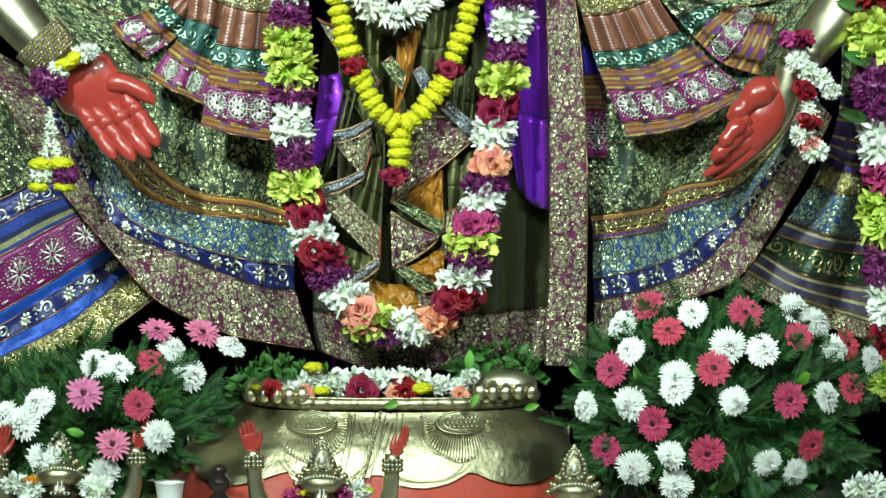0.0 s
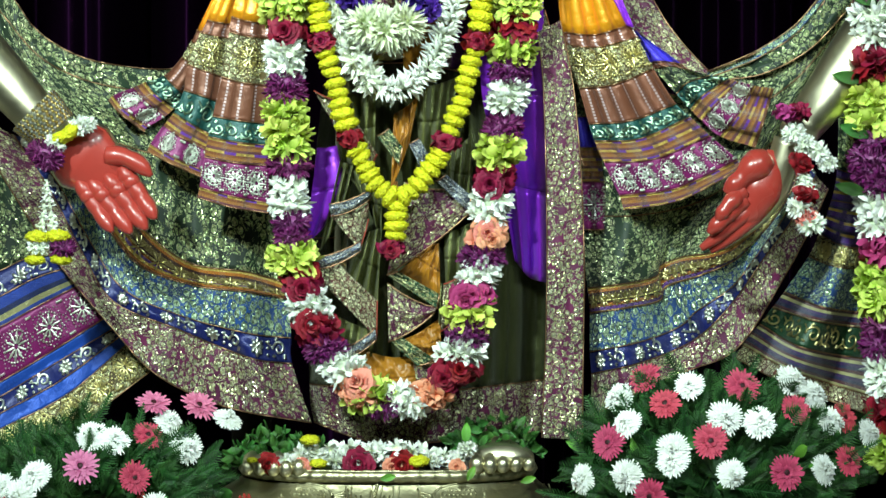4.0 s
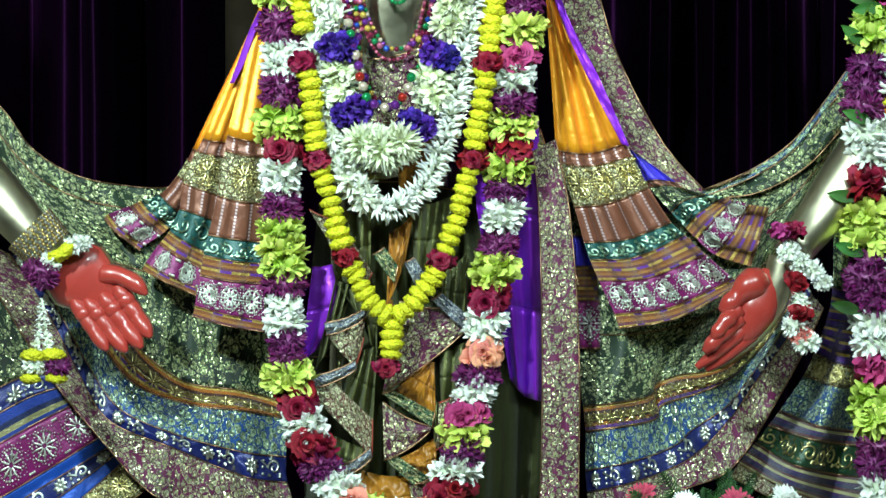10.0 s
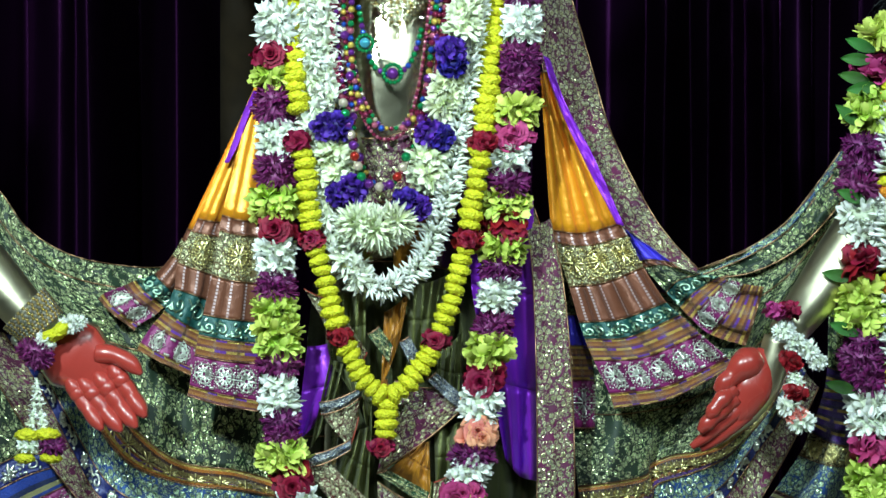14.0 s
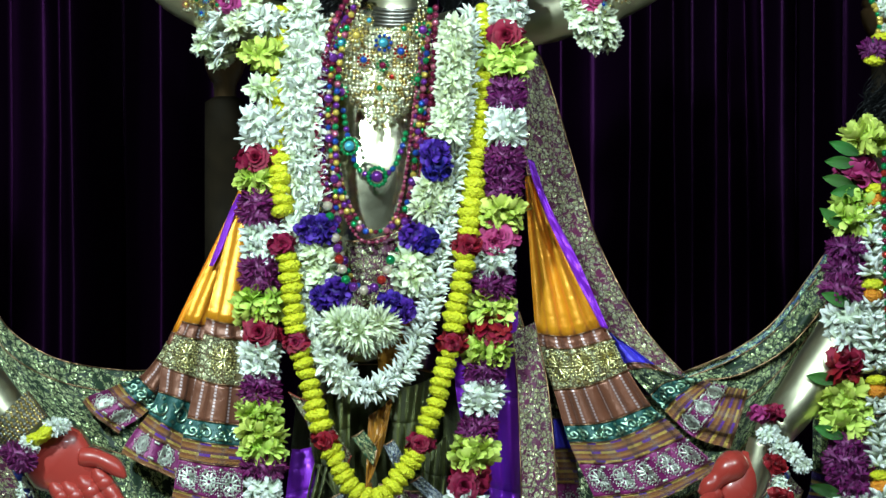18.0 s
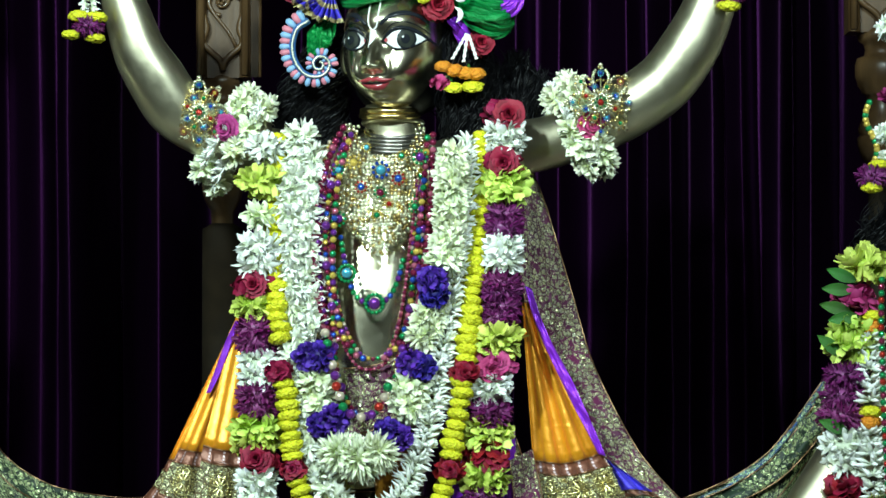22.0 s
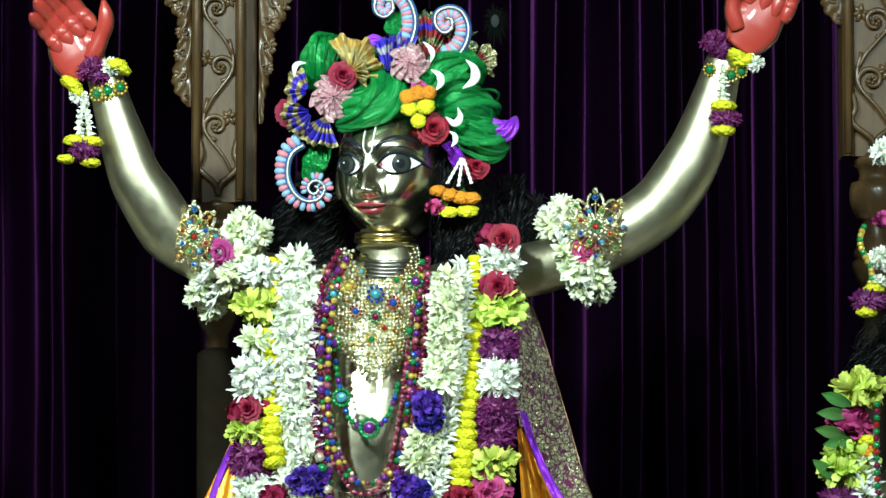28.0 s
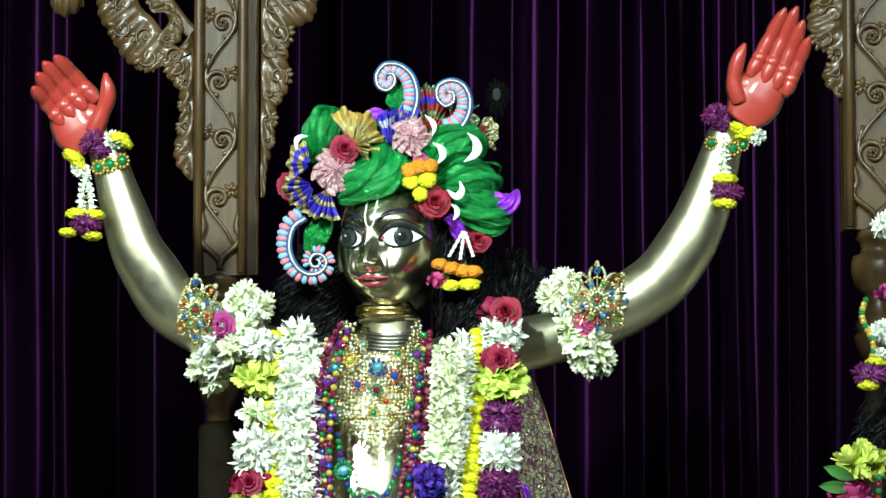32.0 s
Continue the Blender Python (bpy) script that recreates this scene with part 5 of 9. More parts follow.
def open_hand(b, y, palm, fingers, thumb, fr, curl):
    """Open hand, red within and brass behind: palm along (x, z, half width); each finger from its root to its tip; thumb along a line."""
    def lip(pts, rad, up=(0, 1, 0), flat=1.0, n=30, seg=18):
        b.add(loft(pts, rad, seg, n, flat, up=up), RED_PAINT)
        b.add(loft([q + Vector((0, 0.0085, 0)) for q in pts], [r * 1.07 for r in rad], seg, n, flat, up=up), BRASS)
    pl = [at(x, z, y) for x, z, w in palm]
    lip(pl, [w for x, z, w in palm] + [palm[-1][2] * 0.7], flat=0.36)
    for k, (r0, r1) in enumerate(fingers):
        r = fr * (0.90, 1.0, 1.04, 1.0)[k]
        q = [at(r0[0] + (r1[0] - r0[0]) * t, r0[1] + (r1[1] - r0[1]) * t, y - 0.006 - curl * (t * t if t > 0 else 0)) for t in (-0.40, 0.08, 0.40, 0.70, 0.90, 1.0)]
        lip(q, [r * c for c in (0.60, 0.95, 1.10, 1.04, 0.95, 1.05, 1.05, 0.92, 1.00, 1.00, 0.90, 0.70, 0.22)], n=34, seg=16)
        b.add(ball(at(r0[0], r0[1], y - 0.009), (r * 1.12, r * 0.95, r * 1.12), 16, 10), RED_PAINT)
    # mounds of the thumb and of the outer edge round a hollow
    (tx, tz), (hx, hz, hw) = thumb[1], palm[2]
    b.add(ball(at(hx + (tx - hx) * 0.60, hz + (tz - hz) * 0.60, y - 0.001), (fr * 1.60, fr * 1.0, fr * 1.80), 20, 12), RED_PAINT)
    ox, oz = fingers[0][0]
    b.add(ball(at(ox + (palm[1][0] - ox) * 0.52, oz + (palm[1][1] - oz) * 0.52, y + 0.001), (fr * 1.5, fr * 0.95, fr * 1.8), 20, 12), RED_PAINT)
    lip([at(x, z, y - 0.006 - 0.006 * k) for k, (x, z) in enumerate(thumb)], [fr * c for c in (1.15, 1.20, 1.10, 0.98, 1.04, 0.98, 0.76, 0.22)], n=26, seg=16)


HEAD = Vector(at(0.053, 2.344, -0.055))
YAW = radians(22)


def face_depth(a, b):
    """How far the head's front lies before its middle, at a across and b up."""
    A, B, C = 0.088, (0.125 if b > 0 else 0.102), 0.098
    tap = A * (1 - 0.42 * max(0.0, -b / B) ** 1.8)
    q = 1 - abs(a / tap) ** 2.3 - abs(b / B) ** (2.8 if b > 0 else 2.4)
    d = C * max(q, 0.0) ** 0.5
    g = lambda a0, b0, sa, sb: math.exp(-((a - a0) / sa) ** 2 - ((b - b0) / sb) ** 2)
    # nose: a ridge that widens to the tip, wings, and a sharp underside
    sg_ = lambda x: 1 / (1 + math.exp(max(-60.0, min(60.0, -x))))
    t = min(1.0, max(0.0, (0.036 - b) / 0.070))
    d += (0.005 + 0.027 * t ** 1.2) * math.exp(-(a / (0.0078 + 0.0048 * t * t)) ** 2) * sg_((b + 0.0380) / 0.0026) * sg_((0.046 - b) / 0.010)
    for q in (-1, 1):
        d += 0.014 * g(q * 0.0160, -0.0310, 0.0062, 0.0085) * sg_((b + 0.0395) / 0.0022)
        d -= 0.004 * g(q * 0.0075, -0.0400, 0.0040, 0.0025)
    d -= 0.0020 * g(0, -0.047, 0.005, 0.006)
    d += 0.0030 * g(0, 0.060, 0.060, 0.034) - 0.005 * g(0, 0.024, 0.030, 0.020)
    for q in (-1, 1):
        d -= 0.007 * g(q * 0.046, 0.018, 0.032, 0.022)
        d += 0.008 * g(q * 0.046, 0.017, 0.024, 0.016)
        d += 0.0035 * g(q * 0.044, 0.050, 0.030, 0.014)
        d += 0.012 * g(q * 0.044, -0.046, 0.024, 0.024)
        d -= 0.005 * g(q * 0.021, 0.010, 0.010, 0.018)
        d -= 0.0035 * g(q * 0.026, -0.030, 0.006, 0.013) + 0.003 * g(q * 0.022, 0.004, 0.010, 0.012)
    d += 0.0085 * g(0, -0.0545, 0.024, 0.0075) - 0.003 * g(0, -0.0600, 0.024, 0.0025) + 0.0085 * g(0, -0.0665, 0.019, 0.0075)
    d -= 0.004 * g(0, -0.0770, 0.02, 0.005)
    d += 0.011 * g(0, -0.0880, 0.021, 0.012)
    return d


def face_point(a, b, lift=0.0):
    d = face_depth(a, b) + lift
    c, s = math.cos(YAW), math.sin(YAW)
    return HEAD + Vector((a * c - d * s, -d * c - a * s, b))


def face_strip(line, widths, lift=0.0016, n=22):
    """A painted line on the face: centre line (a, b) with widths."""
    p = smoothline(line, n)
    w = np.interp(np.linspace(0, 1, n), np.linspace(0, 1, len(widths)), widths)
    v, f = [], []
    for i in range(n):
        t = p[min(i + 1, n - 1)] - p[max(i - 1, 0)]
        t = t / (np.linalg.norm(t) + 1e-9)
        s = np.array([-t[1], t[0]]) * w[i] / 2
        for k in (-1, -0.33, 0.33, 1):
            q = p[i] + s * k
            v.append(face_point(q[0], q[1], lift if abs(k) < 0.5 else lift * 0.3))
    for i in range(n - 1):
        for k in range(3):
            a = 4 * i + k
            f.append((a, a + 1, a + 5, a + 4))
    return v, f


def face_patch(c, rx, top, low, lift, n=18, m=8, full=False):
    """An almond patch on the face."""
    v, f = [], []
    for i in range(n + 1):
        u = -1 + 2 * i / n
        k = max(0.0, 1 - u * u) ** 0.5 if full else max(0.0, 1 - abs(u) ** 2.2)
        hi, lo = c[1] + top * k, c[1] - low * k
        for j in range(m + 1):
            b = lo + (hi - lo) * j / m
            a = c[0] + rx * u
            v.append(face_point(a, b + (0.0 if full else 0.002) * u * (1 if c[0] > 0 else -1), lift))
    for i in range(n):
        for j in range(m):
            a = i * (m + 1) + j
            f.append((a, a + 1, a + m + 2, a + m + 1))
    return v, f


def head_shell():
    v, f = [], []
    nu, nv = 132, 150
    A, B, C = 0.088, 0.125, 0.098
    c, s = math.cos(YAW), math.sin(YAW)
    for i in range(nv + 1):
        ph = math.pi * i / nv
        B, ex = (0.125, 2.8) if ph < math.pi / 2 else (0.102, 2.4)
        b = B * math.cos(ph)
        tap = A * (1 - 0.42 * max(0.0, -b / B) ** 1.8)
        ring = max(0.0, 1 - abs(b / B) ** ex)
        for j in range(nu):
            th = 2 * math.pi * j / nu
            a = tap * ring ** (1 / 2.3) * math.copysign(abs(math.sin(th)) ** 0.95, math.sin(th)) * 0.999
            if math.cos(th) > 0:
                d = face_depth(a, b)
            else:
                q = 1 - abs(a / tap) ** 2.3 - abs(b / B) ** ex
                d = -C * max(q, 0.0) ** 0.5
            v.append(HEAD + Vector((a * c - d * s, -d * c - a * s, b)))
    for i in range(nv):
        for j in range(nu):
            p, q = i * nu + j, i * nu + (j + 1) % nu
            f.append((p, q, q + nu, p + nu))
    return v, f


def main_figure():
    b = Build()
    b.add(head_shell(), BRASS_FACE)
    # eyes: middle and half width of each, with its iris
    for s, ea, rx, ia, ir in ((-1, -0.0415, 0.0275, -0.0445, 0.0190), (1, 0.0490, 0.0310, 0.0560, 0.0135)):
        e = (ea, 0.0170)
        b.add(face_patch(e, rx, 0.0185, 0.0165, 0.0018), WHITE_PAINT)
        b.add(face_patch((ea - s * rx * 0.90, e[1] - 0.001), rx * 0.13, 0.0035, 0.0035, 0.0030, 8, 4, True), PINK_PAINT)
        for f_, lift, m in ((1.0, 0.0034, BLACK_PAINT), (0.84, 0.0046, GREY_PAINT), (0.46, 0.0058, BLACK_PAINT)):
            b.add(face_patch((ia, e[1] + 0.0005), ir * f_, 0.0178 * f_, 0.0178 * f_, lift, 20, 8, True), m)
        # highlight of the eye, painted as a white dot on the iris
        b.add(face_patch((ia - 0.003, e[1] + 0.004), ir * 0.11, 0.0016, 0.0016, 0.0072, 6, 4, True), WHITE_PAINT)
        up = [(e[0] + s * rx * 1.06 * k, e[1] + 0.0198 * (1 - abs(k) ** 2.2) + 0.002 * k) for k in (-1.0, -0.8, -0.4, 0, 0.4, 0.8, 1.04, 1.2)]
        b.add(face_strip(up, [0.002, 0.0050, 0.0070, 0.0076, 0.0072, 0.006, 0.0035, 0.001], 0.0080, 34), BLACK_PAINT)
        lid = [(x, z + 0.0105) for x, z in up[:-1]]
        b.add(face_strip(lid, [0.001, 0.0016, 0.0018, 0.001], 0.002), BLACK_PAINT)
        lo = [(e[0] + s * rx * 1.03 * k, e[1] - 0.0170 * (1 - abs(k) ** 2.2) + 0.002 * k) for k in (-1.0, -0.8, -0.4, 0, 0.4, 0.8, 1.05)]
        b.add(face_strip(lo, [0.002, 0.003, 0.0032, 0.003, 0.0015], 0.0070, 30), BLACK_PAINT)
        br = [(s * 0.0135, 0.043), (s * 0.028, 0.056), (s * 0.048, 0.0635), (s * 0.068, 0.060), (s * 0.080, 0.047)]
        b.add(face_strip(br, [0.005, 0.0085, 0.0085, 0.006, 0.002], 0.0026, 30), BLACK_PAINT)
        b.add(face_strip([(s * 0.0090, 0.105), (s * 0.0092, 0.07), (s * 0.0085, 0.046), (s * 0.0045, 0.036), (0.0, 0.0335)], [0.0026] * 4, 0.0026), WHITE_PAINT)
    b.add(face_strip([(0.0005, 0.0335), (0, 0.026), (-0.002, 0.014), (-0.005, 0.003)], [0.010, 0.0135, 0.009, 0.001], 0.0022), WHITE_PAINT)
    b.add(face_strip([(-0.032, -0.0555), (-0.017, -0.0545), (-0.006, -0.0515), (0, -0.0535), (0.006, -0.0515), (0.017, -0.0545), (0.034, -0.0530)], [0.001, 0.006, 0.0075, 0.0065, 0.0075, 0.006, 0.001], 0.0024, 30), LIP)
    b.add(face_strip([(-0.027, -0.0590), (-0.012, -0.0645), (0, -0.0660), (0.012, -0.0645), (0.027, -0.0580)], [0.001, 0.0085, 0.0105, 0.0085, 0.001], 0.0026, 30), LIP)
    b.add(face_strip([(-0.034, -0.0545), (-0.014, -0.0595), (0, -0.0600), (0.014, -0.0595), (0.038, -0.0525)], [0.0006, 0.0010, 0.0012, 0.0010, 0.0010], 0.0040, 30), BLACK_PAINT)
    # ears
    for s in (-1, 1):
        c = HEAD + Vector((s * 0.086, 0.02, -0.006))
        b.add(ball(c, (0.010, 0.022, 0.034), 12, 10), BRASS)
    # neck and trunk
    nx, nz = 0.051, 2.219
    b.add(loft([at(nx - 0.004, nz + 0.075, -0.02), at(nx, nz + 0.02, -0.02), at(nx, nz - 0.03, -0.015), at(nx, nz - 0.07, -0.01)], [0.050, 0.047, 0.050, 0.075], 32, 20, 0.95), BRASS)
    for k in range(3):
        zz = nz + 0.045 - 0.022 * k
        ring = [at(nx + (0.051 + 0.001 * k) * math.cos(a), zz - 0.004 * math.cos(a - 1.57), -0.02) + Vector((0, 0.049 * math.sin(a), 0)) for a in np.linspace(0, 2 * math.pi, 30)]
        b.add(loft(ring, 0.004, 6, 30, up=(0, 0, 1)), BRASS)
    cx = 0.033
    b.add(loft([at(cx - 0.01, 1.20, 0.0), at(cx - 0.012, 1.52, 0.0), at(cx - 0.012, 1.66, 0.0), at(cx - 0.01, 1.80, -0.005), at(cx, 1.98, -0.012), at(cx, 2.08, -0.015), at(cx, 2.155, -0.01), at(cx + 0.006, 2.195, -0.005)],
               [0.135, 0.13, 0.128, 0.155, 0.190, 0.168, 0.120, 0.07], 48, 50, 0.68), BRASS_SMOOTH)
    b.add(loft([at(cx - 0.235, 2.165, 0.0), at(cx - 0.14, 2.145, -0.01), at(cx, 2.10, -0.01), at(cx + 0.14, 2.145, -0.01), at(cx + 0.245, 2.170, 0.0)], [0.052, 0.056, 0.05, 0.056, 0.052], 24, 30, 0.95), BRASS)
    # arms: shoulder, elbow, wrist
    for sh, el, wr, y in ([(-0.187, 2.185), (-0.239, 2.195), (-0.289, 2.214), (-0.334, 2.246), (-0.369, 2.299), (-0.397, 2.345), (-0.416, 2.399), (-0.438, 2.469), (-0.455, 2.531)], (0.050, 0.050, 0.050, 0.053, 0.052, 0.046, 0.041, 0.034, 0.031), None, 0), ([(0.276, 2.177), (0.331, 2.187), (0.406, 2.215), (0.466, 2.247), (0.527, 2.289), (0.567, 2.339), (0.600, 2.399), (0.624, 2.465), (0.653, 2.567)], (0.048, 0.047, 0.050, 0.054, 0.053, 0.052, 0.046, 0.038, 0.030), None, 0):
        pts = [at(x, z, yy) for (x, z), yy in zip(sh, (0.0, -0.03, -0.06, -0.085, -0.10, -0.11, -0.115, -0.12, -0.12))]
        b.add(loft(pts, list(el), 28, 46), BRASS)
    open_hand(b, -0.13, [(-0.482, 2.523, 0.026), (-0.492, 2.545, 0.040), (-0.510, 2.575, 0.044), (-0.516, 2.606, 0.041), (-0.522, 2.622, 0.036)],
              [((-0.545, 2.588), (-0.585, 2.636)), ((-0.529, 2.604), (-0.578, 2.661)), ((-0.512, 2.620), (-0.566, 2.681)), ((-0.492, 2.634), (-0.546, 2.692))],
              [(-0.478, 2.556), (-0.463, 2.590), (-0.452, 2.622), (-0.456, 2.662)], 0.0135, 0.050)
    open_hand(b, -0.13, [(0.674, 2.575, 0.026), (0.690, 2.598, 0.040), (0.712, 2.632, 0.046), (0.736, 2.662, 0.042), (0.746, 2.676, 0.036)],
              [((0.767, 2.652), (0.799, 2.727)), ((0.751, 2.668), (0.789, 2.757)), ((0.733, 2.682), (0.778, 2.782)), ((0.710, 2.690), (0.757, 2.779))],
              [(0.674, 2.610), (0.664, 2.644), (0.670, 2.682), (0.684, 2.716)], 0.0125, 0.030)
    # feet on the stand
    for (fx, fz), s in ((0.195, 0.844), 1), ((-0.210, 0.838), -1):
        c = at(fx, fz, -0.20)
        b.add(loft([c + Vector((-s * 0.01, 0.13, 0.030 if s > 0 else 0.012)), c + Vector((-s * 0.006, 0.08, 0.026 if s > 0 else 0.012)), c + Vector((0, 0.03, 0.020 if s > 0 else 0.012)), c + Vector((0, -0.01, 0.022))], [0.034, 0.042, 0.050, 0.050], 20, 16, 0.42 if s > 0 else 0.30, up=(0, 0, 1)), BRASS)
        for k in range(5):
            q = c + Vector((s * (-0.044 + 0.0225 * k), -0.018 + 0.006 * abs(k - 1), 0.012))
            r = (0.0135, 0.0115, 0.0110, 0.0105, 0.0100)[k]
            b.add(loft([q + Vector((-s * 0.006, 0.045, 0.014)), q + Vector((0, 0.015, 0.010)), q, q + Vector((0, -0.022, -0.002))], [r * 0.9, r, r * 0.92, r * 1.05], 14, 14), BRASS)
            b.add(ball(q + Vector((0, -0.024, 0.001)), (r * 1.06, r, r * 1.25), 14, 10), BRASS)
    ob = put("temple_statue", b.mesh("temple_statue"))
    tagged(ob, "polished brass temple statue with raised arms and red palms", "statue")


main_figure()


def half_turned_hand(b):
    """A hand seen from its edge: brass back, hollow red palm, fingers side by side, thumb bent over."""
    def limb(line, ys, rad, mat, flat=1.0):
        b.add(loft([at(x, z, q) for (x, z), q in zip(line, ys)], rad, 16, 24, flat), mat)
    limb([(0.704, 1.432), (0.692, 1.390), (0.680, 1.345), (0.652, 1.302), (0.616, 1.272), (0.584, 1.248)], [-0.24] * 6, [0.028, 0.028, 0.022, 0.018, 0.015, 0.010], BRASS)
    limb([(0.678, 1.410), (0.666, 1.378), (0.652, 1.342), (0.632, 1.310), (0.608, 1.286)], [-0.246, -0.252, -0.254, -0.252, -0.25], [0.014, 0.030, 0.037, 0.031, 0.020], RED_PAINT, 0.7)
    limb([(0.646, 1.300), (0.612, 1.270), (0.584, 1.248), (0.564, 1.235)], [-0.250, -0.252, -0.252, -0.25], [0.015, 0.013, 0.011, 0.006], RED_PAINT)
    limb([(0.632, 1.308), (0.598, 1.280), (0.568, 1.254), (0.547, 1.239)], [-0.256, -0.262, -0.262, -0.26], [0.016, 0.014, 0.012, 0.006], RED_PAINT)
    limb([(0.622, 1.326), (0.596, 1.302), (0.576, 1.282), (0.562, 1.266)], [-0.264, -0.276, -0.280, -0.278], [0.018, 0.014, 0.0165, 0.013, 0.0145, 0.007], RED_PAINT)
    limb([(0.618, 1.340), (0.600, 1.322), (0.586, 1.304), (0.578, 1.290)], [-0.268, -0.284, -0.288, -0.286], [0.017, 0.014, 0.016, 0.012, 0.0135, 0.007], RED_PAINT)
    limb([(0.664, 1.398), (0.638, 1.382), (0.618, 1.364), (0.604, 1.350), (0.593, 1.337)], [-0.255, -0.266, -0.270, -0.272, -0.27], [0.020, 0.029, 0.025, 0.016, 0.018, 0.010], RED_PAINT)


def side_figure(label, arm, rad, wrist, tip, y, size, thumb, roll, curl, body_x, tilt=0.0, tl=1.0, edge=0.40):
    """A neighbouring figure: plain trunk beyond the view, one arm and hand in it."""
    b = Build()
    pts = [at(x, z, yy) for (x, z), yy in zip(arm, np.linspace(-0.02, y, len(arm)))]
    b.add(loft(pts, rad, 26, 36), BRASS)
    if thumb > 0:
        half_turned_hand(b)
    else:
        open_hand(b, y - 0.012, [(-0.584, 1.430, 0.038), (-0.560, 1.412, 0.055), (-0.527, 1.385, 0.061), (-0.505, 1.361, 0.053), (-0.496, 1.351, 0.044)],
                  [((-0.540, 1.334), (-0.497, 1.269)), ((-0.515, 1.334), (-0.463, 1.266)), ((-0.488, 1.343), (-0.436, 1.273)), ((-0.464, 1.358), (-0.420, 1.292))],
                  [(-0.506, 1.404), (-0.478, 1.402), (-0.450, 1.389), (-0.427, 1.368)], 0.0150, 0.022)
    b.add(loft([at(body_x, 0.62, 0), at(body_x, 1.4, 0), at(body_x, 1.9, 0), at(body_x, 2.08, 0), at(body_x, 2.14, 0)], [0.16, 0.14, 0.17, 0.19, 0.07], 30, 30, 0.6), BRASS)
    b.add(ball(at(body_x, 2.31, -0.02), (0.085, 0.1, 0.12), 24, 16), BRASS)
    b.add(loft([at(body_x, 2.12, 0), at(body_x, 2.24, 0)], [0.05, 0.05], 20, 6), BRASS)
    tagged(put("temple_statue", b.mesh("temple_statue")), label, "statue")


side_figure("polished brass neighbouring statue with a lowered open red palm", [(-1.030, 2.030), (-0.950, 1.880), (-0.850, 1.740), (-0.760, 1.620), (-0.660, 1.510), (-0.605, 1.445)], [0.052, 0.052, 0.052, 0.056, 0.046, 0.034], (-0.588, 1.438), (-0.438, 1.265), -0.24, 0.245, -1, 0.15, 0.35, -1.05)
side_figure("polished brass neighbouring statue with a half-turned red palm", [(1.100, 2.030), (1.030, 1.890), (0.940, 1.740), (0.840, 1.610), (0.760, 1.500), (0.715, 1.440)], [0.052, 0.052, 0.054, 0.056, 0.046, 0.032], (0.705, 1.420), (0.550, 1.240), -0.24, 0.235, 1, 1.18, 0.25, 1.12, 0.0, 0.8, 0.55)

# ---------------------------------------------------------------- hair


def locks(name, label, roots, n, length, spread, seed, droop=1.0):
    rnd = random.Random(seed)
    b = Build()
    for k in range(n):
        if k % 3 == 0:
            (x, z), y, dx = rnd.choice(roots)
        p = at(x + rnd.uniform(-0.02, 0.02), z + rnd.uniform(-0.02, 0.02), y + rnd.uniform(-0.02, 0.03)) if k % 3 == 0 else stem.copy()
        ln = length * rnd.uniform(0.6, 1.1)
        ph, fr, am = rnd.uniform(0, 6.3), rnd.uniform(1.0, 2.6), rnd.uniform(0.005, 0.013)
        if k % 3:
            ph, fr, am = curl
            p += Vector((rnd.gauss(0, 0.006), rnd.gauss(0, 0.006), rnd.gauss(0, 0.006)))
        else:
            curl, stem = (ph, fr, am), p.copy()
        pts = []
        for i in range(18):
            t = i / 17
            pts.append(p + Vector((dx * spread * t ** 0.8 + am * math.sin(ph + fr * 6.28 * t), am * math.cos(ph + fr * 6.28 * t) - 0.02 * t, -ln * droop * t)))
        b.add(loft(pts, [0.0008, 0.0015, 0.0013, 0.0004], 3, 24, 0.7), HAIR)
    return tagged(put(name, b.mesh(name)), label, "hair")


HL = [((-0.049, 2.369), 0.0, -1.0), ((-0.064, 2.349), 0.02, -1.0), ((-0.039, 2.319), -0.01, -0.8), ((-0.079, 2.319), 0.03, -1.1), ((-0.099, 2.289), 0.04, -0.6), ((-0.049, 2.269), 0.0, -0.5)]
HR = [((0.147, 2.397), -0.05, 0.5), ((0.153, 2.369), -0.05, 0.5), ((0.147, 2.339), -0.05, 0.3), ((0.146, 2.389), 0.0, 1.0), ((0.161, 2.369), 0.02, 1.1), ((0.131, 2.339), -0.02, 0.8), ((0.191, 2.339), 0.03, 1.0), ((0.221, 2.309), 0.03, 0.6), ((0.146, 2.299), 0.0, 0.5), ((0.261, 2.279), 0.04, 0.3), ((0.270, 2.330), 0.04, 0.5), ((0.300, 2.300), 0.05, 0.3), ((0.170, 2.300), -0.08, 0.2), ((0.190, 2.270), -0.10, 0.2)]
WIG = locks("wig", "long wavy black hair falling behind the shoulders", HL + HR, 4200, 0.135, 0.06, 3)
locks("wig", "wavy black hair of the neighbouring statue", [((0.914, 2.062), -0.05, -0.3), ((0.944, 2.092), -0.03, -0.2), ((0.904, 2.037), -0.05, -0.3), ((0.974, 2.112), 0, 0)], 260, 0.10, 0.05, 9)
b = Build()
b.add(ball(HEAD + Vector((0.012, 0.035, 0.01)), (0.105, 0.085, 0.125), 28, 18), HAIR)
tagged(put("hair_cap", b.mesh("hair_cap"), WIG), "black hair close round the head")

# ---------------------------------------------------------------- flowers


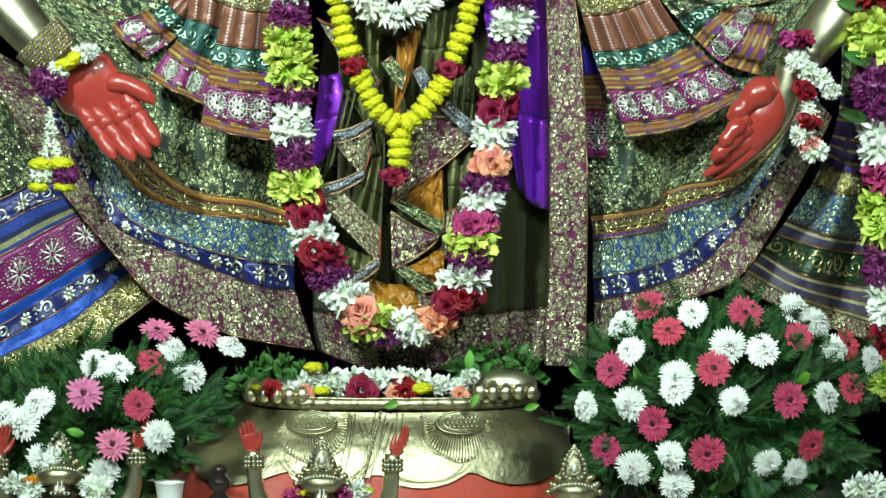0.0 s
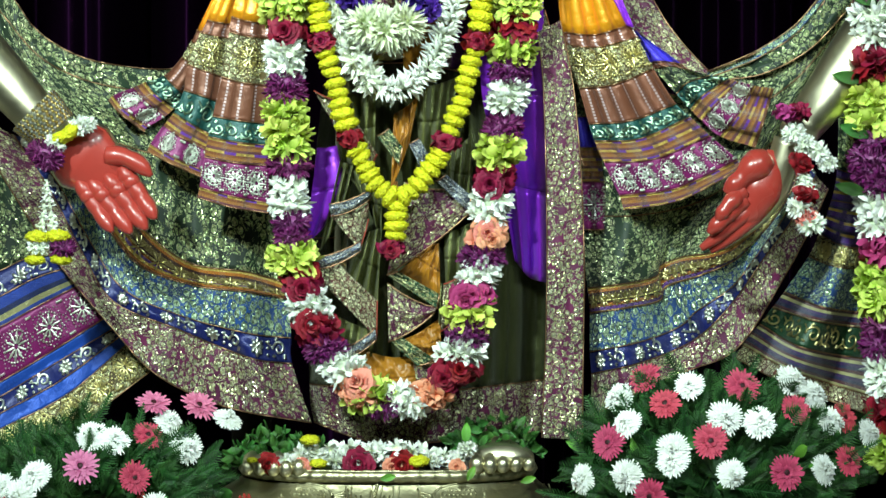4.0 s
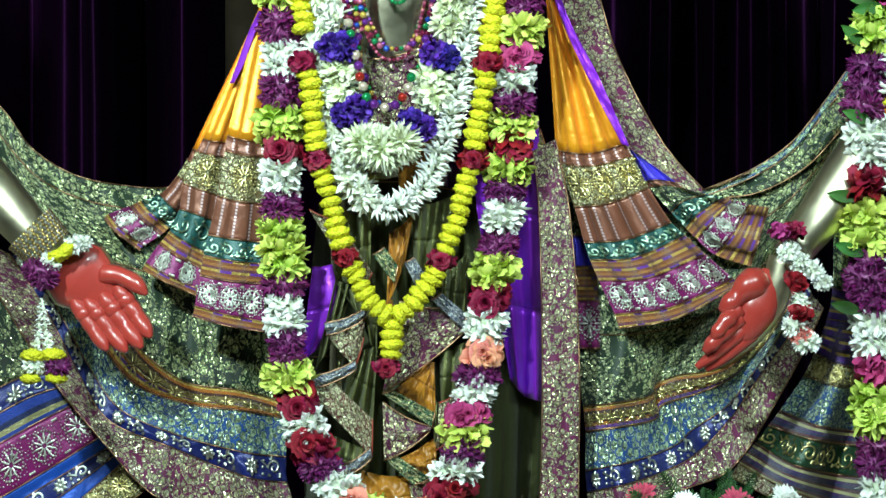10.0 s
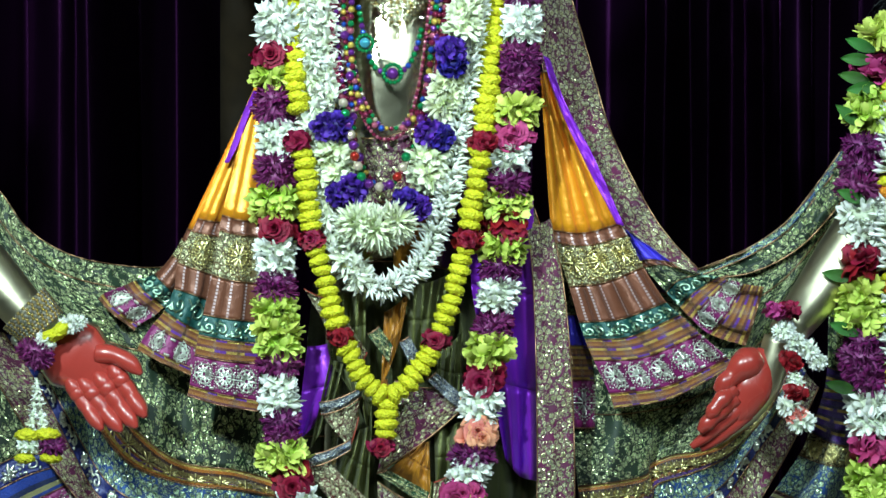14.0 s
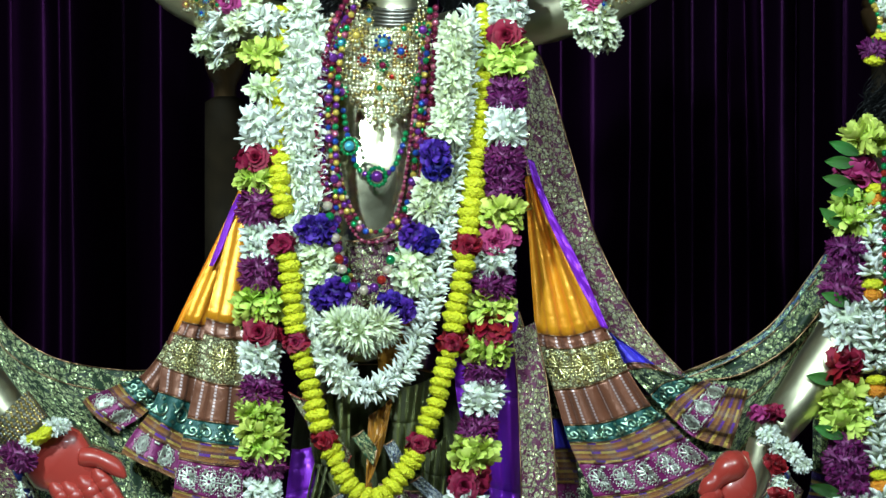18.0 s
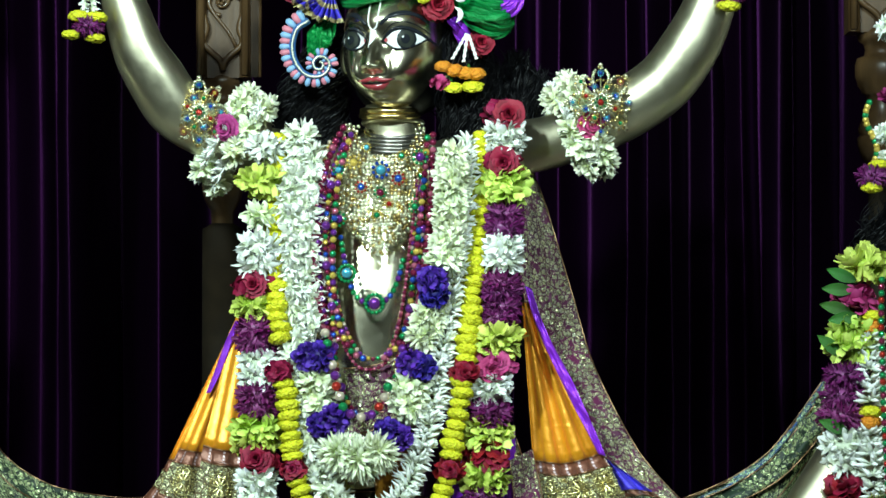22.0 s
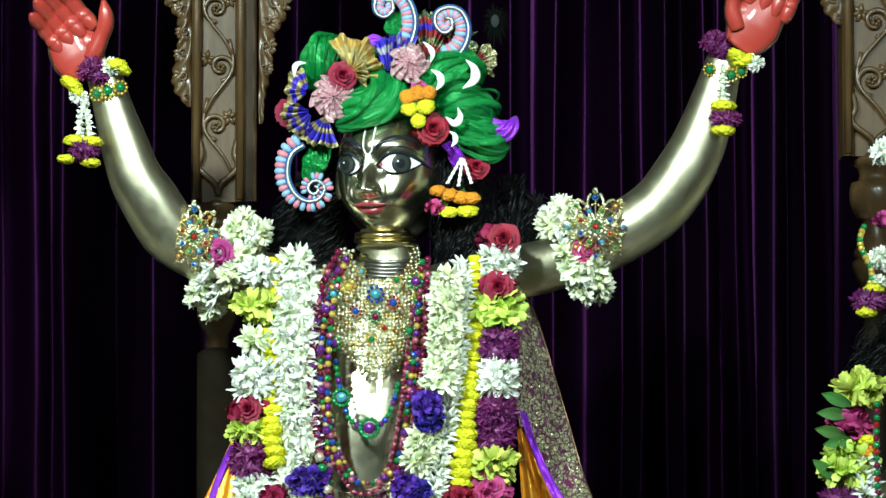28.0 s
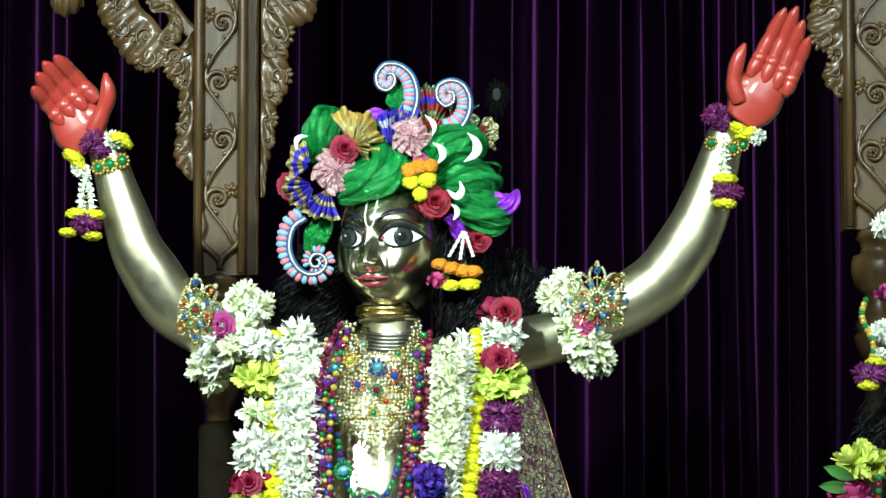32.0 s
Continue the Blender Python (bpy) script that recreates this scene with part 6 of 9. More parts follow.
def petals(name, n, radii, ln, wd, mat, seed, out=1.0, curl=0.3, half=None, jitter=0.35, core=None, rows=3, taper=0.35, point=0.1):
    """Blossom: n petals growing out of an ellipsoid. half: only where y < half. UV v runs from base to tip."""
    rnd = random.Random(seed)
    v, f, uv, idx = [], [], [], []
    ga = math.pi * (3 - math.sqrt(5))
    for k in range(n):
        zc = 1 - 2 * (k + 0.5) / n
        th = ga * k + rnd.uniform(-jitter, jitter)
        rr = math.sqrt(max(0, 1 - zc * zc))
        d = Vector((rr * math.cos(th), rr * math.sin(th), zc))
        if half is not None and d.y > half:
            continue
        base = Vector((d.x * radii[0], d.y * radii[1], d.z * radii[2]))
        nrm = Vector((d.x / radii[0], d.y / radii[1], d.z / radii[2])).normalized()
        nrm = (nrm * out + Vector((rnd.uniform(-1, 1), rnd.uniform(-1, 1), rnd.uniform(-1, 1))) * jitter).normalized()
        side = nrm.cross(Vector((rnd.uniform(-1, 1), rnd.uniform(-1, 1), rnd.uniform(-1, 1)))).normalized()
        up = side.cross(nrm)
        L, Wd, C = ln * rnd.uniform(0.75, 1.15), wd * rnd.uniform(0.75, 1.2), curl * rnd.uniform(0.4, 1.3)
        o = len(v)
        for r in range(rows + 1):
            t = r / rows
            w = Wd * (taper + (1 - taper) * math.sin(math.pi * min(1, 0.12 + t * 0.72))) * (1 if t < 0.99 else point)
            p = base + nrm * (L * (t - 0.15)) + up * (C * L * t * t)
            sag = up * (-0.25 * w)
            v += [p + side * w * 0.5 - sag * 0.5, p + sag * 0.5, p - side * w * 0.5 - sag * 0.5]
            uv += [(0, t), (0.5, t), (1, t)]
        for r in range(rows):
            a = o + 3 * r
            f += [(a, a + 1, a + 4, a + 3), (a + 1, a + 2, a + 5, a + 4)]
            idx += [0, 0]
    if core:
        cv, cf = ball((0, 0, 0), tuple(r * 0.97 for r in radii), 12, 8)
        o = len(v)
        v += cv
        uv += [(0.5, 0.05)] * len(cv)
        f += [tuple(i + o for i in q) for q in cf]
        idx += [1] * len(cf)
    return raw(name, v, f, [mat, core or mat], uv, idx)


def florets(name, n, r, ln, wd, mat, seed, rise=0.5):
    """A whorl of pointed tuberose buds standing out round the thread."""
    rnd = random.Random(seed)
    v, f, uv = [], [], []
    for k in range(n):
        a = 2 * math.pi * k / n * 2.618 + rnd.uniform(-0.3, 0.3)
        d = Vector((math.cos(a), math.sin(a), rise * rnd.uniform(-0.25, 1.5))).normalized()
        s = d.cross(Vector((0, 0, 1))).normalized()
        u = s.cross(d)
        L, w = ln * rnd.uniform(0.75, 1.15), wd * rnd.uniform(0.8, 1.2)
        bend, lean = rnd.uniform(-0.25, 0.35), rnd.uniform(-0.2, 0.2)
        o = len(v)
        for i in range(6):
            t = i / 5
            q = w * 0.5 * (0.45, 0.62, 0.95, 1.0, 0.62, 0.06)[i]
            c = d * (r * 0.3 + L * t) + u * (bend * L * t * t) + s * (lean * L * t * t)
            for j in range(5):
                b_ = 2 * math.pi * j / 5 + k
                v.append(c + (s * math.cos(b_) + u * math.sin(b_) * 0.7) * q)
                uv.append((j / 5, t))
        for i in range(5):
            for j in range(5):
                p, q = o + i * 5 + j, o + i * 5 + (j + 1) % 5
                f.append((p, q, q + 5, p + 5))
    return raw(name, v, f, mat, uv)


def pompon(name, radii, mat, seed):
    """Marigold head: a flattened ball with crowded ruffles."""
    v, f = ball((0, 0, 0), 1.0, 34, 20)
    out = []
    for p in v:
        q = Vector(p)
        n = noise.noise(q * 3.0 + Vector((seed, 0, 0))) * 0.16 + noise.noise(q * 8 + Vector((0, seed, 0))) * 0.20
        sq = (abs(q.x) ** 3 + abs(q.y) ** 3 + abs(q.z) ** 3) ** (-1 / 3)
        k = (0.8 + 0.2 * sq) * (1 + n)
        out.append((q.x * radii[0] * k, q.y * radii[1] * k, q.z * radii[2] * k))
    return raw(name, out, f, mat)


def rose_mesh(name, r, mat, seed):
    """Rose: cupped petals in rings, opening towards -y."""
    rnd = random.Random(seed)
    v, f, uv = [], [], []
    for ring, (n, rad, open_, h) in enumerate([(3, 0.18, 0.15, 0.55), (4, 0.34, 0.3, 0.60), (5, 0.55, 0.55, 0.55), (6, 0.78, 0.9, 0.42), (7, 0.95, 1.25, 0.25)]):
        for k in range(n):
            a0 = 2 * math.pi * (k + 0.37 * ring) / n + rnd.uniform(-0.2, 0.2)
            span = 2 * math.pi / n * 0.75
            o = len(v)
            for i in range(4):
                t = i / 3
                for j in range(5):
                    s = -1 + 2 * j / 4
                    a = a0 + s * span * (0.6 + 0.4 * math.sin(t * 2.2))
                    q = r * rad * (0.45 + 0.55 * t ** 1.2 * (0.6 + open_ * 0.5)) * (1 + 0.10 * rnd.uniform(-1, 1) * t)
                    dep = r * (h * (1 - 0.5 * open_) + h * t * (0.9 - 0.9 * s * s * t * 0.5)) * (1 - 0.35 * open_ * t * t)
                    v.append((q * math.cos(a), -dep, q * math.sin(a)))
                    uv.append((j / 4, t))
            for i in range(3):
                for j in range(4):
                    a = o + 5 * i + j
                    f.append((a, a + 1, a + 6, a + 5))
    return raw(name, v, f, mat, uv)


def daisy_mesh(name, r, mat, seed, rings=((26, 1.0, 0.25), (22, 0.72, 0.5), (16, 0.45, 0.8)), eye=None, eye_r=0.22, width=0.15):
    """Gerbera or chrysanthemum head facing -y."""
    rnd = random.Random(seed)
    v, f, uv, idx = [], [], [], []
    for n, rad, rise in rings:
        for k in range(n):
            a = 2 * math.pi * (k + rnd.uniform(-0.25, 0.25)) / n
            d = Vector((math.cos(a), 0, math.sin(a)))
            s = Vector((-math.sin(a), 0, math.cos(a)))
            L, w = r * rad * rnd.uniform(0.88, 1.1), r * width * rnd.uniform(0.8, 1.2)
            rs = rise * rnd.uniform(0.6, 1.4)
            o = len(v)
            for i in range(4):
                t = i / 3
                ww = w * (0.45, 0.9, 1.0, 0.35)[i]
                p = d * (L * t * (1 - 0.2 * rs)) + Vector((0, -r * 0.30 * rs * math.sin(t * 2.0) - 0.01 * r, 0))
                v += [p + s * ww * 0.5 + Vector((0, -0.02 * r, 0)), p, p - s * ww * 0.5 + Vector((0, -0.02 * r, 0))]
                uv += [(0, t), (0.5, t), (1, t)]
            for i in range(3):
                q = o + 3 * i
                f += [(q, q + 1, q + 4, q + 3), (q + 1, q + 2, q + 5, q + 4)]
                idx += [0, 0]
    if eye:
        cv, cf = ball((0, -0.12 * r, 0), (r * eye_r, r * 0.12, r * eye_r), 12, 8)
        o = len(v)
        v += cv
        uv += [(0.5, 0.3)] * len(cv)
        f += [tuple(i + o for i in q) for q in cf]
        idx += [1] * len(cf)
    return raw(name, v, f, [mat, eye or mat], uv, idx)


def variants(fn, n):
    return [fn(k) for k in range(n)]


BL = {
    "w": ("white_blossom", variants(lambda k: petals("white_blossom", 110, (0.028, 0.025, 0.019), 0.021, 0.0125, P_WHITE, 10 + k, jitter=0.55, core=P_WHITE, curl=0.45, point=0.3), 3)),
    "p": ("purple_blossom", variants(lambda k: petals("purple_blossom", 260, (0.031, 0.027, 0.016), 0.018, 0.0055, P_PURPLE, 20 + k, jitter=0.45, core=P_PURPLE, point=0.5), 3)),
    "l": ("lime_blossom", variants(lambda k: petals("lime_blossom", 90, (0.030, 0.026, 0.012), 0.026, 0.020, P_LIME, 30 + k, jitter=0.5, core=P_LIME, curl=0.5, point=0.7), 3)),
    "r": ("red_rose", variants(lambda k: petals("red_rose", 46, (0.028, 0.025, 0.014), 0.020, 0.030, P_ROSE, 40 + k, jitter=0.5, core=P_ROSE, curl=0.6, point=0.7), 2)),
    "k": ("pink_rose", variants(lambda k: petals("pink_rose", 46, (0.028, 0.025, 0.014), 0.020, 0.030, P_PINK, 50 + k, jitter=0.5, core=P_PINK, curl=0.6, point=0.7), 2)),
    "o": ("peach_rose", variants(lambda k: petals("peach_rose", 46, (0.024, 0.022, 0.018), 0.020, 0.028, P_PEACH, 60 + k, jitter=0.5, core=P_PEACH, curl=0.6, point=0.7), 2)),
    "b": ("blue_blossom", variants(lambda k: petals("blue_blossom", 90, (0.024, 0.022, 0.020), 0.014, 0.016, P_BLUE, 70 + k, jitter=0.5, core=P_BLUE, point=0.6), 2)),
    "m": ("marigold", variants(lambda k: pompon("marigold", (0.0200, 0.0200, 0.0102), POM_YELLOW, 80 + k), 4)),
    "g": ("orange_marigold", variants(lambda k: pompon("orange_marigold", (0.0195, 0.0195, 0.0125), POM_ORANGE, 90 + k), 3)),
    "c": ("cream_blossom", variants(lambda k: petals("cream_blossom", 64, (0.022, 0.020, 0.012), 0.024, 0.0130, P_CREAM, 100 + k, jitter=0.5, core=P_CREAM), 3)),
    "t": ("tuberose", variants(lambda k: florets("tuberose", 16, 0.012, 0.027, 0.0085, P_WHITE, 110 + k), 5)),
    "f": ("tuberose", variants(lambda k: petals("tuberose", 54, (0.014, 0.014, 0.008), 0.023, 0.0105, P_IVORY, 116 + k, jitter=0.6, curl=0.5, core=P_IVORY, point=0.3), 4)),
}
FR = {k: rose_mesh("rose", 0.028, m, 3) for k, m in (("r", P_ROSE), ("k", P_PINK), ("o", P_PEACH))}
rng = random.Random(77)


def bloom(kind, p, parent, size=1.0, axis=None, squash=1.0):
    """One blossom as a part; axis: the way the garland's thread runs there."""
    name, meshes = BL[kind]
    ob = put(name, rng.choice(meshes), parent, loc=p)
    m = Matrix.Rotation(rng.uniform(0, 6.3), 3, "Z")
    if axis is not None:
        m = Vector((0, 0, 1)).rotation_difference(axis).to_matrix() @ m
    ob.rotation_euler = m.to_euler()
    s = size * rng.uniform(0.92, 1.08)
    ob.scale = (s, s, s * squash)
    return ob


def face_rose(kind, p, parent, size=1.0, tilt=None):
    ob = put("rose", FR[kind], parent, loc=p)
    ob.rotation_euler = tilt or (rng.uniform(-0.4, 0.2), rng.uniform(0, 6.3), rng.uniform(-0.35, 0.35))
    ob.scale = (size,) * 3
    return ob


def strung(root, line, step, kinds, y, size=1.0, squash=1.0, every=None, sep=None):
    """Blossoms strung along a line of (x, z); y: depths along it."""
    n0 = 400
    p = smoothline(line, n0)
    ys = np.interp(np.linspace(0, 1, n0), np.linspace(0, 1, len(y)), y)
    L = np.sum(np.linalg.norm(np.diff(p, axis=0), axis=1))
    n = max(2, int(L / step))
    for i in range(n):
        k = int((i + 0.5) / n * (n0 - 1))
        q = at(p[k, 0], p[k, 1], ys[k])
        a, c = max(0, k - 4), min(n0 - 1, k + 4)
        ax = (at(p[c, 0], p[c, 1], ys[c]) - at(p[a, 0], p[a, 1], ys[a])).normalized()
        lean = Vector((rng.uniform(-0.16, 0.16), rng.uniform(-0.16, 0.16), rng.uniform(-0.16, 0.16)))
        shift = Vector((rng.uniform(-0.0016, 0.0016), rng.uniform(-0.002, 0.002), rng.uniform(-0.0012, 0.0012)))
        bloom(kinds[i % len(kinds)], q + shift, root, size * rng.uniform(0.9, 1.1), (ax + lean).normalized(), squash)
        if every and i % every == every - 1:
            bloom(sep, q + ax * step * 0.5 - Vector((0, 0.004, 0)), root, 0.52, ax)


# thick garland of mixed blossoms, head to foot
mixed_g = thing("flower_garland", "long thick garland of white, purple, lime and rose blossoms", "garland", at(0.02, 2.1, -0.2))
for kinds, pts in (
        ("wlcw", [(-0.176, 2.174), (-0.180, 2.117), (-0.186, 2.057), (-0.186, 2.000)]), ("wrlppw", [(-0.185, 1.970), (-0.194, 1.932), (-0.196, 1.894), (-0.191, 1.857), (-0.190, 1.834), (-0.187, 1.800)]), ("wppllrww", [(-0.186, 1.772), (-0.188, 1.740), (-0.188, 1.717), (-0.190, 1.678), (-0.191, 1.658), (-0.188, 1.626), (-0.189, 1.587), (-0.188, 1.560)]),
        ("ppllllp", [(-0.189, 1.534), (-0.189, 1.514), (-0.190, 1.487), (-0.189, 1.476), (-0.186, 1.447), (-0.184, 1.417), (-0.183, 1.386)]), ("wwpp", [(-0.184, 1.346), (-0.182, 1.318), (-0.179, 1.286), (-0.177, 1.258)]), ("llrrww", [(-0.176, 1.232), (-0.174, 1.216), (-0.164, 1.190), (-0.158, 1.170), (-0.150, 1.146), (-0.145, 1.128)]),
        ("rrppww", [(-0.136, 1.106), (-0.130, 1.088), (-0.126, 1.068), (-0.118, 1.058), (-0.096, 1.034), (-0.080, 1.020)]), ("oolpww", [(-0.072, 1.002), (-0.058, 0.984), (-0.038, 0.978), (-0.014, 0.962), (0.014, 0.972), (0.032, 0.966)]), ("oorrw", [(0.062, 0.980), (0.075, 0.982), (0.098, 1.010), (0.115, 1.025), (0.112, 1.052)]),
        ("wppll", [(0.130, 1.056), (0.132, 1.082), (0.136, 1.098), (0.138, 1.116), (0.136, 1.130)]), ("kkww", [(0.136, 1.152), (0.145, 1.158), (0.152, 1.188), (0.158, 1.204)]), ("ppoow", [(0.158, 1.222), (0.162, 1.232), (0.165, 1.258), (0.172, 1.268), (0.172, 1.302)]),
        ("wrrll", [(0.174, 1.328), (0.180, 1.355), (0.182, 1.370), (0.188, 1.408), (0.192, 1.422)]), ("ppww", [(0.194, 1.446), (0.198, 1.460), (0.203, 1.498), (0.208, 1.520)]), ("ppllrrll", [(0.208, 1.546), (0.208, 1.562), (0.212, 1.582), (0.212, 1.596), (0.214, 1.624), (0.212, 1.636), (0.217, 1.662), (0.218, 1.676)]),
        ("ppwwkk", [(0.221, 1.698), (0.222, 1.710), (0.224, 1.746), (0.225, 1.762), (0.228, 1.784), (0.231, 1.796)]), ("llpppp", [(0.236, 1.826), (0.237, 1.842), (0.240, 1.876), (0.242, 1.894), (0.243, 1.920), (0.244, 1.937)]), ("wwppll", [(0.246, 1.977), (0.246, 2.000), (0.248, 2.036), (0.249, 2.058), (0.249, 2.100), (0.248, 2.122)]), ("rwwr", [(0.246, 2.150), (0.248, 2.178), (0.249, 2.198), (0.244, 2.234)])):
    for kd, (x, z) in zip(kinds, pts):
        yy = -0.20 - 0.03 * math.exp(-((z - 1.0) / 0.25) ** 2) + 0.05 * max(0, (z - 2.0) / 0.25)
        p = at(x, z, yy)
        bloom(kd, p, mixed_g, 0.92, Vector((rng.uniform(-0.15, 0.15), 0, 1)))
        if kd in "rko" and rng.random() < 0.75:
            face_rose(kd, p + Vector((rng.uniform(-0.012, 0.012), -0.022, 0)), mixed_g, rng.uniform(0.75, 0.95))

# marigold garland with a pendant
mari = thing("marigold_garland", "yellow marigold garland with rose knots and a short tassel", "garland", at(0.0, 1.6, -0.25))
for a, c in (([(-0.154, 2.202), (-0.158, 2.062), (-0.156, 1.932), (-0.149, 1.830)]), -1), (([(-0.144, 1.767), (-0.138, 1.742), (-0.131, 1.672), (-0.125, 1.620)]), -1), (([(-0.120, 1.596), (-0.108, 1.558), (-0.091, 1.490), (-0.078, 1.450)]), -1), (([(-0.066, 1.422), (-0.052, 1.394), (-0.028, 1.353), (0.002, 1.326)]), -1), \
            (([(0.211, 2.207), (0.205, 2.082), (0.196, 1.962), (0.178, 1.792)]), 1), (([(0.174, 1.770), (0.170, 1.722), (0.160, 1.672), (0.152, 1.622)]), 1), (([(0.148, 1.596), (0.132, 1.536), (0.115, 1.478), (0.100, 1.440)]), 1), (([(0.088, 1.416), (0.074, 1.392), (0.042, 1.348), (0.012, 1.326)]), 1), (([(0.009, 1.322), (0.007, 1.288), (0.004, 1.254)]), 0):
    strung(mari, a, 0.0170, "m", [-0.235, -0.24] if a[0][1] < 2.0 else [-0.14, -0.18, -0.225], 0.94, 1.06)
for x, z in [(-0.149, 1.780), (-0.125, 1.607)] + [(-0.074, 1.434)] + [(0.176, 1.780), (0.151, 1.607)] + [(0.094, 1.428), (-0.002, 1.238)]:
    face_rose("r", at(x, z, -0.252), mari, 0.55)
    bloom("r", at(x, z, -0.238), mari, 0.62)

# two garlands of tuberoses
tube = thing("tuberose_garland", "long looped garland of white tuberose blossoms", "garland", at(0.0, 1.9, -0.22))
strung(tube, [(-0.114, 2.204), (-0.124, 2.132), (-0.130, 2.042), (-0.126, 1.942), (-0.118, 1.852), (-0.116, 1.762), (-0.101, 1.672), (-0.074, 1.590), (-0.031, 1.530)], 0.0120, "ft", [-0.15, -0.19, -0.20, -0.21, -0.215, -0.225], 1.0)
strung(tube, [(-0.094, 2.176), (-0.101, 2.102), (-0.106, 2.012), (-0.101, 1.932), (-0.094, 1.852)], 0.014, "fft", [-0.15, -0.19, -0.2], 1.05)
strung(tube, [(-0.024, 1.524), (0.019, 1.524), (0.064, 1.562), (0.094, 1.622), (0.119, 1.712), (0.136, 1.802), (0.151, 1.892), (0.166, 1.992), (0.176, 2.082), (0.184, 2.192)], 0.0105, "t", [-0.23, -0.225, -0.215, -0.2, -0.15], 0.95)
heart = thing("tuberose_garland", "short cream blossom garland with blue flower knots and pendant", "garland", at(0.0, 1.8, -0.23))
for seg in ([(-0.093, 1.772), (-0.084, 1.742), (-0.078, 1.717)], [(0.076, 1.702), (0.084, 1.732), (0.082, 1.762)], [(0.102, 1.832), (0.114, 1.862), (0.119, 1.890)], [(0.144, 1.970), (0.151, 2.032), (0.154, 2.092), (0.159, 2.172)]):
    strung(heart, seg, 0.012, "c", [-0.225, -0.225], 0.9)
for x, z in [(-0.098, 1.807), (-0.080, 1.807), (-0.074, 1.687), (-0.054, 1.696), (0.058, 1.664), (0.042, 1.674), (0.084, 1.794), (0.102, 1.788), (0.120, 1.940), (0.124, 1.917)]:
    bloom("b", at(x, z, -0.245), heart, 0.85)
PEND = petals("cream_pendant", 330, (0.034, 0.022, 0.018), 0.034, 0.0085, P_CREAM, 210, jitter=0.35, core=P_CREAM, curl=0.15)
for dx, dz, q in ((-0.032, -0.002, 0.85), (0.030, -0.004, 0.85), (0, -0.014, 0.95)):
    x, z = -0.008, 1.640
    put("cream_pendant", PEND, heart, "full cream blossom of the pendant", loc=at(x + dx, z + dz, -0.25), rot=(0.2, dx * 6, rng.uniform(0, 6)), scale=q)


# ---------------------------------------------------------------- beads and jewels
def gem_mat(name, colour):
    m, N, L, p = material(name)
    p.inputs["Base Color"].default_value = (*colour, 1)
    p.inputs["Roughness"].default_value = 0.12
    p.inputs["Metallic"].default_value = 0.55
    p.inputs["Coat Weight"].default_value = 0.5
    return m


BEADS = {k: gem_mat("bead_" + k, c) for k, c in (("wine", (0.22, 0.018, 0.06)), ("green", (0.02, 0.28, 0.09)), ("violet", (0.16, 0.03, 0.27)), ("gold", (0.72, 0.52, 0.10)), ("blue", (0.03, 0.09, 0.45)), ("pearl", (0.75, 0.62, 0.48)), ("pink", (0.55, 0.14, 0.22)), ("sky", (0.10, 0.45, 0.60)), ("red", (0.45, 0.03, 0.02)))}
BEAD_ME = {k: raw("bead", *ball((0, 0, 0), 1.0, 12, 8), m) for k, m in BEADS.items()}


def bead_string(label, line, y, kinds, rad, gap=2.0, big=None):
    root = thing("bead_necklace", label, "necklace", at(line[0][0], line[0][1], y[0]))
    n0 = 500
    p = smoothline(line, n0)
    ys = np.interp(np.linspace(0, 1, n0), np.linspace(0, 1, len(y)), y)
    L = np.sum(np.linalg.norm(np.diff(p, axis=0), axis=1))
    n = int(L / (rad * gap))
    for i in range(n):
        k = int((i + 0.5) / n * (n0 - 1))
        r = rad * (1.0 if not big or i % big else 1.7)
        put("bead", BEAD_ME[kinds[i % len(kinds)]], root, loc=at(p[k, 0], p[k, 1], ys[k] - (r - rad)), scale=r)
    return root


bead_string("string of shining wine-red pearls", [(-0.034, 2.217), (-0.058, 2.172), (-0.078, 2.102), (-0.090, 2.022), (-0.088, 1.952), (-0.080, 1.892), (-0.072, 1.852)], [-0.13, -0.17, -0.2, -0.205], ["wine", "wine", "wine", "pink"], 0.0066)
bead_string("string of shining wine-red pearls", [(0.116, 2.172), (0.126, 2.112), (0.122, 2.032), (0.106, 1.952), (0.094, 1.892)], [-0.13, -0.17, -0.2, -0.205], ["wine", "pink", "wine"], 0.0058)
bead_string("string of violet, green and gold pearls", [(-0.034, 2.182), (-0.054, 2.132), (-0.066, 2.062), (-0.068, 1.982), (-0.058, 1.902), (-0.054, 1.842), (-0.046, 1.772), (-0.024, 1.717), (0.004, 1.700), (0.034, 1.722), (0.058, 1.782), (0.072, 1.842), (0.084, 1.912), (0.099, 1.992), (0.104, 2.072), (0.099, 2.142)], [-0.14, -0.19, -0.2, -0.21, -0.215, -0.21, -0.2, -0.19, -0.14], ["violet", "wine", "green", "gold", "wine", "blue", "pearl"], 0.0049, 2.1, 7)
bead_string("string of larger coloured pearls above the pendant", [(-0.071, 1.857), (-0.061, 1.807), (-0.053, 1.782), (-0.050, 1.757), (-0.042, 1.732), (-0.034, 1.712), (-0.012, 1.700), (0.010, 1.702), (0.026, 1.717), (0.038, 1.740), (0.044, 1.762)], [-0.245, -0.262, -0.258], ["pearl", "green", "violet", "pearl", "violet", "red"], 0.0086, 2.1)
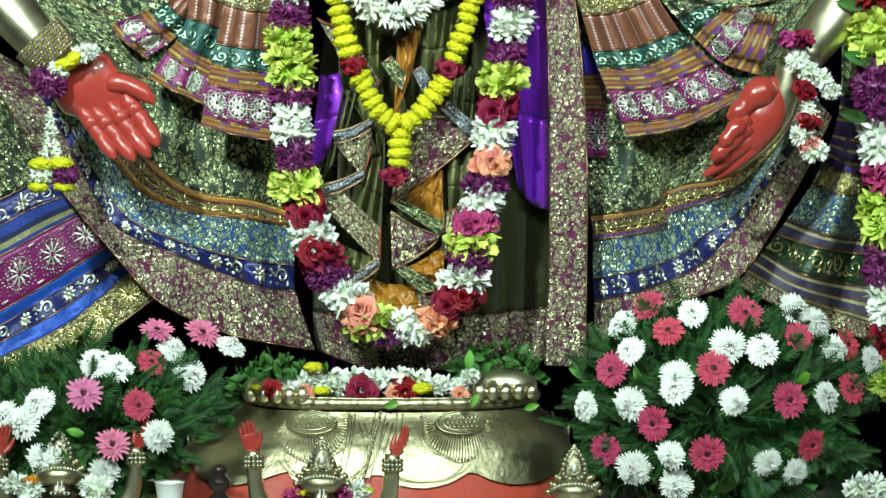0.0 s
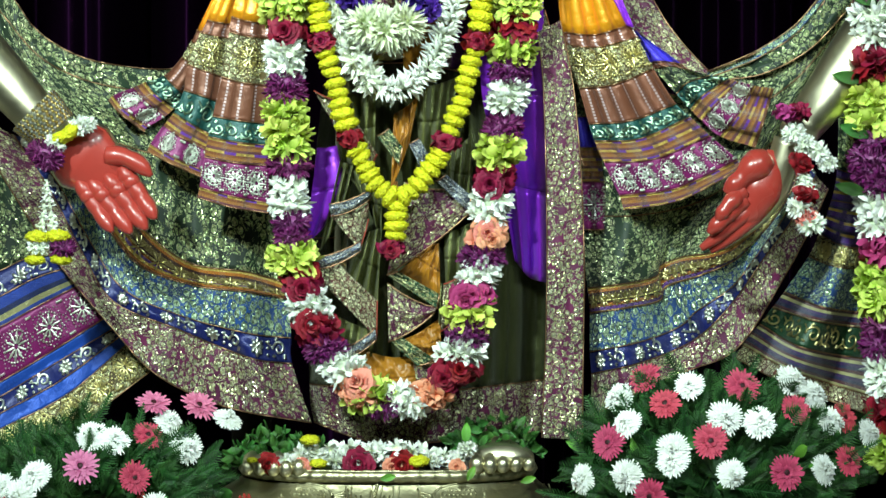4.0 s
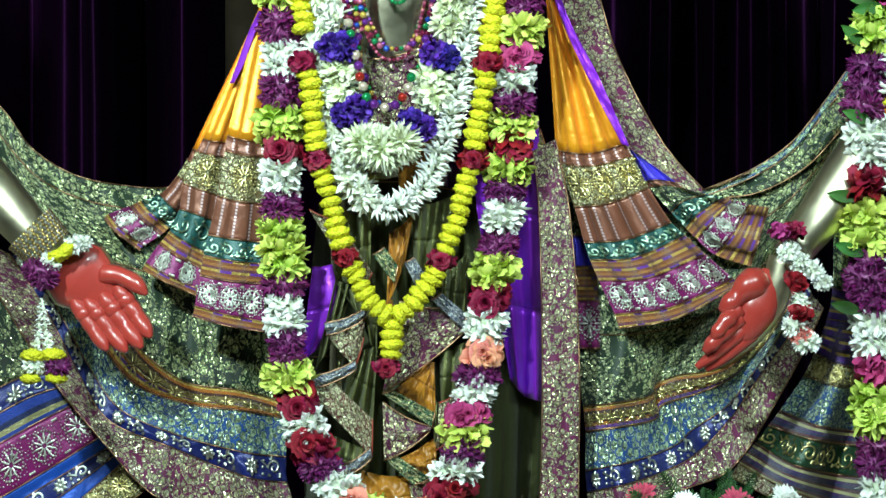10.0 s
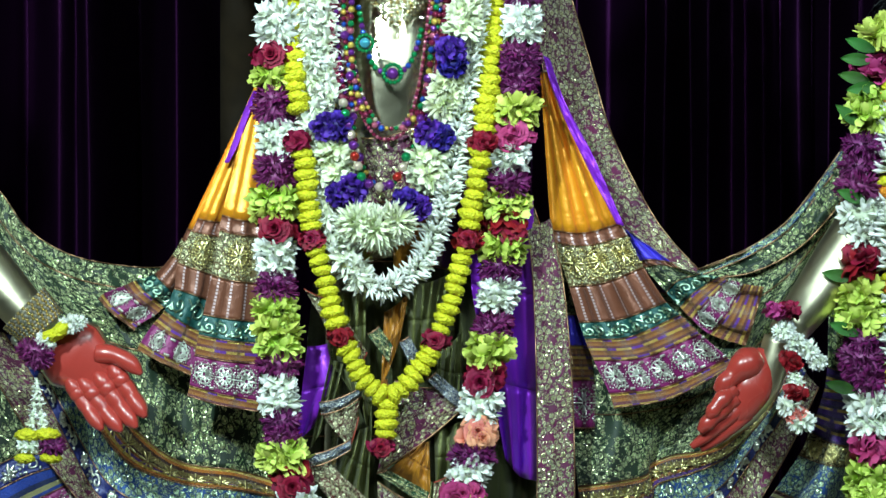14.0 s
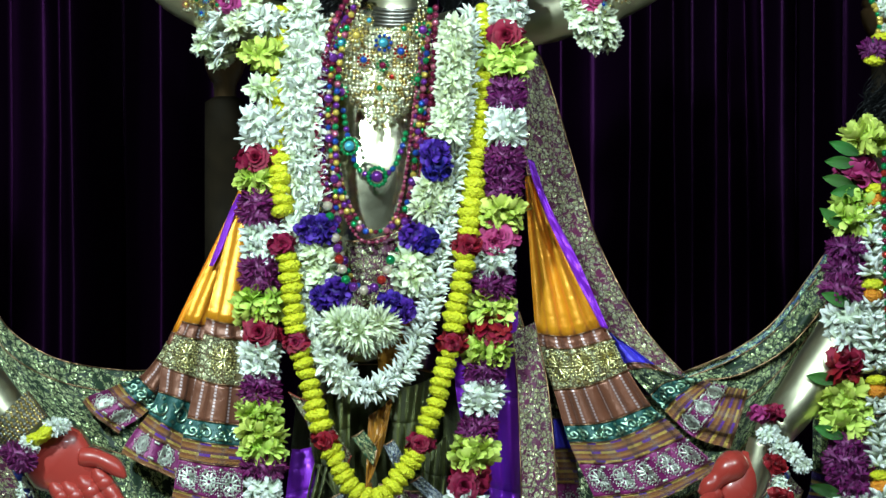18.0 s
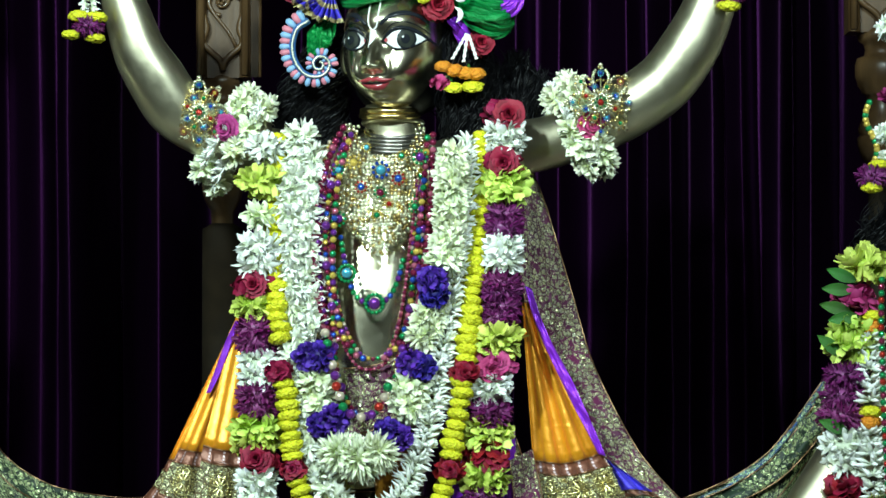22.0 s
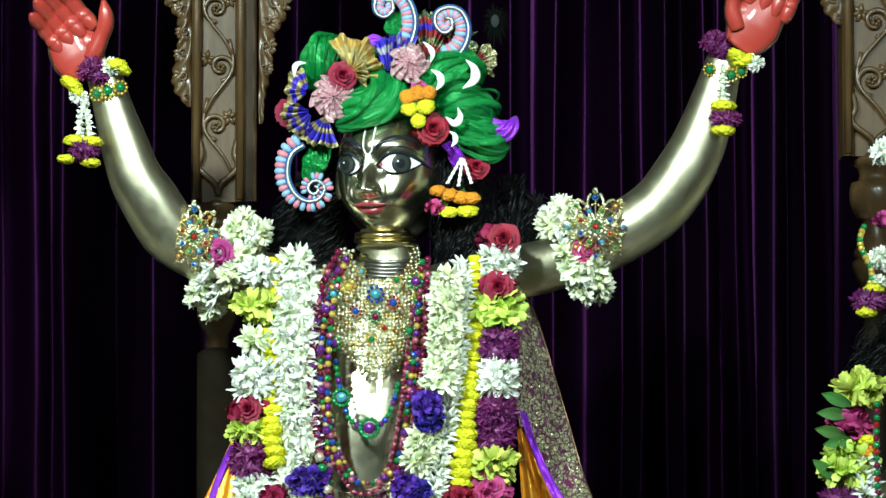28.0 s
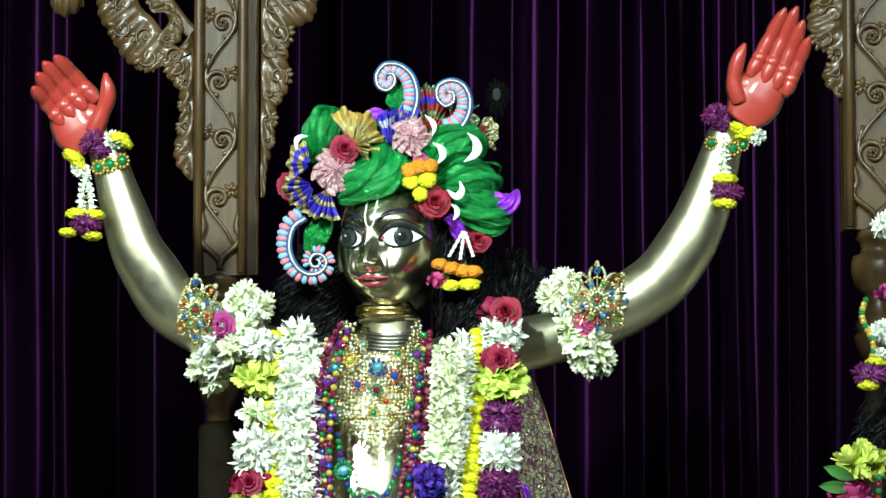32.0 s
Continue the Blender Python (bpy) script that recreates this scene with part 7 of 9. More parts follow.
bead_string("fine mixed pearl string round the chest", [(-0.046, 2.152), (-0.056, 2.062), (-0.054, 1.962), (-0.042, 1.882), (-0.021, 1.832), (0.004, 1.804), (0.039, 1.812), (0.060, 1.862), (0.076, 1.942), (0.089, 2.032), (0.092, 2.122)], [-0.14, -0.18, -0.19, -0.195, -0.19, -0.18, -0.14], ["pink", "gold", "wine", "green", "pearl", "violet"], 0.0042, 2.0)
bead_string("fine pink pearl string", [(-0.050, 2.142), (-0.062, 2.052), (-0.060, 1.962), (-0.050, 1.882), (-0.034, 1.822), (-0.006, 1.786), (0.034, 1.792), (0.054, 1.837), (0.070, 1.912), (0.082, 2.012), (0.096, 2.112)], [-0.15, -0.19, -0.2, -0.2, -0.19, -0.15], ["pink", "wine"], 0.0036, 2.0)
for dx, kk in ((8, ["wine", "wine", "violet"]), (20, ["pink", "wine", "gold"])):
    o = dx / 1000
    bead_string("string of wine-red and violet pearls", [(x + o, z) for x, z in [(-0.040, 2.196), (-0.066, 2.132), (-0.084, 2.062), (-0.086, 1.972), (-0.078, 1.892), (-0.066, 1.832)]], [-0.13, -0.175, -0.195, -0.2], kk, 0.0050, 2.0)
    bead_string("string of wine-red and violet pearls", [(x - o, z) for x, z in [(0.120, 2.162), (0.130, 2.102), (0.124, 2.012), (0.108, 1.932), (0.092, 1.852), (0.076, 1.792)]], [-0.13, -0.175, -0.195, -0.2], kk, 0.0048, 2.0)
bead_string("string of wine-red pearls", [(-0.041, 2.202), (-0.066, 2.142), (-0.080, 2.062), (-0.080, 1.962), (-0.070, 1.882), (-0.056, 1.822)], [-0.13, -0.18, -0.2, -0.21], ["wine", "violet"], 0.0048, 2.1)
bead_string("string of gold, violet and green pearls", [(-0.022, 2.205), (-0.042, 2.140), (-0.052, 2.060), (-0.056, 1.960), (-0.048, 1.880), (-0.026, 1.820), (0.004, 1.800)], [-0.145, -0.185, -0.2, -0.205, -0.205], ["violet", "gold", "wine", "green", "pink", "blue", "gold"], 0.0060, 2.1)
bead_string("string of gold, violet and green pearls", [(0.112, 2.200), (0.106, 2.120), (0.098, 2.040), (0.088, 1.960), (0.080, 1.890), (0.062, 1.830), (0.030, 1.800)], [-0.145, -0.185, -0.2, -0.205, -0.205], ["green", "wine", "gold", "violet", "pink", "wine", "blue"], 0.0060, 2.1)
bead_string("string of wine-red pearls", [(0.122, 2.205), (0.120, 2.120), (0.114, 2.040), (0.104, 1.960), (0.094, 1.890), (0.082, 1.830)], [-0.14, -0.18, -0.195, -0.2, -0.2], ["wine", "wine", "pink"], 0.0062, 2.05)
bead_string("string of pale gold seed pearls", [(-0.060, 2.190), (-0.082, 2.120), (-0.096, 2.040), (-0.098, 1.960), (-0.092, 1.890), (-0.084, 1.840)], [-0.135, -0.175, -0.19, -0.2], ["pearl", "gold", "pearl"], 0.0040, 2.0)
bead_string("short string of violet pearls with a green pendant", [(-0.043, 2.022), (-0.034, 1.972), (-0.030, 1.957), (-0.020, 1.922), (-0.006, 1.906), (0.018, 1.898), (0.044, 1.912), (0.059, 1.942), (0.070, 1.982)], [-0.17, -0.19, -0.195, -0.19, -0.17], ["blue", "green", "green", "violet"], 0.0055, 2.0)


def rosette(root, p, r, mid, rim, n=11):
    put("stone", BEAD_ME[mid], root, loc=p + Vector((0, -r * 0.25, 0)), scale=(r * 0.52, r * 0.4, r * 0.52))
    for k in range(n):
        a = 2 * math.pi * k / n
        put("setting_bead", BEAD_ME[rim], root, loc=p + Vector((r * 0.78 * math.cos(a), 0, r * 0.78 * math.sin(a))), scale=r * 0.2)


jewel = thing("jewelled_brooch", "round green jewelled brooch pinned to the pearls", "brooch", at(-0.031, 1.954, -0.2))
rosette(jewel, at(-0.031, 1.954, -0.2), 0.018, "sky", "green", 14)
jewel = thing("jewelled_brooch", "dark jewelled pendant ringed with green beads", "brooch", at(0.018, 1.902, -0.2))
rosette(jewel, at(0.018, 1.900, -0.2), 0.020, "violet", "green", 14)

# broad necklace: a net of gilt beads set with stones
bib = thing("bib_necklace", "broad gilt net necklace set with coloured stones", "necklace", at(0.032, 2.112, -0.15))
PALE_GILT = brass_mat("pale_gilt", (0.95, 0.90, 0.66), 0.27, 0.02)
b = Build()
rr = random.Random(4)
for row in range(34):
    zz = 2.218 - 0.0067 * row
    half = float(np.interp(row, [0, 7, 22, 26, 30, 33], [0.068, 0.074, 0.074, 0.066, 0.042, 0.018]))
    n = max(2, int(half * 2 / 0.0062))
    for k in range(n + 1):
        u = -1 + 2 * k / n
        xx = 0.0364 + half * u - 0.008 * row / 33
        if row < 8 and abs(xx - 0.0405) < 0.050 * (1 - (row / 7.5) ** 2) ** 0.5 + 0.002 if row < 7 else False:
            continue
        if row > 24 and math.sin(xx * 210) > 0.70 + 0.05 * (33 - row):
            continue
        yq = -0.158 - 0.028 * (row / 33) + 0.045 * u * u
        p = at(xx + rr.uniform(-0.0016, 0.0016), zz - 0.010 * (1 - u * u) + rr.uniform(-0.0016, 0.0016), yq)
        b.add(ball(p, rr.uniform(0.0031, 0.0041) if rr.random() < 0.85 else 0.0050, 6, 4), PALE_GILT if rr.random() < 0.7 else GOLDMETAL)
bib_net = tagged(put("gilt_net", b.mesh("gilt_net"), bib, "net of small gilt beads"), kind="stuff")
for (x, z), r, m1, m2 in (((0.029, 2.137), 0.017, "sky", "blue"), ((-0.019, 2.150), 0.014, "gold", "gold"), ((0.099, 2.160), 0.015, "violet", "green"), ((-0.006, 2.107), 0.012, "blue", "red"), ((0.060, 2.122), 0.013, "blue", "red"), ((0.028, 2.097), 0.012, "wine", "green"), ((-0.046, 2.137), 0.011, "sky", "green"), ((-0.046, 2.050), 0.015, "violet", "green"), ((0.089, 2.072), 0.012, "green", "green"), ((0.022, 2.057), 0.010, "green", "gold"), ((0.004, 2.177), 0.009, "sky", "gold"), ((0.066, 2.162), 0.010, "green", "gold"), ((0.044, 2.077), 0.009, "red", "gold")):
    rosette(bib_net, at(x, z, -0.178), r, m1, m2, 9)
# choker
ck = thing("choker", "polished gold choker band round the neck", "necklace", at(0.045, 2.237, -0.04))
for k in range(2):
    cx, cz = 0.045, 2.242
    ring = [at(cx + (0.048 + 0.0015 * k) * math.cos(a), cz - 0.0095 * k - 0.004 * math.sin(a) * -1, -0.03) + Vector((0, 0.056 * math.sin(a), 0)) for a in np.linspace(0, 2 * math.pi, 48)]
    put("band", raw("band", *loft(ring, 0.0058, 8, 60, up=(0, 0, 1)), GOLDMETAL), ck)
# neck rings
nr = thing("neck_rings", "stack of dark grey twisted neck rings", "necklace", at(0.056, 2.194, -0.02))
for k in range(5):
    cx, cz = 0.053, 2.207
    ring = [at(cx + (0.050 + 0.0022 * k) * math.cos(a), cz - 0.0065 * k - 0.016 * max(0, -math.sin(a)) * -1 * -1, -0.02) + Vector((0, (0.052 + 0.002 * k) * math.sin(a), 0)) for a in np.linspace(0, 2 * math.pi, 48)]
    put("ring", raw("ring", *loft(ring, 0.0036, 6, 96, up=(0, 0, 1), ripple=lambda t, a: 0.25 * math.sin(t * 260 + a)), GREYMETAL), nr)


# ---------------------------------------------------------------- armlets and bracelets
def armlet(c, axis, r, y, span, jewels, label):
    """White flowers and a jewelled plate round an upper arm."""
    root = thing("flower_armlet", label, "armlet", at(*c, y))
    o = at(*c, y)
    ax = Vector(axis).normalized()
    u = Vector((0, -1, 0))
    s = ax.cross(u).normalized()
    for k in range(26):
        a = -2.2 + 4.4 * k / 25
        d = u * math.cos(a) + s * math.sin(a)
        for q in (-0.5, 0.5):
            p = o + ax * (span * q) + d * (r + 0.004)
            if k == 13 and q > 0:
                face_rose("k", p + d * 0.012, root, 0.85)
                continue
            bloom("c" if rng.random() < 0.3 else "t", p, root, 0.86, ax)
    plaque(root, *jewels)
    return root


def plaque(root, c, y, r, sx):
    """A domed rosette of gilt wire beads set with coloured stones."""
    def P(q, a, lift=0.0):
        return at(c[0] + sx * r * q * math.cos(a), c[1] + r * q * math.sin(a), y + 0.040 * q * q - lift)
    b2 = Build()
    for k in range(8):
        mid_ = 6.283 * k / 8
        for q in np.linspace(0.22, 1.0, 15):
            half = 0.36 * math.sin(math.pi * (q - 0.16) / 0.90) ** 0.8 if q < 0.995 else 0.05
            for sd in (-1, 1):
                b2.add(ball(P(q + rng.uniform(-0.015, 0.015), mid_ + sd * half), rng.uniform(0.0026, 0.0038), 6, 4), PALE_GILT if rng.random() < 0.7 else GOLDMETAL)
        b2.add(loft([P(q, mid_, -0.002) for q in (0.1, 0.4, 0.7, 1.0)], 0.0014, 5, 10), PALE_GILT)
        b2.add(ball(P(1.07, mid_, 0.0), 0.0046, 8, 6), PALE_GILT)
    for k in range(44):
        b2.add(ball(P(0.62 + 0.05 * math.cos(8 * 6.283 * k / 44), 6.283 * k / 44), 0.0028, 6, 4), GOLDMETAL)
    for k in range(12):
        b2.add(ball(P(0.22, 6.283 * k / 12), 0.0032, 6, 4), PALE_GILT)
    net = put("gilt_net", b2.mesh("gilt_net"), root, "gilt beaded plate")
    rosette(net, P(0, 0, 0.004), 0.011, "red", "green", 8)
    for k in range(8):
        m1, m2 = (("blue", "sky"), ("green", "gold"), ("sky", "blue"), ("red", "gold"))[k % 4]
        rosette(net, P(0.48, 6.283 * (k + 0.5) / 8, 0.004), 0.0070, m1, m2, 8)
    for k in range(8):
        m1, m2 = (("sky", "blue"), ("gold", "red"), ("blue", "sky"), ("green", "gold"))[k % 4]
        rosette(net, P(0.84, 6.283 * k / 8, 0.004), 0.0066, m1, m2, 8)


armlet((-0.231, 2.191), (-0.84, 0, 0.54), 0.072, -0.035, 0.034, ((-0.293, 2.239), -0.150, 0.058, 0.8), "white flower armlet with a rose and a jewelled plate")
armlet((0.379, 2.211), (0.90, 0, 0.43), 0.072, -0.05, 0.034, ((0.419, 2.257), -0.172, 0.062, 0.95), "white flower armlet with a rose and a jewelled plate")


def tassel(root, p, n, ln, ends, spread=0.02):
    """Threads of jasmine buds ending in marigolds round a purple flower."""
    for k in range(n):
        dx = (k - (n - 1) / 2) * spread
        q = p + Vector((dx, -0.004, -ln))
        m = 7
        for i in range(m):
            t = (i + 0.5) / m
            ob = put("bud", BUD, root, loc=p.lerp(q, t))
            ob.rotation_euler = (0.3, rng.uniform(-0.3, 0.3), rng.uniform(0, 6))
            ob.scale = (0.7 + 0.5 * t,) * 3
    for kd, dx, dz, s in ends:
        bloom(kd, p + Vector((dx, -0.008, -ln - dz)), root, s, Vector((0.05, 0, 1)))


BUD = petals("bud", 9, (0.004, 0.004, 0.007), 0.009, 0.0055, P_WHITE, 5, jitter=0.25, core=P_WHITE)


def bracelet(label, c, y, blooms, tassels):
    root = thing("flower_bracelet", label, "bracelet", at(*c, y))
    for kd, x, z, s in blooms:
        bloom(kd, at(x, z, y - 0.035), root, s, Vector((rng.uniform(-1, 1), 0, 1)))
    for (x, z), n, ln, ends in tassels:
        tassel(root, at(x, z, y - 0.04), n, ln, ends)
    return root


def bl(s, pts):
    return [(k, x, z, q) for (k, q), (x, z) in zip(s, pts)]


br = bracelet("wrist garland of purple flowers, marigolds and a jasmine tassel", (-0.464, 2.524), -0.12,
         bl([("p", 0.64), ("p", 0.62), ("m", 1.0), ("m", 0.95), ("w", 0.5), ("m", 1.0), ("m", 0.9), ("w", 0.4)], [(-0.479, 2.539), (-0.467, 2.527), (-0.434, 2.545), (-0.423, 2.539), (-0.443, 2.541), (-0.511, 2.511), (-0.503, 2.499), (-0.499, 2.489)]),
         [((-0.489, 2.494), 2, 0.075, [("m", -0.016, 0.008, 0.95), ("m", 0.014, 0.010, 0.95), ("p", 0, 0.025, 0.75), ("m", -0.03, 0.040, 0.85), ("m", 0.012, 0.046, 0.85)])])
for x, z, r in ((*(-0.467, 2.493), 0.014), (*(-0.447, 2.499), 0.016), (*(-0.425, 2.505), 0.014)):
    rosette(br, at(x, z, -0.160), r, "green", "gold", 10)
br = bracelet("wrist garland of purple flowers, marigolds and a jasmine tassel", (0.653, 2.559), -0.12,
         bl([("p", 0.66), ("p", 0.62), ("m", 1.0), ("m", 1.1), ("w", 0.45)], [(0.629, 2.589), (0.637, 2.577), (0.671, 2.561), (0.686, 2.553), (0.701, 2.549)]),
         [((0.646, 2.551), 1, 0.07, [("m", 0, 0.008, 1.0), ("p", 0.004, 0.030, 0.66), ("m", 0, 0.05, 1.0)])])
for x, z, r in ((*(0.623, 2.537), 0.013), (*(0.661, 2.527), 0.014), (*(0.679, 2.533), 0.012)):
    rosette(br, at(x, z, -0.155), r, "green", "gold", 10)
bracelet("wrist garland of marigolds and white blossoms with a jasmine tassel", (-0.595, 1.435), -0.26,
         bl([("m", 1.0), ("m", 1.1), ("w", 0.5), ("w", 0.5), ("p", 0.75), ("p", 0.7), ("w", 0.4)], [(-0.584, 1.438), (-0.572, 1.444), (-0.552, 1.456), (-0.598, 1.424), (-0.616, 1.410), (-0.610, 1.395), (-0.540, 1.458)]),
         [((-0.612, 1.360), 2, 0.09, [("m", -0.015, 0.006, 1.0), ("m", 0.018, 0.004, 1.0), ("w", -0.012, 0.022, 0.55), ("p", 0.026, 0.024, 0.65), ("m", -0.02, 0.045, 0.9), ("m", 0.024, 0.044, 0.9)])])
bracelet("wrist garland of roses and white blossoms with a short tassel", (0.710, 1.440), -0.26,
         bl([("k", 0.55), ("r", 0.5), ("w", 0.55), ("w", 0.5), ("r", 0.55), ("w", 0.5), ("w", 0.45)], [(0.695, 1.480), (0.720, 1.482), (0.710, 1.445), (0.730, 1.425), (0.723, 1.392), (0.755, 1.410), (0.770, 1.390)]),
         [((0.730, 1.378), 2, 0.035, [("r", 0.0, 0.005, 0.6), ("w", -0.01, 0.028, 0.6), ("o", 0.0, 0.042, 0.55), ("w", 0.012, 0.055, 0.6)])])
# chain-mail cuff on the lowered arm
cuff = thing("mesh_cuff", "wide silver mesh cuff round the wrist", "bracelet", at(-0.615, 1.462, -0.2))
b = Build()
ax = (at(-0.595, 1.440, -0.2) - at(-0.640, 1.485, -0.2)).normalized()
u = Vector((0, -1, 0))
s = ax.cross(u).normalized()
for i in range(9):
    for k in range(30):
        a = -1.9 + 3.8 * (k + 0.5 * (i % 2)) / 29
        b.add(ball(at(-0.616, 1.466, -0.232) + ax * (-0.024 + 0.006 * i) + (u * math.cos(a) + s * math.sin(a)) * (0.0475 - 0.0008 * i), 0.0034, 6, 4), GREYMETAL if (i + k) % 2 else GOLDMETAL)
tagged(put("mesh", b.mesh("mesh"), cuff, "woven metal mesh"), kind="stuff")

# ---------------------------------------------------------------- turban and head ornaments


def puff(name, line, y, radii, parent, mat, folds=7, amp=0.10, seed=0.0, label="", flat=0.7):
    """A gathered roll of satin: overlapping folds that run along it with a slight twist."""
    rnd = random.Random(int(seed * 100))
    mid = [at(x, z, yy) for (x, z), yy in zip(line, y)]
    n = 30
    cl = smoothline([tuple(p) for p in mid], n)
    rr_ = np.interp(np.linspace(0, 1, n), np.linspace(0, 1, len(radii)), radii)
    verts, faces, uvs = [], [], []
    m = folds + 18
    for k in range(m):
        ph, tw = 2 * math.pi * k / m + rnd.uniform(-0.25, 0.25), rnd.uniform(-0.3, 1.7)
        wob, wp = rnd.uniform(0.05, 0.22), rnd.uniform(0, 6)
        dist, thick = rnd.uniform(0.68, 0.96), rnd.uniform(0.05, 0.24)
        pts, rad = [], []
        for i in range(0, n, 2):
            t = i / (n - 1)
            d = Vector(cl[min(i + 1, n - 1)] - cl[max(i - 1, 0)]).normalized()
            s = d.cross(Vector((0, 1, 0)))
            s = s.normalized() if s.length > 1e-4 else Vector((1, 0, 0))
            u = s.cross(d).normalized()
            a = ph + tw * t + wob * 3 * math.sin(5 * t + wp)
            r = rr_[i] * (1 + wob * math.sin(7 * t + wp))
            pts.append(Vector(cl[i]) + (s * math.cos(a) + u * math.sin(a) * flat) * r * dist)
            rad.append(r * thick)
        v, f = loft(pts, rad, 12, 26, 0.8)
        o = len(verts)
        verts += v
        faces += [tuple(q + o for q in g) for g in f]
        uvs += [(0.004 * (q % 12) + 0.07 * k, 0.005 * (q // 12)) for q in range(len(v))]
    v, f = loft(mid, [r * 0.82 for r in radii], 20, 24, flat)
    o = len(verts)
    verts += v
    faces += [tuple(q + o for q in g) for g in f]
    uvs += [(0.004 * (q % 20), 0.005 * (q // 20)) for q in range(len(v))]
    return put(name, raw(name, verts, faces, mat, uvs), parent, label)


def fan(name, c, y, r, a0, a1, n, mats, parent, lean=0.3, label="", depth=0.006, squeeze=1.0):
    """A pleated fan: rings of cloth between radii, folded to and fro."""
    b = Build()
    rings = [0.12] + [0.12 + 0.88 * (k + 1) / len(mats) for k in range(len(mats))]
    rf = random.Random(int(r * 1e4) + n)
    cols = 8 * n + 1
    lay_, turn, long_ = ([rf.uniform(-0.5, 1.0) for q in range(n + 1)], [rf.uniform(-0.5, 0.5) for q in range(n + 1)], [rf.uniform(0.80, 1.06) for q in range(n + 1)])
    ragged = [rf.uniform(0.955, 1.03) for q in range(cols)]
    for m, (q0, q1) in zip(mats, zip(rings[:-1], rings[1:])):
        v, f = [], []
        steps = 5
        for k in range(cols):
            p, w = divmod(k / 8, 1.0)
            p = int(p)
            p2 = min(p + 1, n)
            ease = w * w * (3 - 2 * w)
            lp, tp, gp = (g[p] * (1 - ease) + g[p2] * ease for g in (lay_, turn, long_))
            for i in range(steps):
                q_ = q0 + (q1 - q0) * i / (steps - 1)
                a = a0 + (a1 - a0) * (k / 8 + tp * q_) / n
                q = q_ * (1 + (gp - 1) * q_) * (1 + (ragged[k] - 1) * q_ ** 6)
                wave = math.sin(2 * math.pi * k / 8 + 1.1 * math.sin(5 * q_ + 3 * lp))
                zig = depth * (0.25 + q) * (1 + 0.6 * lp) * (wave + 0.35 * math.sin(13 * q_ + 2.1 * k) * q_)
                v.append(at(c[0] + r * q * math.cos(a), c[1] + r * q * math.sin(a) * squeeze, y) + Vector((0, zig - lean * r * q * 0.3, 0)))
        for k in range(cols - 1):
            for i in range(steps - 1):
                a = steps * k + i
                f.append((a, a + 1, a + steps + 1, a + steps))
        b.add((v, f), m)
    me = b.mesh(name)
    lay = me.uv_layers.new(name="UVMap")
    for lp in me.loops:
        p = me.vertices[lp.vertex_index].co
        lay.data[lp.index].uv = (p.x, p.z)
    return put(name, me, parent, label)


GOLD_FRILL = satin("gold_tissue", (0.72, 0.50, 0.13), 0.5, 0.36, 0.30, crease=2.0)
SILVER_TRIM = satin("silver_braid", (0.62, 0.62, 0.66), 0.5, 0.36, 0.30, crease=2.0)
GILT_FRINGE = satin("gold_fringe", (0.74, 0.62, 0.28), 0.5, 0.36, 0.30, crease=2.0)
SKY_ENAMEL = plain("sky_blue_cloth", (0.20, 0.36, 0.56), 0.5, var=0.1, scale=60)
PINK_ENAMEL = plain("pink_cloth", (0.52, 0.17, 0.22), 0.5, var=0.1, scale=60)
BLUE_CORD = plain("blue_cord", (0.03, 0.10, 0.28), 0.45, var=0.2, scale=200)
SILVER_CORD = brass_mat("silver_cord", (0.60, 0.60, 0.48), 0.4, 0.1)


def paisley(root, line, y, size, rad=0.006, inner=False, side=1):
    """A curled cord edged with pink and blue scallops; line of (x, z) ends in a spiral."""
    p = smoothline(line, 60)
    n = len(p)
    cord = put("cord", raw("cord", *loft([at(a, c, y - 0.004) for a, c in p], [rad, rad, rad * 0.8, rad * 0.5], 8, 80), BLUE_CORD), root, "dark blue cord")
    q = p.copy()
    put("rope_edge", raw("rope_edge", *loft([at(a, c, y - 0.009) for a, c in q], rad * 0.42, 6, 110, ripple=lambda t, a: 0.35 * math.sin(t * 260 + a)), SILVER_CORD), cord, "twisted silver cord")
    L = np.concatenate([[0], np.cumsum(np.linalg.norm(np.diff(p, axis=0), axis=1))])
    k, s = 0, 0.006
    while s < L[-1] - 0.002:
        i = int(np.searchsorted(L, s))
        i = min(max(i, 1), n - 2)
        t = p[i + 1] - p[i - 1]
        t /= np.linalg.norm(t)
        nr_ = np.array([-t[1], t[0]]) * side
        z = size * (1 - 0.55 * s / L[-1])
        c = p[i] + nr_ * (z * 0.55)
        o = at(c[0], c[1], y)
        d, w = Vector((nr_[0], 0, nr_[1])), Vector((t[0], 0, t[1]))
        v, f = [], []
        for g in range(9):
            a = 2 * math.pi * g / 9
            v.append(o + d * (z * 0.55 * math.cos(a)) + w * (z * 0.27 * math.sin(a) * (1 + 0.35 * math.cos(a))))
        v += [x + Vector((0, -0.005, 0)) * 1 for x in v]
        v.append(o + Vector((0, -0.009, 0)))
        for g in range(9):
            h = (g + 1) % 9
            f += [(g, h, h + 9, g + 9), (g + 9, h + 9, 18)]
        put("scallop", raw("scallop", v, f, PINK_ENAMEL if k % 2 else SKY_ENAMEL), cord)
        s += z * 0.40
        k += 1
    return root


def crescent(root, pts, y, w):
    """A white horn-shaped petal."""
    put("horn_petal", raw("horn_petal", *loft([at(a, c, y) for a, c in pts], [0.0006, w * 0.55, w * 0.92, w * 0.60, 0.0006], 12, 28, 0.4, up=(0, -1, 0)), WHITE_PAINT), root, "smooth white horn-shaped petal")


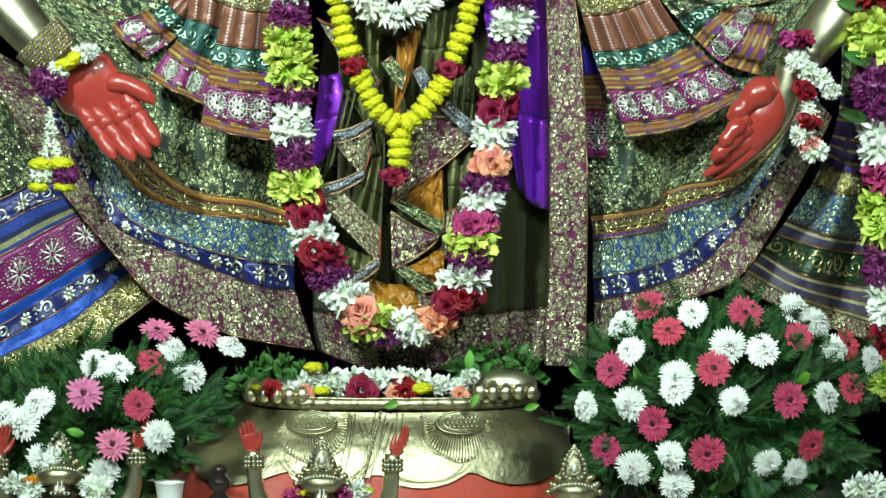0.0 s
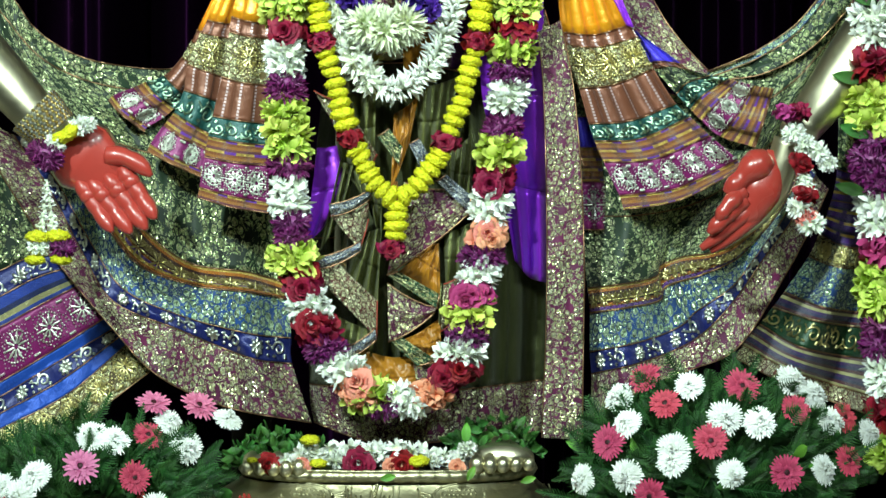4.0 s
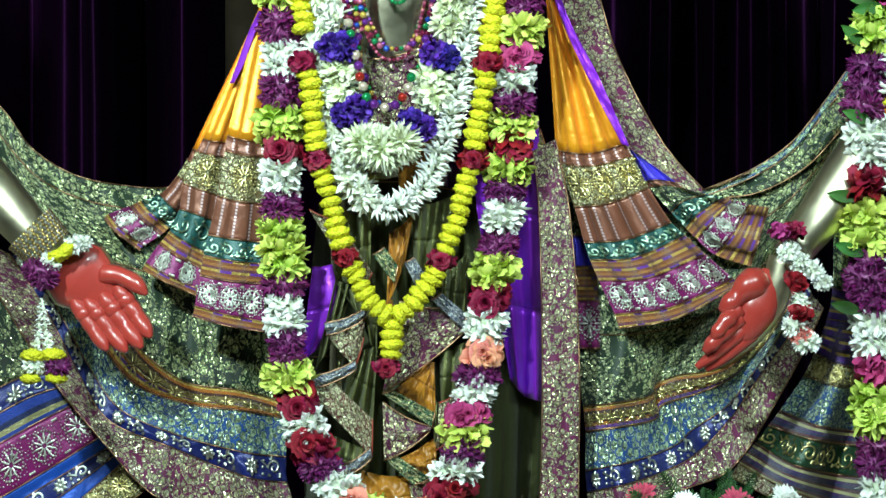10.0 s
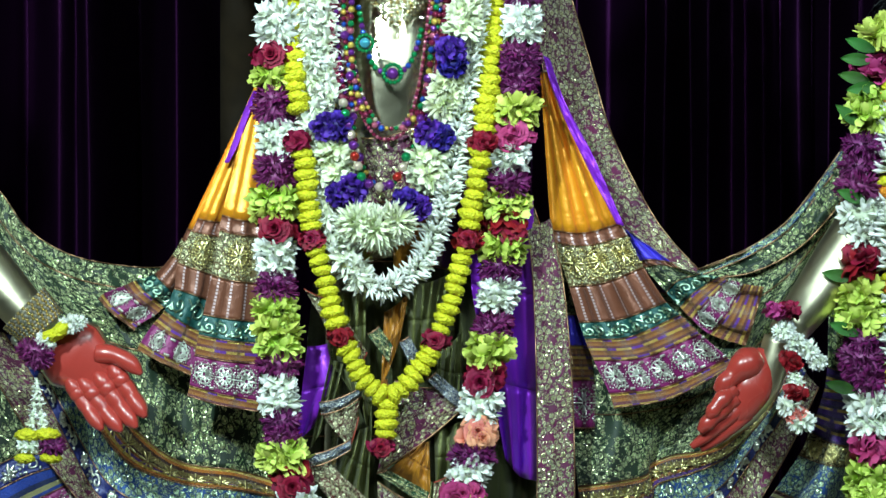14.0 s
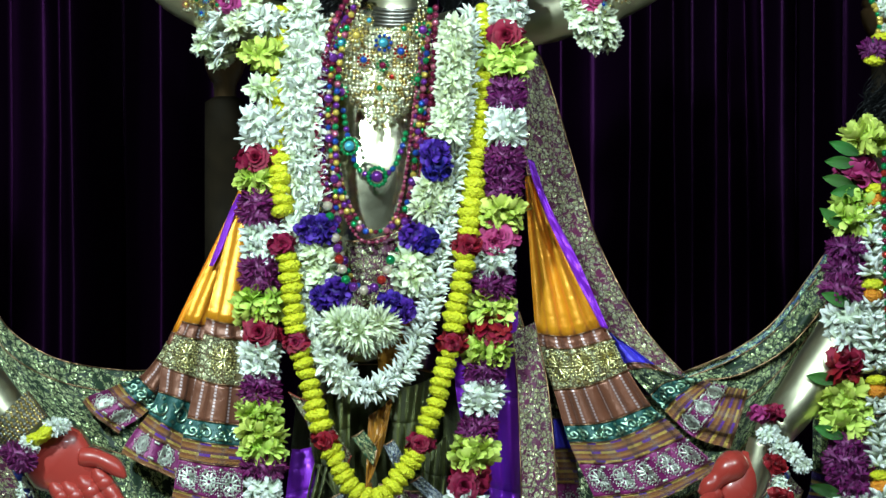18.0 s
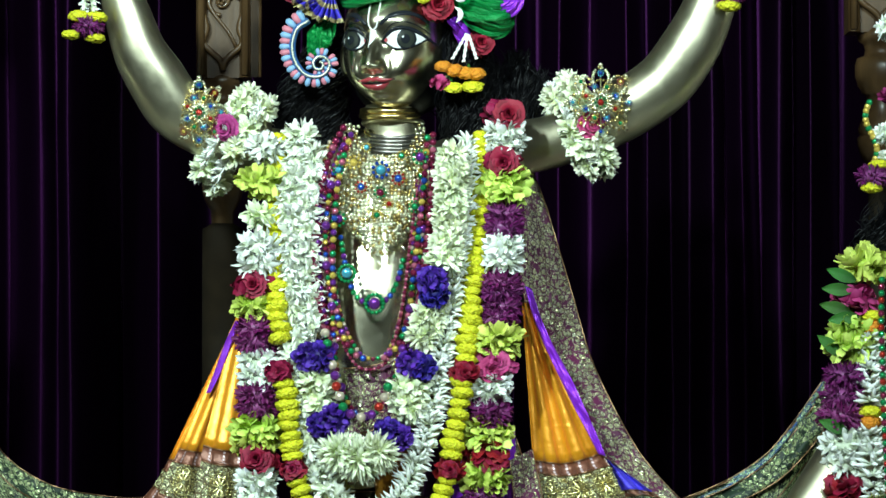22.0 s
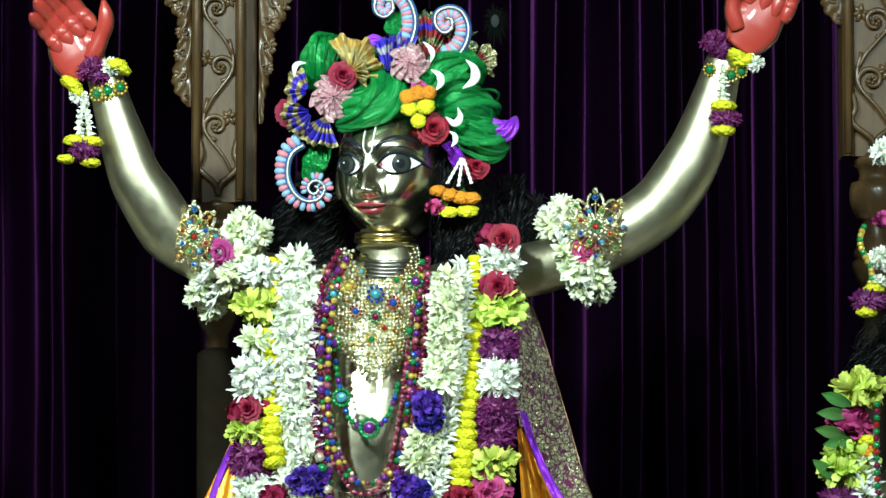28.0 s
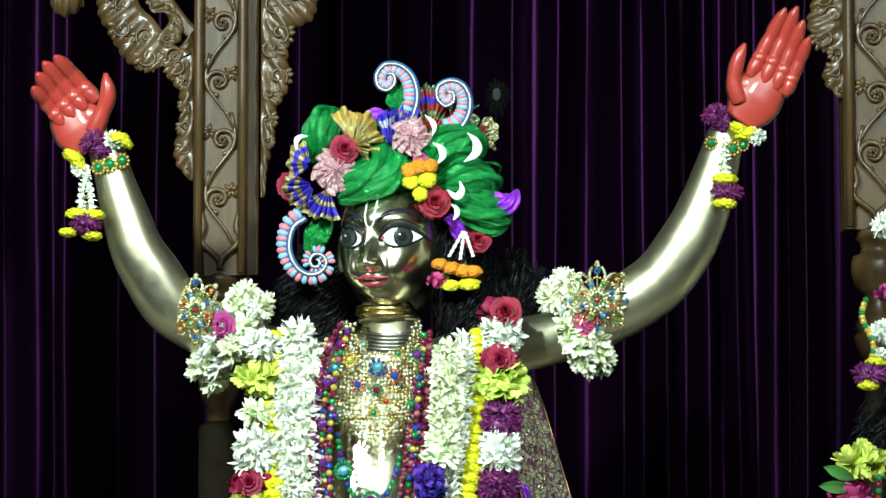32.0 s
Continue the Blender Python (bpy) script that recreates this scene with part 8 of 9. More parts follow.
tb = thing("turban", "emerald satin turban with fans, roses, marigolds and curled ornaments", "turban", at(0.061, 2.439, -0.05))
puff("satin_roll", [(-0.087, 2.504), (-0.077, 2.539), (-0.061, 2.569), (-0.037, 2.591)], [-0.07, -0.085, -0.085, -0.06], [0.020, 0.030, 0.034, 0.014], tb, GREEN_SATIN, 9, 0.16, 1.0)
puff("satin_roll", [(-0.039, 2.454), (0.001, 2.464), (0.041, 2.489), (0.061, 2.539)], [-0.12, -0.14, -0.13, -0.09], [0.028, 0.042, 0.046, 0.030], tb, GREEN_SATIN, 9, 0.14, 3.0)
puff("satin_roll", [(-0.039, 2.504), (0.001, 2.521), (0.033, 2.541), (0.061, 2.559)], [-0.05, -0.06, -0.06, -0.04], [0.028, 0.038, 0.036, 0.02], tb, GREEN_SATIN, 8, 0.14, 8.0)
puff("satin_roll", [(0.106, 2.499), (0.151, 2.527), (0.191, 2.531), (0.211, 2.514)], [-0.11, -0.125, -0.11, -0.08], [0.024, 0.037, 0.038, 0.020], tb, GREEN_SATIN, 8, 0.15, 5.0)
puff("satin_roll", [(0.131, 2.474), (0.173, 2.479), (0.209, 2.474), (0.231, 2.444)], [-0.10, -0.115, -0.10, -0.06], [0.022, 0.036, 0.037, 0.022], tb, GREEN_SATIN, 9, 0.16, 6.0)
puff("satin_roll", [(0.161, 2.444), (0.199, 2.424), (0.233, 2.407), (0.257, 2.399)], [-0.10, -0.105, -0.09, -0.06], [0.018, 0.032, 0.034, 0.020], tb, GREEN_SATIN, 9, 0.16, 9.0)
puff("satin_roll", [(0.051, 2.459), (0.101, 2.489), (0.151, 2.489)], [-0.06, -0.07, -0.06], [0.05, 0.06, 0.05], tb, GREEN_SATIN, 9, 0.12, 2.0)
puff("satin_roll", [(0.021, 2.444), (0.061, 2.449), (0.121, 2.444)], [-0.03, -0.04, -0.02], [0.03, 0.03, 0.03], tb, GREEN_SATIN, 7, 0.12, 12.0)
puff("purple_tip", [(0.223, 2.437), (0.251, 2.427), (0.269, 2.437), (0.279, 2.453)], [-0.09, -0.10, -0.10, -0.09], [0.012, 0.019, 0.014, 0.003], tb, PURPLE, 6, 0.12, 4.0, "bright purple satin tip")
puff("purple_tip", [(0.001, 2.564), (0.026, 2.584), (0.041, 2.564), (0.051, 2.529)], [-0.05, -0.06, -0.06, -0.05], [0.010, 0.016, 0.014, 0.008], tb, PURPLE, 6, 0.12, 4.5, "bright purple satin fold")
fan("blue_fan", (0.063, 2.491), -0.115, 0.115, 1.25, 1.95, 5, [GILT_FRINGE, BLUE_SATIN, BLUE_SATIN, SILVER_TRIM, BLUE_SATIN, BLUE_SATIN, SILVER_TRIM, BLUE_SATIN], tb, 0.1, "royal blue pleated ribbon with silver lines", 0.016)
fan("blue_fan", (0.051, 2.527), -0.125, 0.070, 1.0, 2.0, 4, [BLUE_SATIN, BLUE_SATIN, SILVER_TRIM, BLUE_SATIN], tb, 0.1, "royal blue pleated ribbon with silver lines", 0.016)
puff("purple_tip", [(0.161, 2.409), (0.173, 2.384), (0.179, 2.364)], [-0.09, -0.09, -0.08], [0.014, 0.016, 0.010], tb, PURPLE, 6, 0.15, 5.5, "purple satin fold")
fan("pleated_fan", (-0.090, 2.498), -0.115, 0.046, 1.7, 3.9, 6, [BLUE_SATIN, GILT_FRINGE, BLUE_SATIN, GILT_FRINGE], tb, 0.3, "blue pleated frill with gold edge", 0.012)
fan("pleated_fan", (-0.084, 2.462), -0.122, 0.056, 2.7, 4.5, 6, [BLUE_SATIN, BLUE_SATIN, GILT_FRINGE, BLUE_SATIN, GILT_FRINGE], tb, 0.3, "blue pleated frill with gold edge", 0.013)
fan("pleated_fan", (-0.056, 2.458), -0.132, 0.070, 3.65, 4.95, 6, [GILT_FRINGE, BLUE_SATIN, GILT_FRINGE, BLUE_SATIN, BLUE_SATIN, GILT_FRINGE], tb, 0.3, "blue pleated frill with gold edge", 0.015)
fan("gold_fan", (-0.020, 2.534), -0.132, 0.064, -0.95, 2.1, 9, [GOLD_FRILL, GILT_FRINGE, GOLD_FRILL], tb, 0.4, "gold pleated frill", 0.014)
fan("gold_fan", (-0.018, 2.532), -0.150, 0.038, -0.80, 1.80, 8, [GOLD_FRILL, GILT_FRINGE], tb, 0.5, "gold pleated frill", 0.012)
fan("red_fan", (0.116, 2.544), -0.07, 0.112, 0.50, 1.85, 9, [RED_SILK, RED_SILK, TRIM_GREEN, RED_SILK, BLUE_SATIN, RED_SILK, TRIM_GREEN], tb, 0.1, "red pleated fan with green and gold bands")
fan("red_fan", (0.161, 2.557), -0.10, 0.055, -0.4, 1.6, 8, [RED_SILK, RED_SILK, TRIM_GREEN], tb, 0.1, "small red pleated fan")
fan("red_fan", (0.196, 2.549), -0.07, 0.05, -0.6, 0.9, 6, [RED_SILK, GOLD_ROSETTE], tb, 0.1, "small red pleated fan")
paisley(tb, [(0.083, 2.569), (0.096, 2.599), (0.099, 2.629), (0.089, 2.659), (0.066, 2.677), (0.041, 2.677), (0.027, 2.659), (0.029, 2.639), (0.045, 2.631), (0.059, 2.643), (0.057, 2.659), (0.047, 2.661)], -0.10, 0.026, 0.006, side=1)
paisley(tb, [(0.151, 2.551), (0.176, 2.564), (0.191, 2.589), (0.193, 2.617), (0.181, 2.641), (0.159, 2.649), (0.137, 2.639), (0.135, 2.617), (0.149, 2.603), (0.164, 2.611), (0.163, 2.627), (0.153, 2.629)], -0.115, 0.026, 0.006, side=1)
puff("green_heart", [(0.073, 2.589), (0.067, 2.619), (0.073, 2.639)], [-0.085, -0.09, -0.085], [0.016, 0.022, 0.008], tb, GREEN_SATIN, 6, 0.15, 3.3, "green satin filling of the curl")
for pts, w in (([(-0.116, 2.523), (-0.115, 2.541), (-0.108, 2.548), (-0.096, 2.549)], 0.006), ([(0.113, 2.587), (0.126, 2.575), (0.130, 2.563), (0.126, 2.550)], 0.006), ([(0.127, 2.537), (0.141, 2.528), (0.145, 2.514), (0.135, 2.499)], 0.008), ([(0.189, 2.555), (0.204, 2.539), (0.204, 2.519), (0.183, 2.503)], 0.010), ([(0.175, 2.469), (0.179, 2.452), (0.169, 2.441), (0.153, 2.453)], 0.008), ([(0.160, 2.427), (0.169, 2.420), (0.170, 2.409), (0.163, 2.399)], 0.006)):
    crescent(tb, pts, -0.155, w)
for kd, x, z, s in bl([("m", 1.0), ("m", 1.05), ("m", 0.95), ("g", 1.0), ("g", 1.0), ("g", 0.9)], [(0.088, 2.468), (0.118, 2.472), (0.105, 2.446), (0.085, 2.488), (0.104, 2.495), (0.123, 2.496)]):
    bloom(kd, at(x, z, -0.165), tb, s * 0.70, Vector((0, -1, 0.3)))
for kd, (x, z), s, y in (("r", (0.129, 2.431), 0.95, -0.145), ("r", (-0.031, 2.526), 0.85, -0.155), ("r", (-0.124, 2.459), 0.9, -0.08), ("r", (0.206, 2.364), 0.8, -0.09), ("k", (0.106, 2.504), 0.5, -0.14)):
    face_rose(kd, at(x, z, y), tb, s, (-0.1, 1.0, 0.1))
    bloom("r", at(x, z, y + 0.014), tb, 0.7 * s, Vector((0, -1, 0)))
DUSTY_RIBBON = satin("dusty_pink_ribbon", (0.60, 0.27, 0.32), 0.4, 0.40, 0.05, 0.1, 2.0)
SILVER_RIBBON = satin("silver_pink_ribbon", (0.72, 0.60, 0.58), 0.5, 0.30, 0.35, 0.1, 2.0)


def ruffle(c, y, r, seed):
    """A gathered ribbon wound into a rosette: wavy strips round the middle, each with a silver thread near its hem."""
    rnd = random.Random(seed)
    b = Build()
    for ring, (q0, q1, up) in enumerate(((0.55, 1.0, 0.10), (0.36, 0.80, 0.28), (0.18, 0.58, 0.46), (0.04, 0.34, 0.60))):
        waves = rnd.randint(11, 15) - 2 * ring
        n, ph, ph2 = 16 * waves, rnd.uniform(0, 6), rnd.uniform(0, 6)
        for lo, hi, m in ((0.0, 0.62, DUSTY_RIBBON), (0.62, 0.80, SILVER_RIBBON), (0.80, 1.0, DUSTY_RIBBON)):
            v, f = [], []
            for k in range(n + 1):
                a = 2 * math.pi * k / n
                amp = 1 + 0.45 * math.sin(3 * a + ph2)
                for i in range(4):
                    t = lo + (hi - lo) * i / 3
                    w = math.sin(waves * a + ph + 0.9 * math.sin(2 * a + ph2))
                    q = (q0 + (q1 - q0) * t) * (1 + 0.10 * t * math.sin(5 * a + ph) + 0.06 * t * w)
                    v.append(at(c[0] + r * q * math.cos(a + 0.10 * t * w), c[1] + r * q * math.sin(a + 0.10 * t * w), y) + Vector((0, -r * (up * (1 - 0.5 * t) + 0.17 * t * amp * w), 0)))
            for k in range(n):
                for i in range(3):
                    p = 4 * k + i
                    f.append((p, p + 1, p + 5, p + 4))
            b.add((v, f), m)
    me = b.mesh("ribbon_rosette")
    lay = me.uv_layers.new(name="UVMap")
    for lp in me.loops:
        p = me.vertices[lp.vertex_index].co
        lay.data[lp.index].uv = (p.x, p.z)
    put("ribbon_rosette", me, tb, "dusty pink and silver ruffled ribbon rosette")


ruffle((-0.046, 2.487), -0.145, 0.040, 3)
ruffle((0.088, 2.548), -0.145, 0.034, 4)
# peacock feather
pf = thing("peacock_feather", "dark peacock feather standing behind the turban", "feather", at(0.241, 2.599, 0.02))
BARB = plain("dark_barb", (0.003, 0.004, 0.003), 0.95)
BARB.node_tree.nodes["Principled BSDF"].inputs["Specular IOR Level"].default_value = 0.03
b = Build()
rnd = random.Random(6)
x, z = 0.241, 2.624
for k in range(150):
    a = rnd.uniform(0, 6.3)
    r0, r1 = 0.006, rnd.uniform(0.022, 0.042)
    c = Vector(at(x, z, 0.03))
    d = Vector((math.cos(a) * 0.7, 0, math.sin(a)))
    w = Vector((-d.z, 0, d.x)) * 0.0009
    p0, p1, p2 = c + d * r0, c + d * r1 * 0.6 + Vector((0, rnd.uniform(-0.004, 0.004), 0.004)), c + d * r1 + Vector((0.003, 0, -0.006))
    b.add(([p0 + w, p0 - w, p1 - w, p1 + w, p2], [(0, 1, 2, 3), (3, 2, 4)]), BARB)
put("barb_fringe", b.mesh("barb_fringe"), pf, "fine dark green barbs")
put("eye_spot", raw("eye_spot", *ball(at(x, z, 0.025), (0.008, 0.0015, 0.012), 12, 8), plain("peacock_eye", (0.002, 0.006, 0.008), 0.8)), pf, "blue-green eye spot")
put("quill", raw("quill", *loft([at(x, z - 0.01, 0.03), at(x - 0.01, z - 0.10, 0.03), at(x - 0.05, z - 0.2, 0.03)], 0.0012, 5, 12), BARB), pf)

er = thing("paisley_earring", "large curled ear ornament edged with pink and blue scallops", "earring", at(-0.109, 2.359, -0.10))
paisley(er, [(-0.098, 2.403), (-0.120, 2.387), (-0.128, 2.359), (-0.124, 2.332), (-0.109, 2.310), (-0.089, 2.302), (-0.070, 2.308), (-0.062, 2.323), (-0.069, 2.336), (-0.082, 2.338), (-0.091, 2.328), (-0.087, 2.317), (-0.077, 2.316), (-0.073, 2.324), (-0.079, 2.330)], -0.12, 0.024, 0.006, side=-1)
puff("green_heart", [(-0.061, 2.401), (-0.079, 2.374), (-0.091, 2.337)], [-0.095, -0.10, -0.095], [0.014, 0.022, 0.009], er, GREEN_SATIN, 6, 0.2, 1.7, "green satin filling of the curl")
er = thing("flower_earring", "ear garland of orange and yellow marigolds on white threads", "earring", at(0.176, 2.319, -0.14))
for x0, z0, x1, z1 in ((*(0.181, 2.379), *(0.156, 2.334)), (*(0.183, 2.379), *(0.176, 2.329)), (*(0.185, 2.377), *(0.199, 2.334))):
    for ph in (0.0, math.pi):
        tw = [at(x0 + (x1 - x0) * t + 0.0017 * math.cos(16 * t + ph), z0 + (z1 - z0) * t, -0.12 - 0.03 * t + 0.0017 * math.sin(16 * t + ph)) for t in np.linspace(0, 1, 26)]
        put("thread", raw("thread", *loft(tw, 0.0017, 6, 40), WHITE_PAINT), er, "twisted white thread")
for kd, x, z, s in bl([("g", 0.72), ("g", 0.75), ("g", 0.75), ("g", 0.72), ("m", 0.82), ("m", 0.90), ("k", 0.42)], [(0.140, 2.321), (0.160, 2.314), (0.180, 2.309), (0.199, 2.308), (0.158, 2.283), (0.192, 2.285), (0.134, 2.293)]):
    bloom(kd, at(x, z, -0.15), er, s, Vector((0, -0.4, 1)))
put("leaf", petals("leaf", 10, (0.03, 0.01, 0.006), 0.02, 0.010, LEAF, 3, jitter=0.6), er, "small green leaves", loc=at(0.169, 2.303, -0.14))

# ---------------------------------------------------------------- neighbour's garlands
sg = thing("flower_garland", "thick flower garland on the neighbouring statue with leaf collars", "garland", at(0.86, 1.9, -0.2))
for kinds, pts in (("lkllpppww", [(0.887, 1.970), (0.867, 1.906), (0.867, 1.853), (0.863, 1.826), (0.851, 1.773), (0.845, 1.738), (0.843, 1.703), (0.850, 1.653), (0.849, 1.618)]), ("rrllll", [(0.847, 1.576), (0.840, 1.558), (0.847, 1.513), (0.844, 1.483), (0.850, 1.463), (0.857, 1.498)]), ("ppppww", [(0.854, 1.428), (0.852, 1.398), (0.857, 1.373), (0.860, 1.353), (0.860, 1.318), (0.864, 1.283)]), ("kkllllpp", [(0.864, 1.246), (0.868, 1.228), (0.864, 1.188), (0.862, 1.163), (0.868, 1.143), (0.872, 1.168), (0.874, 1.098), (0.872, 1.068)]), ("wwrrll", [(0.878, 1.028), (0.880, 0.998), (0.884, 0.958), (0.888, 0.928), (0.892, 0.898), (0.894, 0.873)])):
    for kd, (x, z) in zip(kinds, pts):
        bloom(kd, at(x, z, -0.2), sg, 1.0, Vector((rng.uniform(-0.1, 0.1), 0, 1)))
wg = thing("tuberose_garland", "white tuberose and marigold garland on the neighbouring statue", "garland", at(0.9, 1.9, -0.2))
for k, (x, z) in enumerate(smoothline([(0.900, 1.878), (0.895, 1.818), (0.895, 1.738), (0.895, 1.658), (0.900, 1.588), (0.903, 1.508), (0.907, 1.428), (0.910, 1.348), (0.915, 1.258)], 34)):
    kd = "m" if k % 9 in (0,) else "g" if k % 9 == 1 else "t"
    bloom(kd, at(x, z, -0.215), wg, 1.15 if kd == "t" else 0.95, Vector((0, 0, 1)))
lf = lambda p, root, sc, rx, ry, rz, me: put("leaf", me, root, loc=p, rot=(rx, ry, rz), scale=sc)


def leaf_mesh(name, ln, wd, mat, bend=0.2):
    v, f, uv = [], [], []
    n = 8
    for i in range(n + 1):
        t = i / n
        w = wd * math.sin(math.pi * (0.04 + 0.95 * t)) ** 0.8
        for j, s in enumerate((-1, -0.5, 0, 0.5, 1)):
            v.append((s * w / 2, -0.15 * wd * abs(s) + bend * ln * t * t, ln * t))
            uv.append((j / 4, t))
    for i in range(n):
        for j in range(4):
            a = 5 * i + j
            f.append((a, a + 1, a + 6, a + 5))
    return raw(name, v, f, mat, uv)


LEAF_A = leaf_mesh("leaf", 0.07, 0.028, LEAF)
LEAF_B = leaf_mesh("leaf", 0.055, 0.026, LEAF_BRIGHT)
for x, z, a in ((*(0.870, 1.940), -1.2), (*(0.865, 1.923), -1.5), (*(0.860, 1.886), -1.35), (*(0.875, 1.878), -1.7), (*(0.845, 1.808), -0.9), (*(0.855, 1.673), -1.2), (*(0.832, 1.538), -1.4), (*(0.837, 1.338), -1.3), (*(0.842, 1.438), -1.2)):
    lf(at(x, z, -0.22), sg, 0.8, 0.2, a, 0.2, LEAF_A)
bead_string("string of green and red pearls on the neighbouring statue", [(0.917, 1.948), (0.915, 1.878), (0.917, 1.798), (0.919, 1.718), (0.923, 1.638), (0.927, 1.538)], [-0.235, -0.235], ["green", "wine", "green", "red"], 0.006, 2.0)
eg = thing("flower_earring", "marigold and purple flower ear garland of the neighbouring statue", "earring", at(0.900, 2.128, -0.15))
for kd, x, z, s in bl([("m", 0.9), ("p", 0.8), ("m", 0.95), ("w", 0.4), ("w", 0.6), ("w", 0.7), ("k", 0.5)], [(0.913, 2.146), (0.903, 2.126), (0.899, 2.106), (0.920, 2.160), (0.926, 2.200), (0.934, 2.390), (0.930, 2.270)]):
    bloom(kd, at(x, z, -0.15), eg, s, Vector((0, 0, 1)))
for k in range(16):
    put("setting_bead", BEAD_ME["gold" if k % 3 else "green"], eg, loc=at(0.911, 2.183, -0.15) + Vector((-0.012 + 0.010 * math.sin(k * 0.4), 0, -0.04 + 0.0075 * k)), scale=0.006)

# ---------------------------------------------------------------- foot stand
SX, SY = -0.006, -0.10


def stand_half(z):
    return float(np.interp(z, [0.50, 0.64, 0.70, 0.74, 0.785, 0.815, 0.838, 0.850], [0.41, 0.40, 0.382, 0.360, 0.328, 0.297, 0.264, 0.254]))


def stand_x(z):
    return float(np.interp(z, [0.60, 0.74, 0.80, 0.85], [-0.060, -0.040, -0.016, SX]))


def stand_y(x, z):
    a = stand_half(z)
    return SY - a * 0.62 * max(0.0, 1 - (abs(x - stand_x(z)) / a) ** 2.3) ** 0.5


def stand_wall(z_top, low, mat, off=0.0, n=120, rows=20):
    v, f, uv = [], [], []
    for i in range(rows + 1):
        for k in range(n):
            a = 2 * math.pi * k / n
            zl = low(a)
            z = z_top + (zl - z_top) * i / rows
            h = stand_half(z) + off
            c, s = math.cos(a), math.sin(a)
            q = (abs(c) ** 2.3 + abs(s) ** 2.3) ** (-1 / 2.3)
            v.append((stand_x(z) + h * q * c, SY - h * 0.62 * q * s, z))
            uv.append((a * 0.3, z))
    for i in range(rows):
        for k in range(n):
            p, q = i * n + k, i * n + (k + 1) % n
            f.append((p, q, q + n, p + n))
    return v, f, uv


stand = thing("foot_stand", "embossed brass foot stand with feather roundels over red cloth", "pedestal", (SX, SY, 0.5))
v, f, uv = stand_wall(0.848, lambda a: 0.758 - 0.032 * abs(math.sin(math.pi * (0.385 * math.cos(a) - 0.010) / 0.171)) ** 0.7, BRASS_OLD)
put("shell", raw("shell", v, f, BRASS_OLD, uv), stand, "bulging brass shell with scalloped lower edge")
v, f, uv = stand_wall(0.78, lambda a: 0.5, RED_CLOTH, -0.010)
put("red_base", raw("red_base", v, f, RED_CLOTH, uv), stand, "red cloth under the brass shell")


def stand_ring(h0, z0, z1, y_s, nm, grooves):
    v, f = [], []
    n = 260
    prof = [(h0 - 0.012, z0), (h0, z0 + 0.002), (h0 + 0.006, (z0 + z1) / 2), (h0, z1 - 0.002), (h0 - 0.012, z1)]
    for h, z in prof:
        for k in range(n):
            a = 2 * math.pi * k / n
            c, s = math.cos(a), math.sin(a)
            q = (abs(c) ** 2.6 + abs(s) ** 2.6) ** (-1 / 2.6)
            hh = h + (0.0025 * math.sin(k * 2 * math.pi * grooves / n) if h > h0 - 0.01 else 0)
            v.append((SX + hh * q * c, SY - hh * y_s * q * s, z))
    for i in range(len(prof) - 1):
        for k in range(n):
            p, q = i * n + k, i * n + (k + 1) % n
            f.append((q, p, p + n, q + n))
    f.append(tuple((len(prof) - 1) * n + k for k in range(n)))
    return put(nm, raw(nm, v, f, BRASS_OLD), stand, "gadrooned brass rim")


stand_ring(0.254, 0.850, 0.873, 0.62, "rim", 65)


def emboss(line, rad, n=40, closed=False, mat=None):
    pts = [(x, z) for x, z in line]
    p = smoothline(pts, n)
    return loft([Vector((x, stand_y(x, z) - 0.0015, z)) for x, z in p], rad, 6, n, 0.6)


def roundel(cx, cz):
    b = Build()
    for rx, rz in ((0.030, 0.012), (0.042, 0.018)):
        b.add(emboss([(cx + rx * math.cos(a), cz + rz * math.sin(a)) for a in np.linspace(0, 2 * math.pi, 20)], 0.0022), BRASS_OLD)
    for i in range(-3, 4):
        for j in range(-1, 2):
            x, z = cx + i * 0.0075 + (j % 2) * 0.0035, cz + j * 0.0065
            b.add(ball((x, stand_y(x, z) - 0.001, z), (0.0034, 0.0025, 0.003), 6, 4), BRASS_OLD)
    for k in range(37):
        a = math.pi + math.pi * k / 36
        p0 = (cx + 0.044 * math.cos(a), cz + 0.019 * math.sin(a))
        p1 = (cx + 0.066 * math.cos(a), cz + 0.058 * math.sin(a) + 0.006 * math.cos(2 * a))
        b.add(emboss([p0, ((p0[0] + p1[0]) / 2, (p0[1] + p1[1]) / 2), p1], 0.0022, 6), BRASS_OLD)
    b.add(emboss([(cx - 0.070, cz + 0.012), (cx - 0.062, cz - 0.035), (cx - 0.02, cz - 0.058), (cx, cz - 0.066), (cx + 0.02, cz - 0.058), (cx + 0.062, cz - 0.035), (cx + 0.070, cz + 0.012)], 0.002), BRASS_OLD)
    put("feather_roundel", b.mesh("feather_roundel"), stand, "embossed peacock-feather roundel")


for x, z in [(-0.148, 0.793), (0.122, 0.793), (-0.308, 0.758), (0.246, 0.758)]:
    roundel(x * 0.96, z + 0.038)
b = Build()
for k in range(26):
    z = 0.848 - 0.0045 * k
    x = -0.022 - 0.0012 * k
    b.add(ball((x, stand_y(x, z) - 0.001, z), 0.0036, 6, 4), BRASS_OLD)
for d in (-0.009, 0.009):
    b.add(emboss([(-0.022 + d, 0.848), (-0.036 + d, 0.79), (-0.050 + d, 0.74)], 0.0016), BRASS_OLD)
put("beaded_rib", b.mesh("beaded_rib"), stand, "beaded rib down the middle")

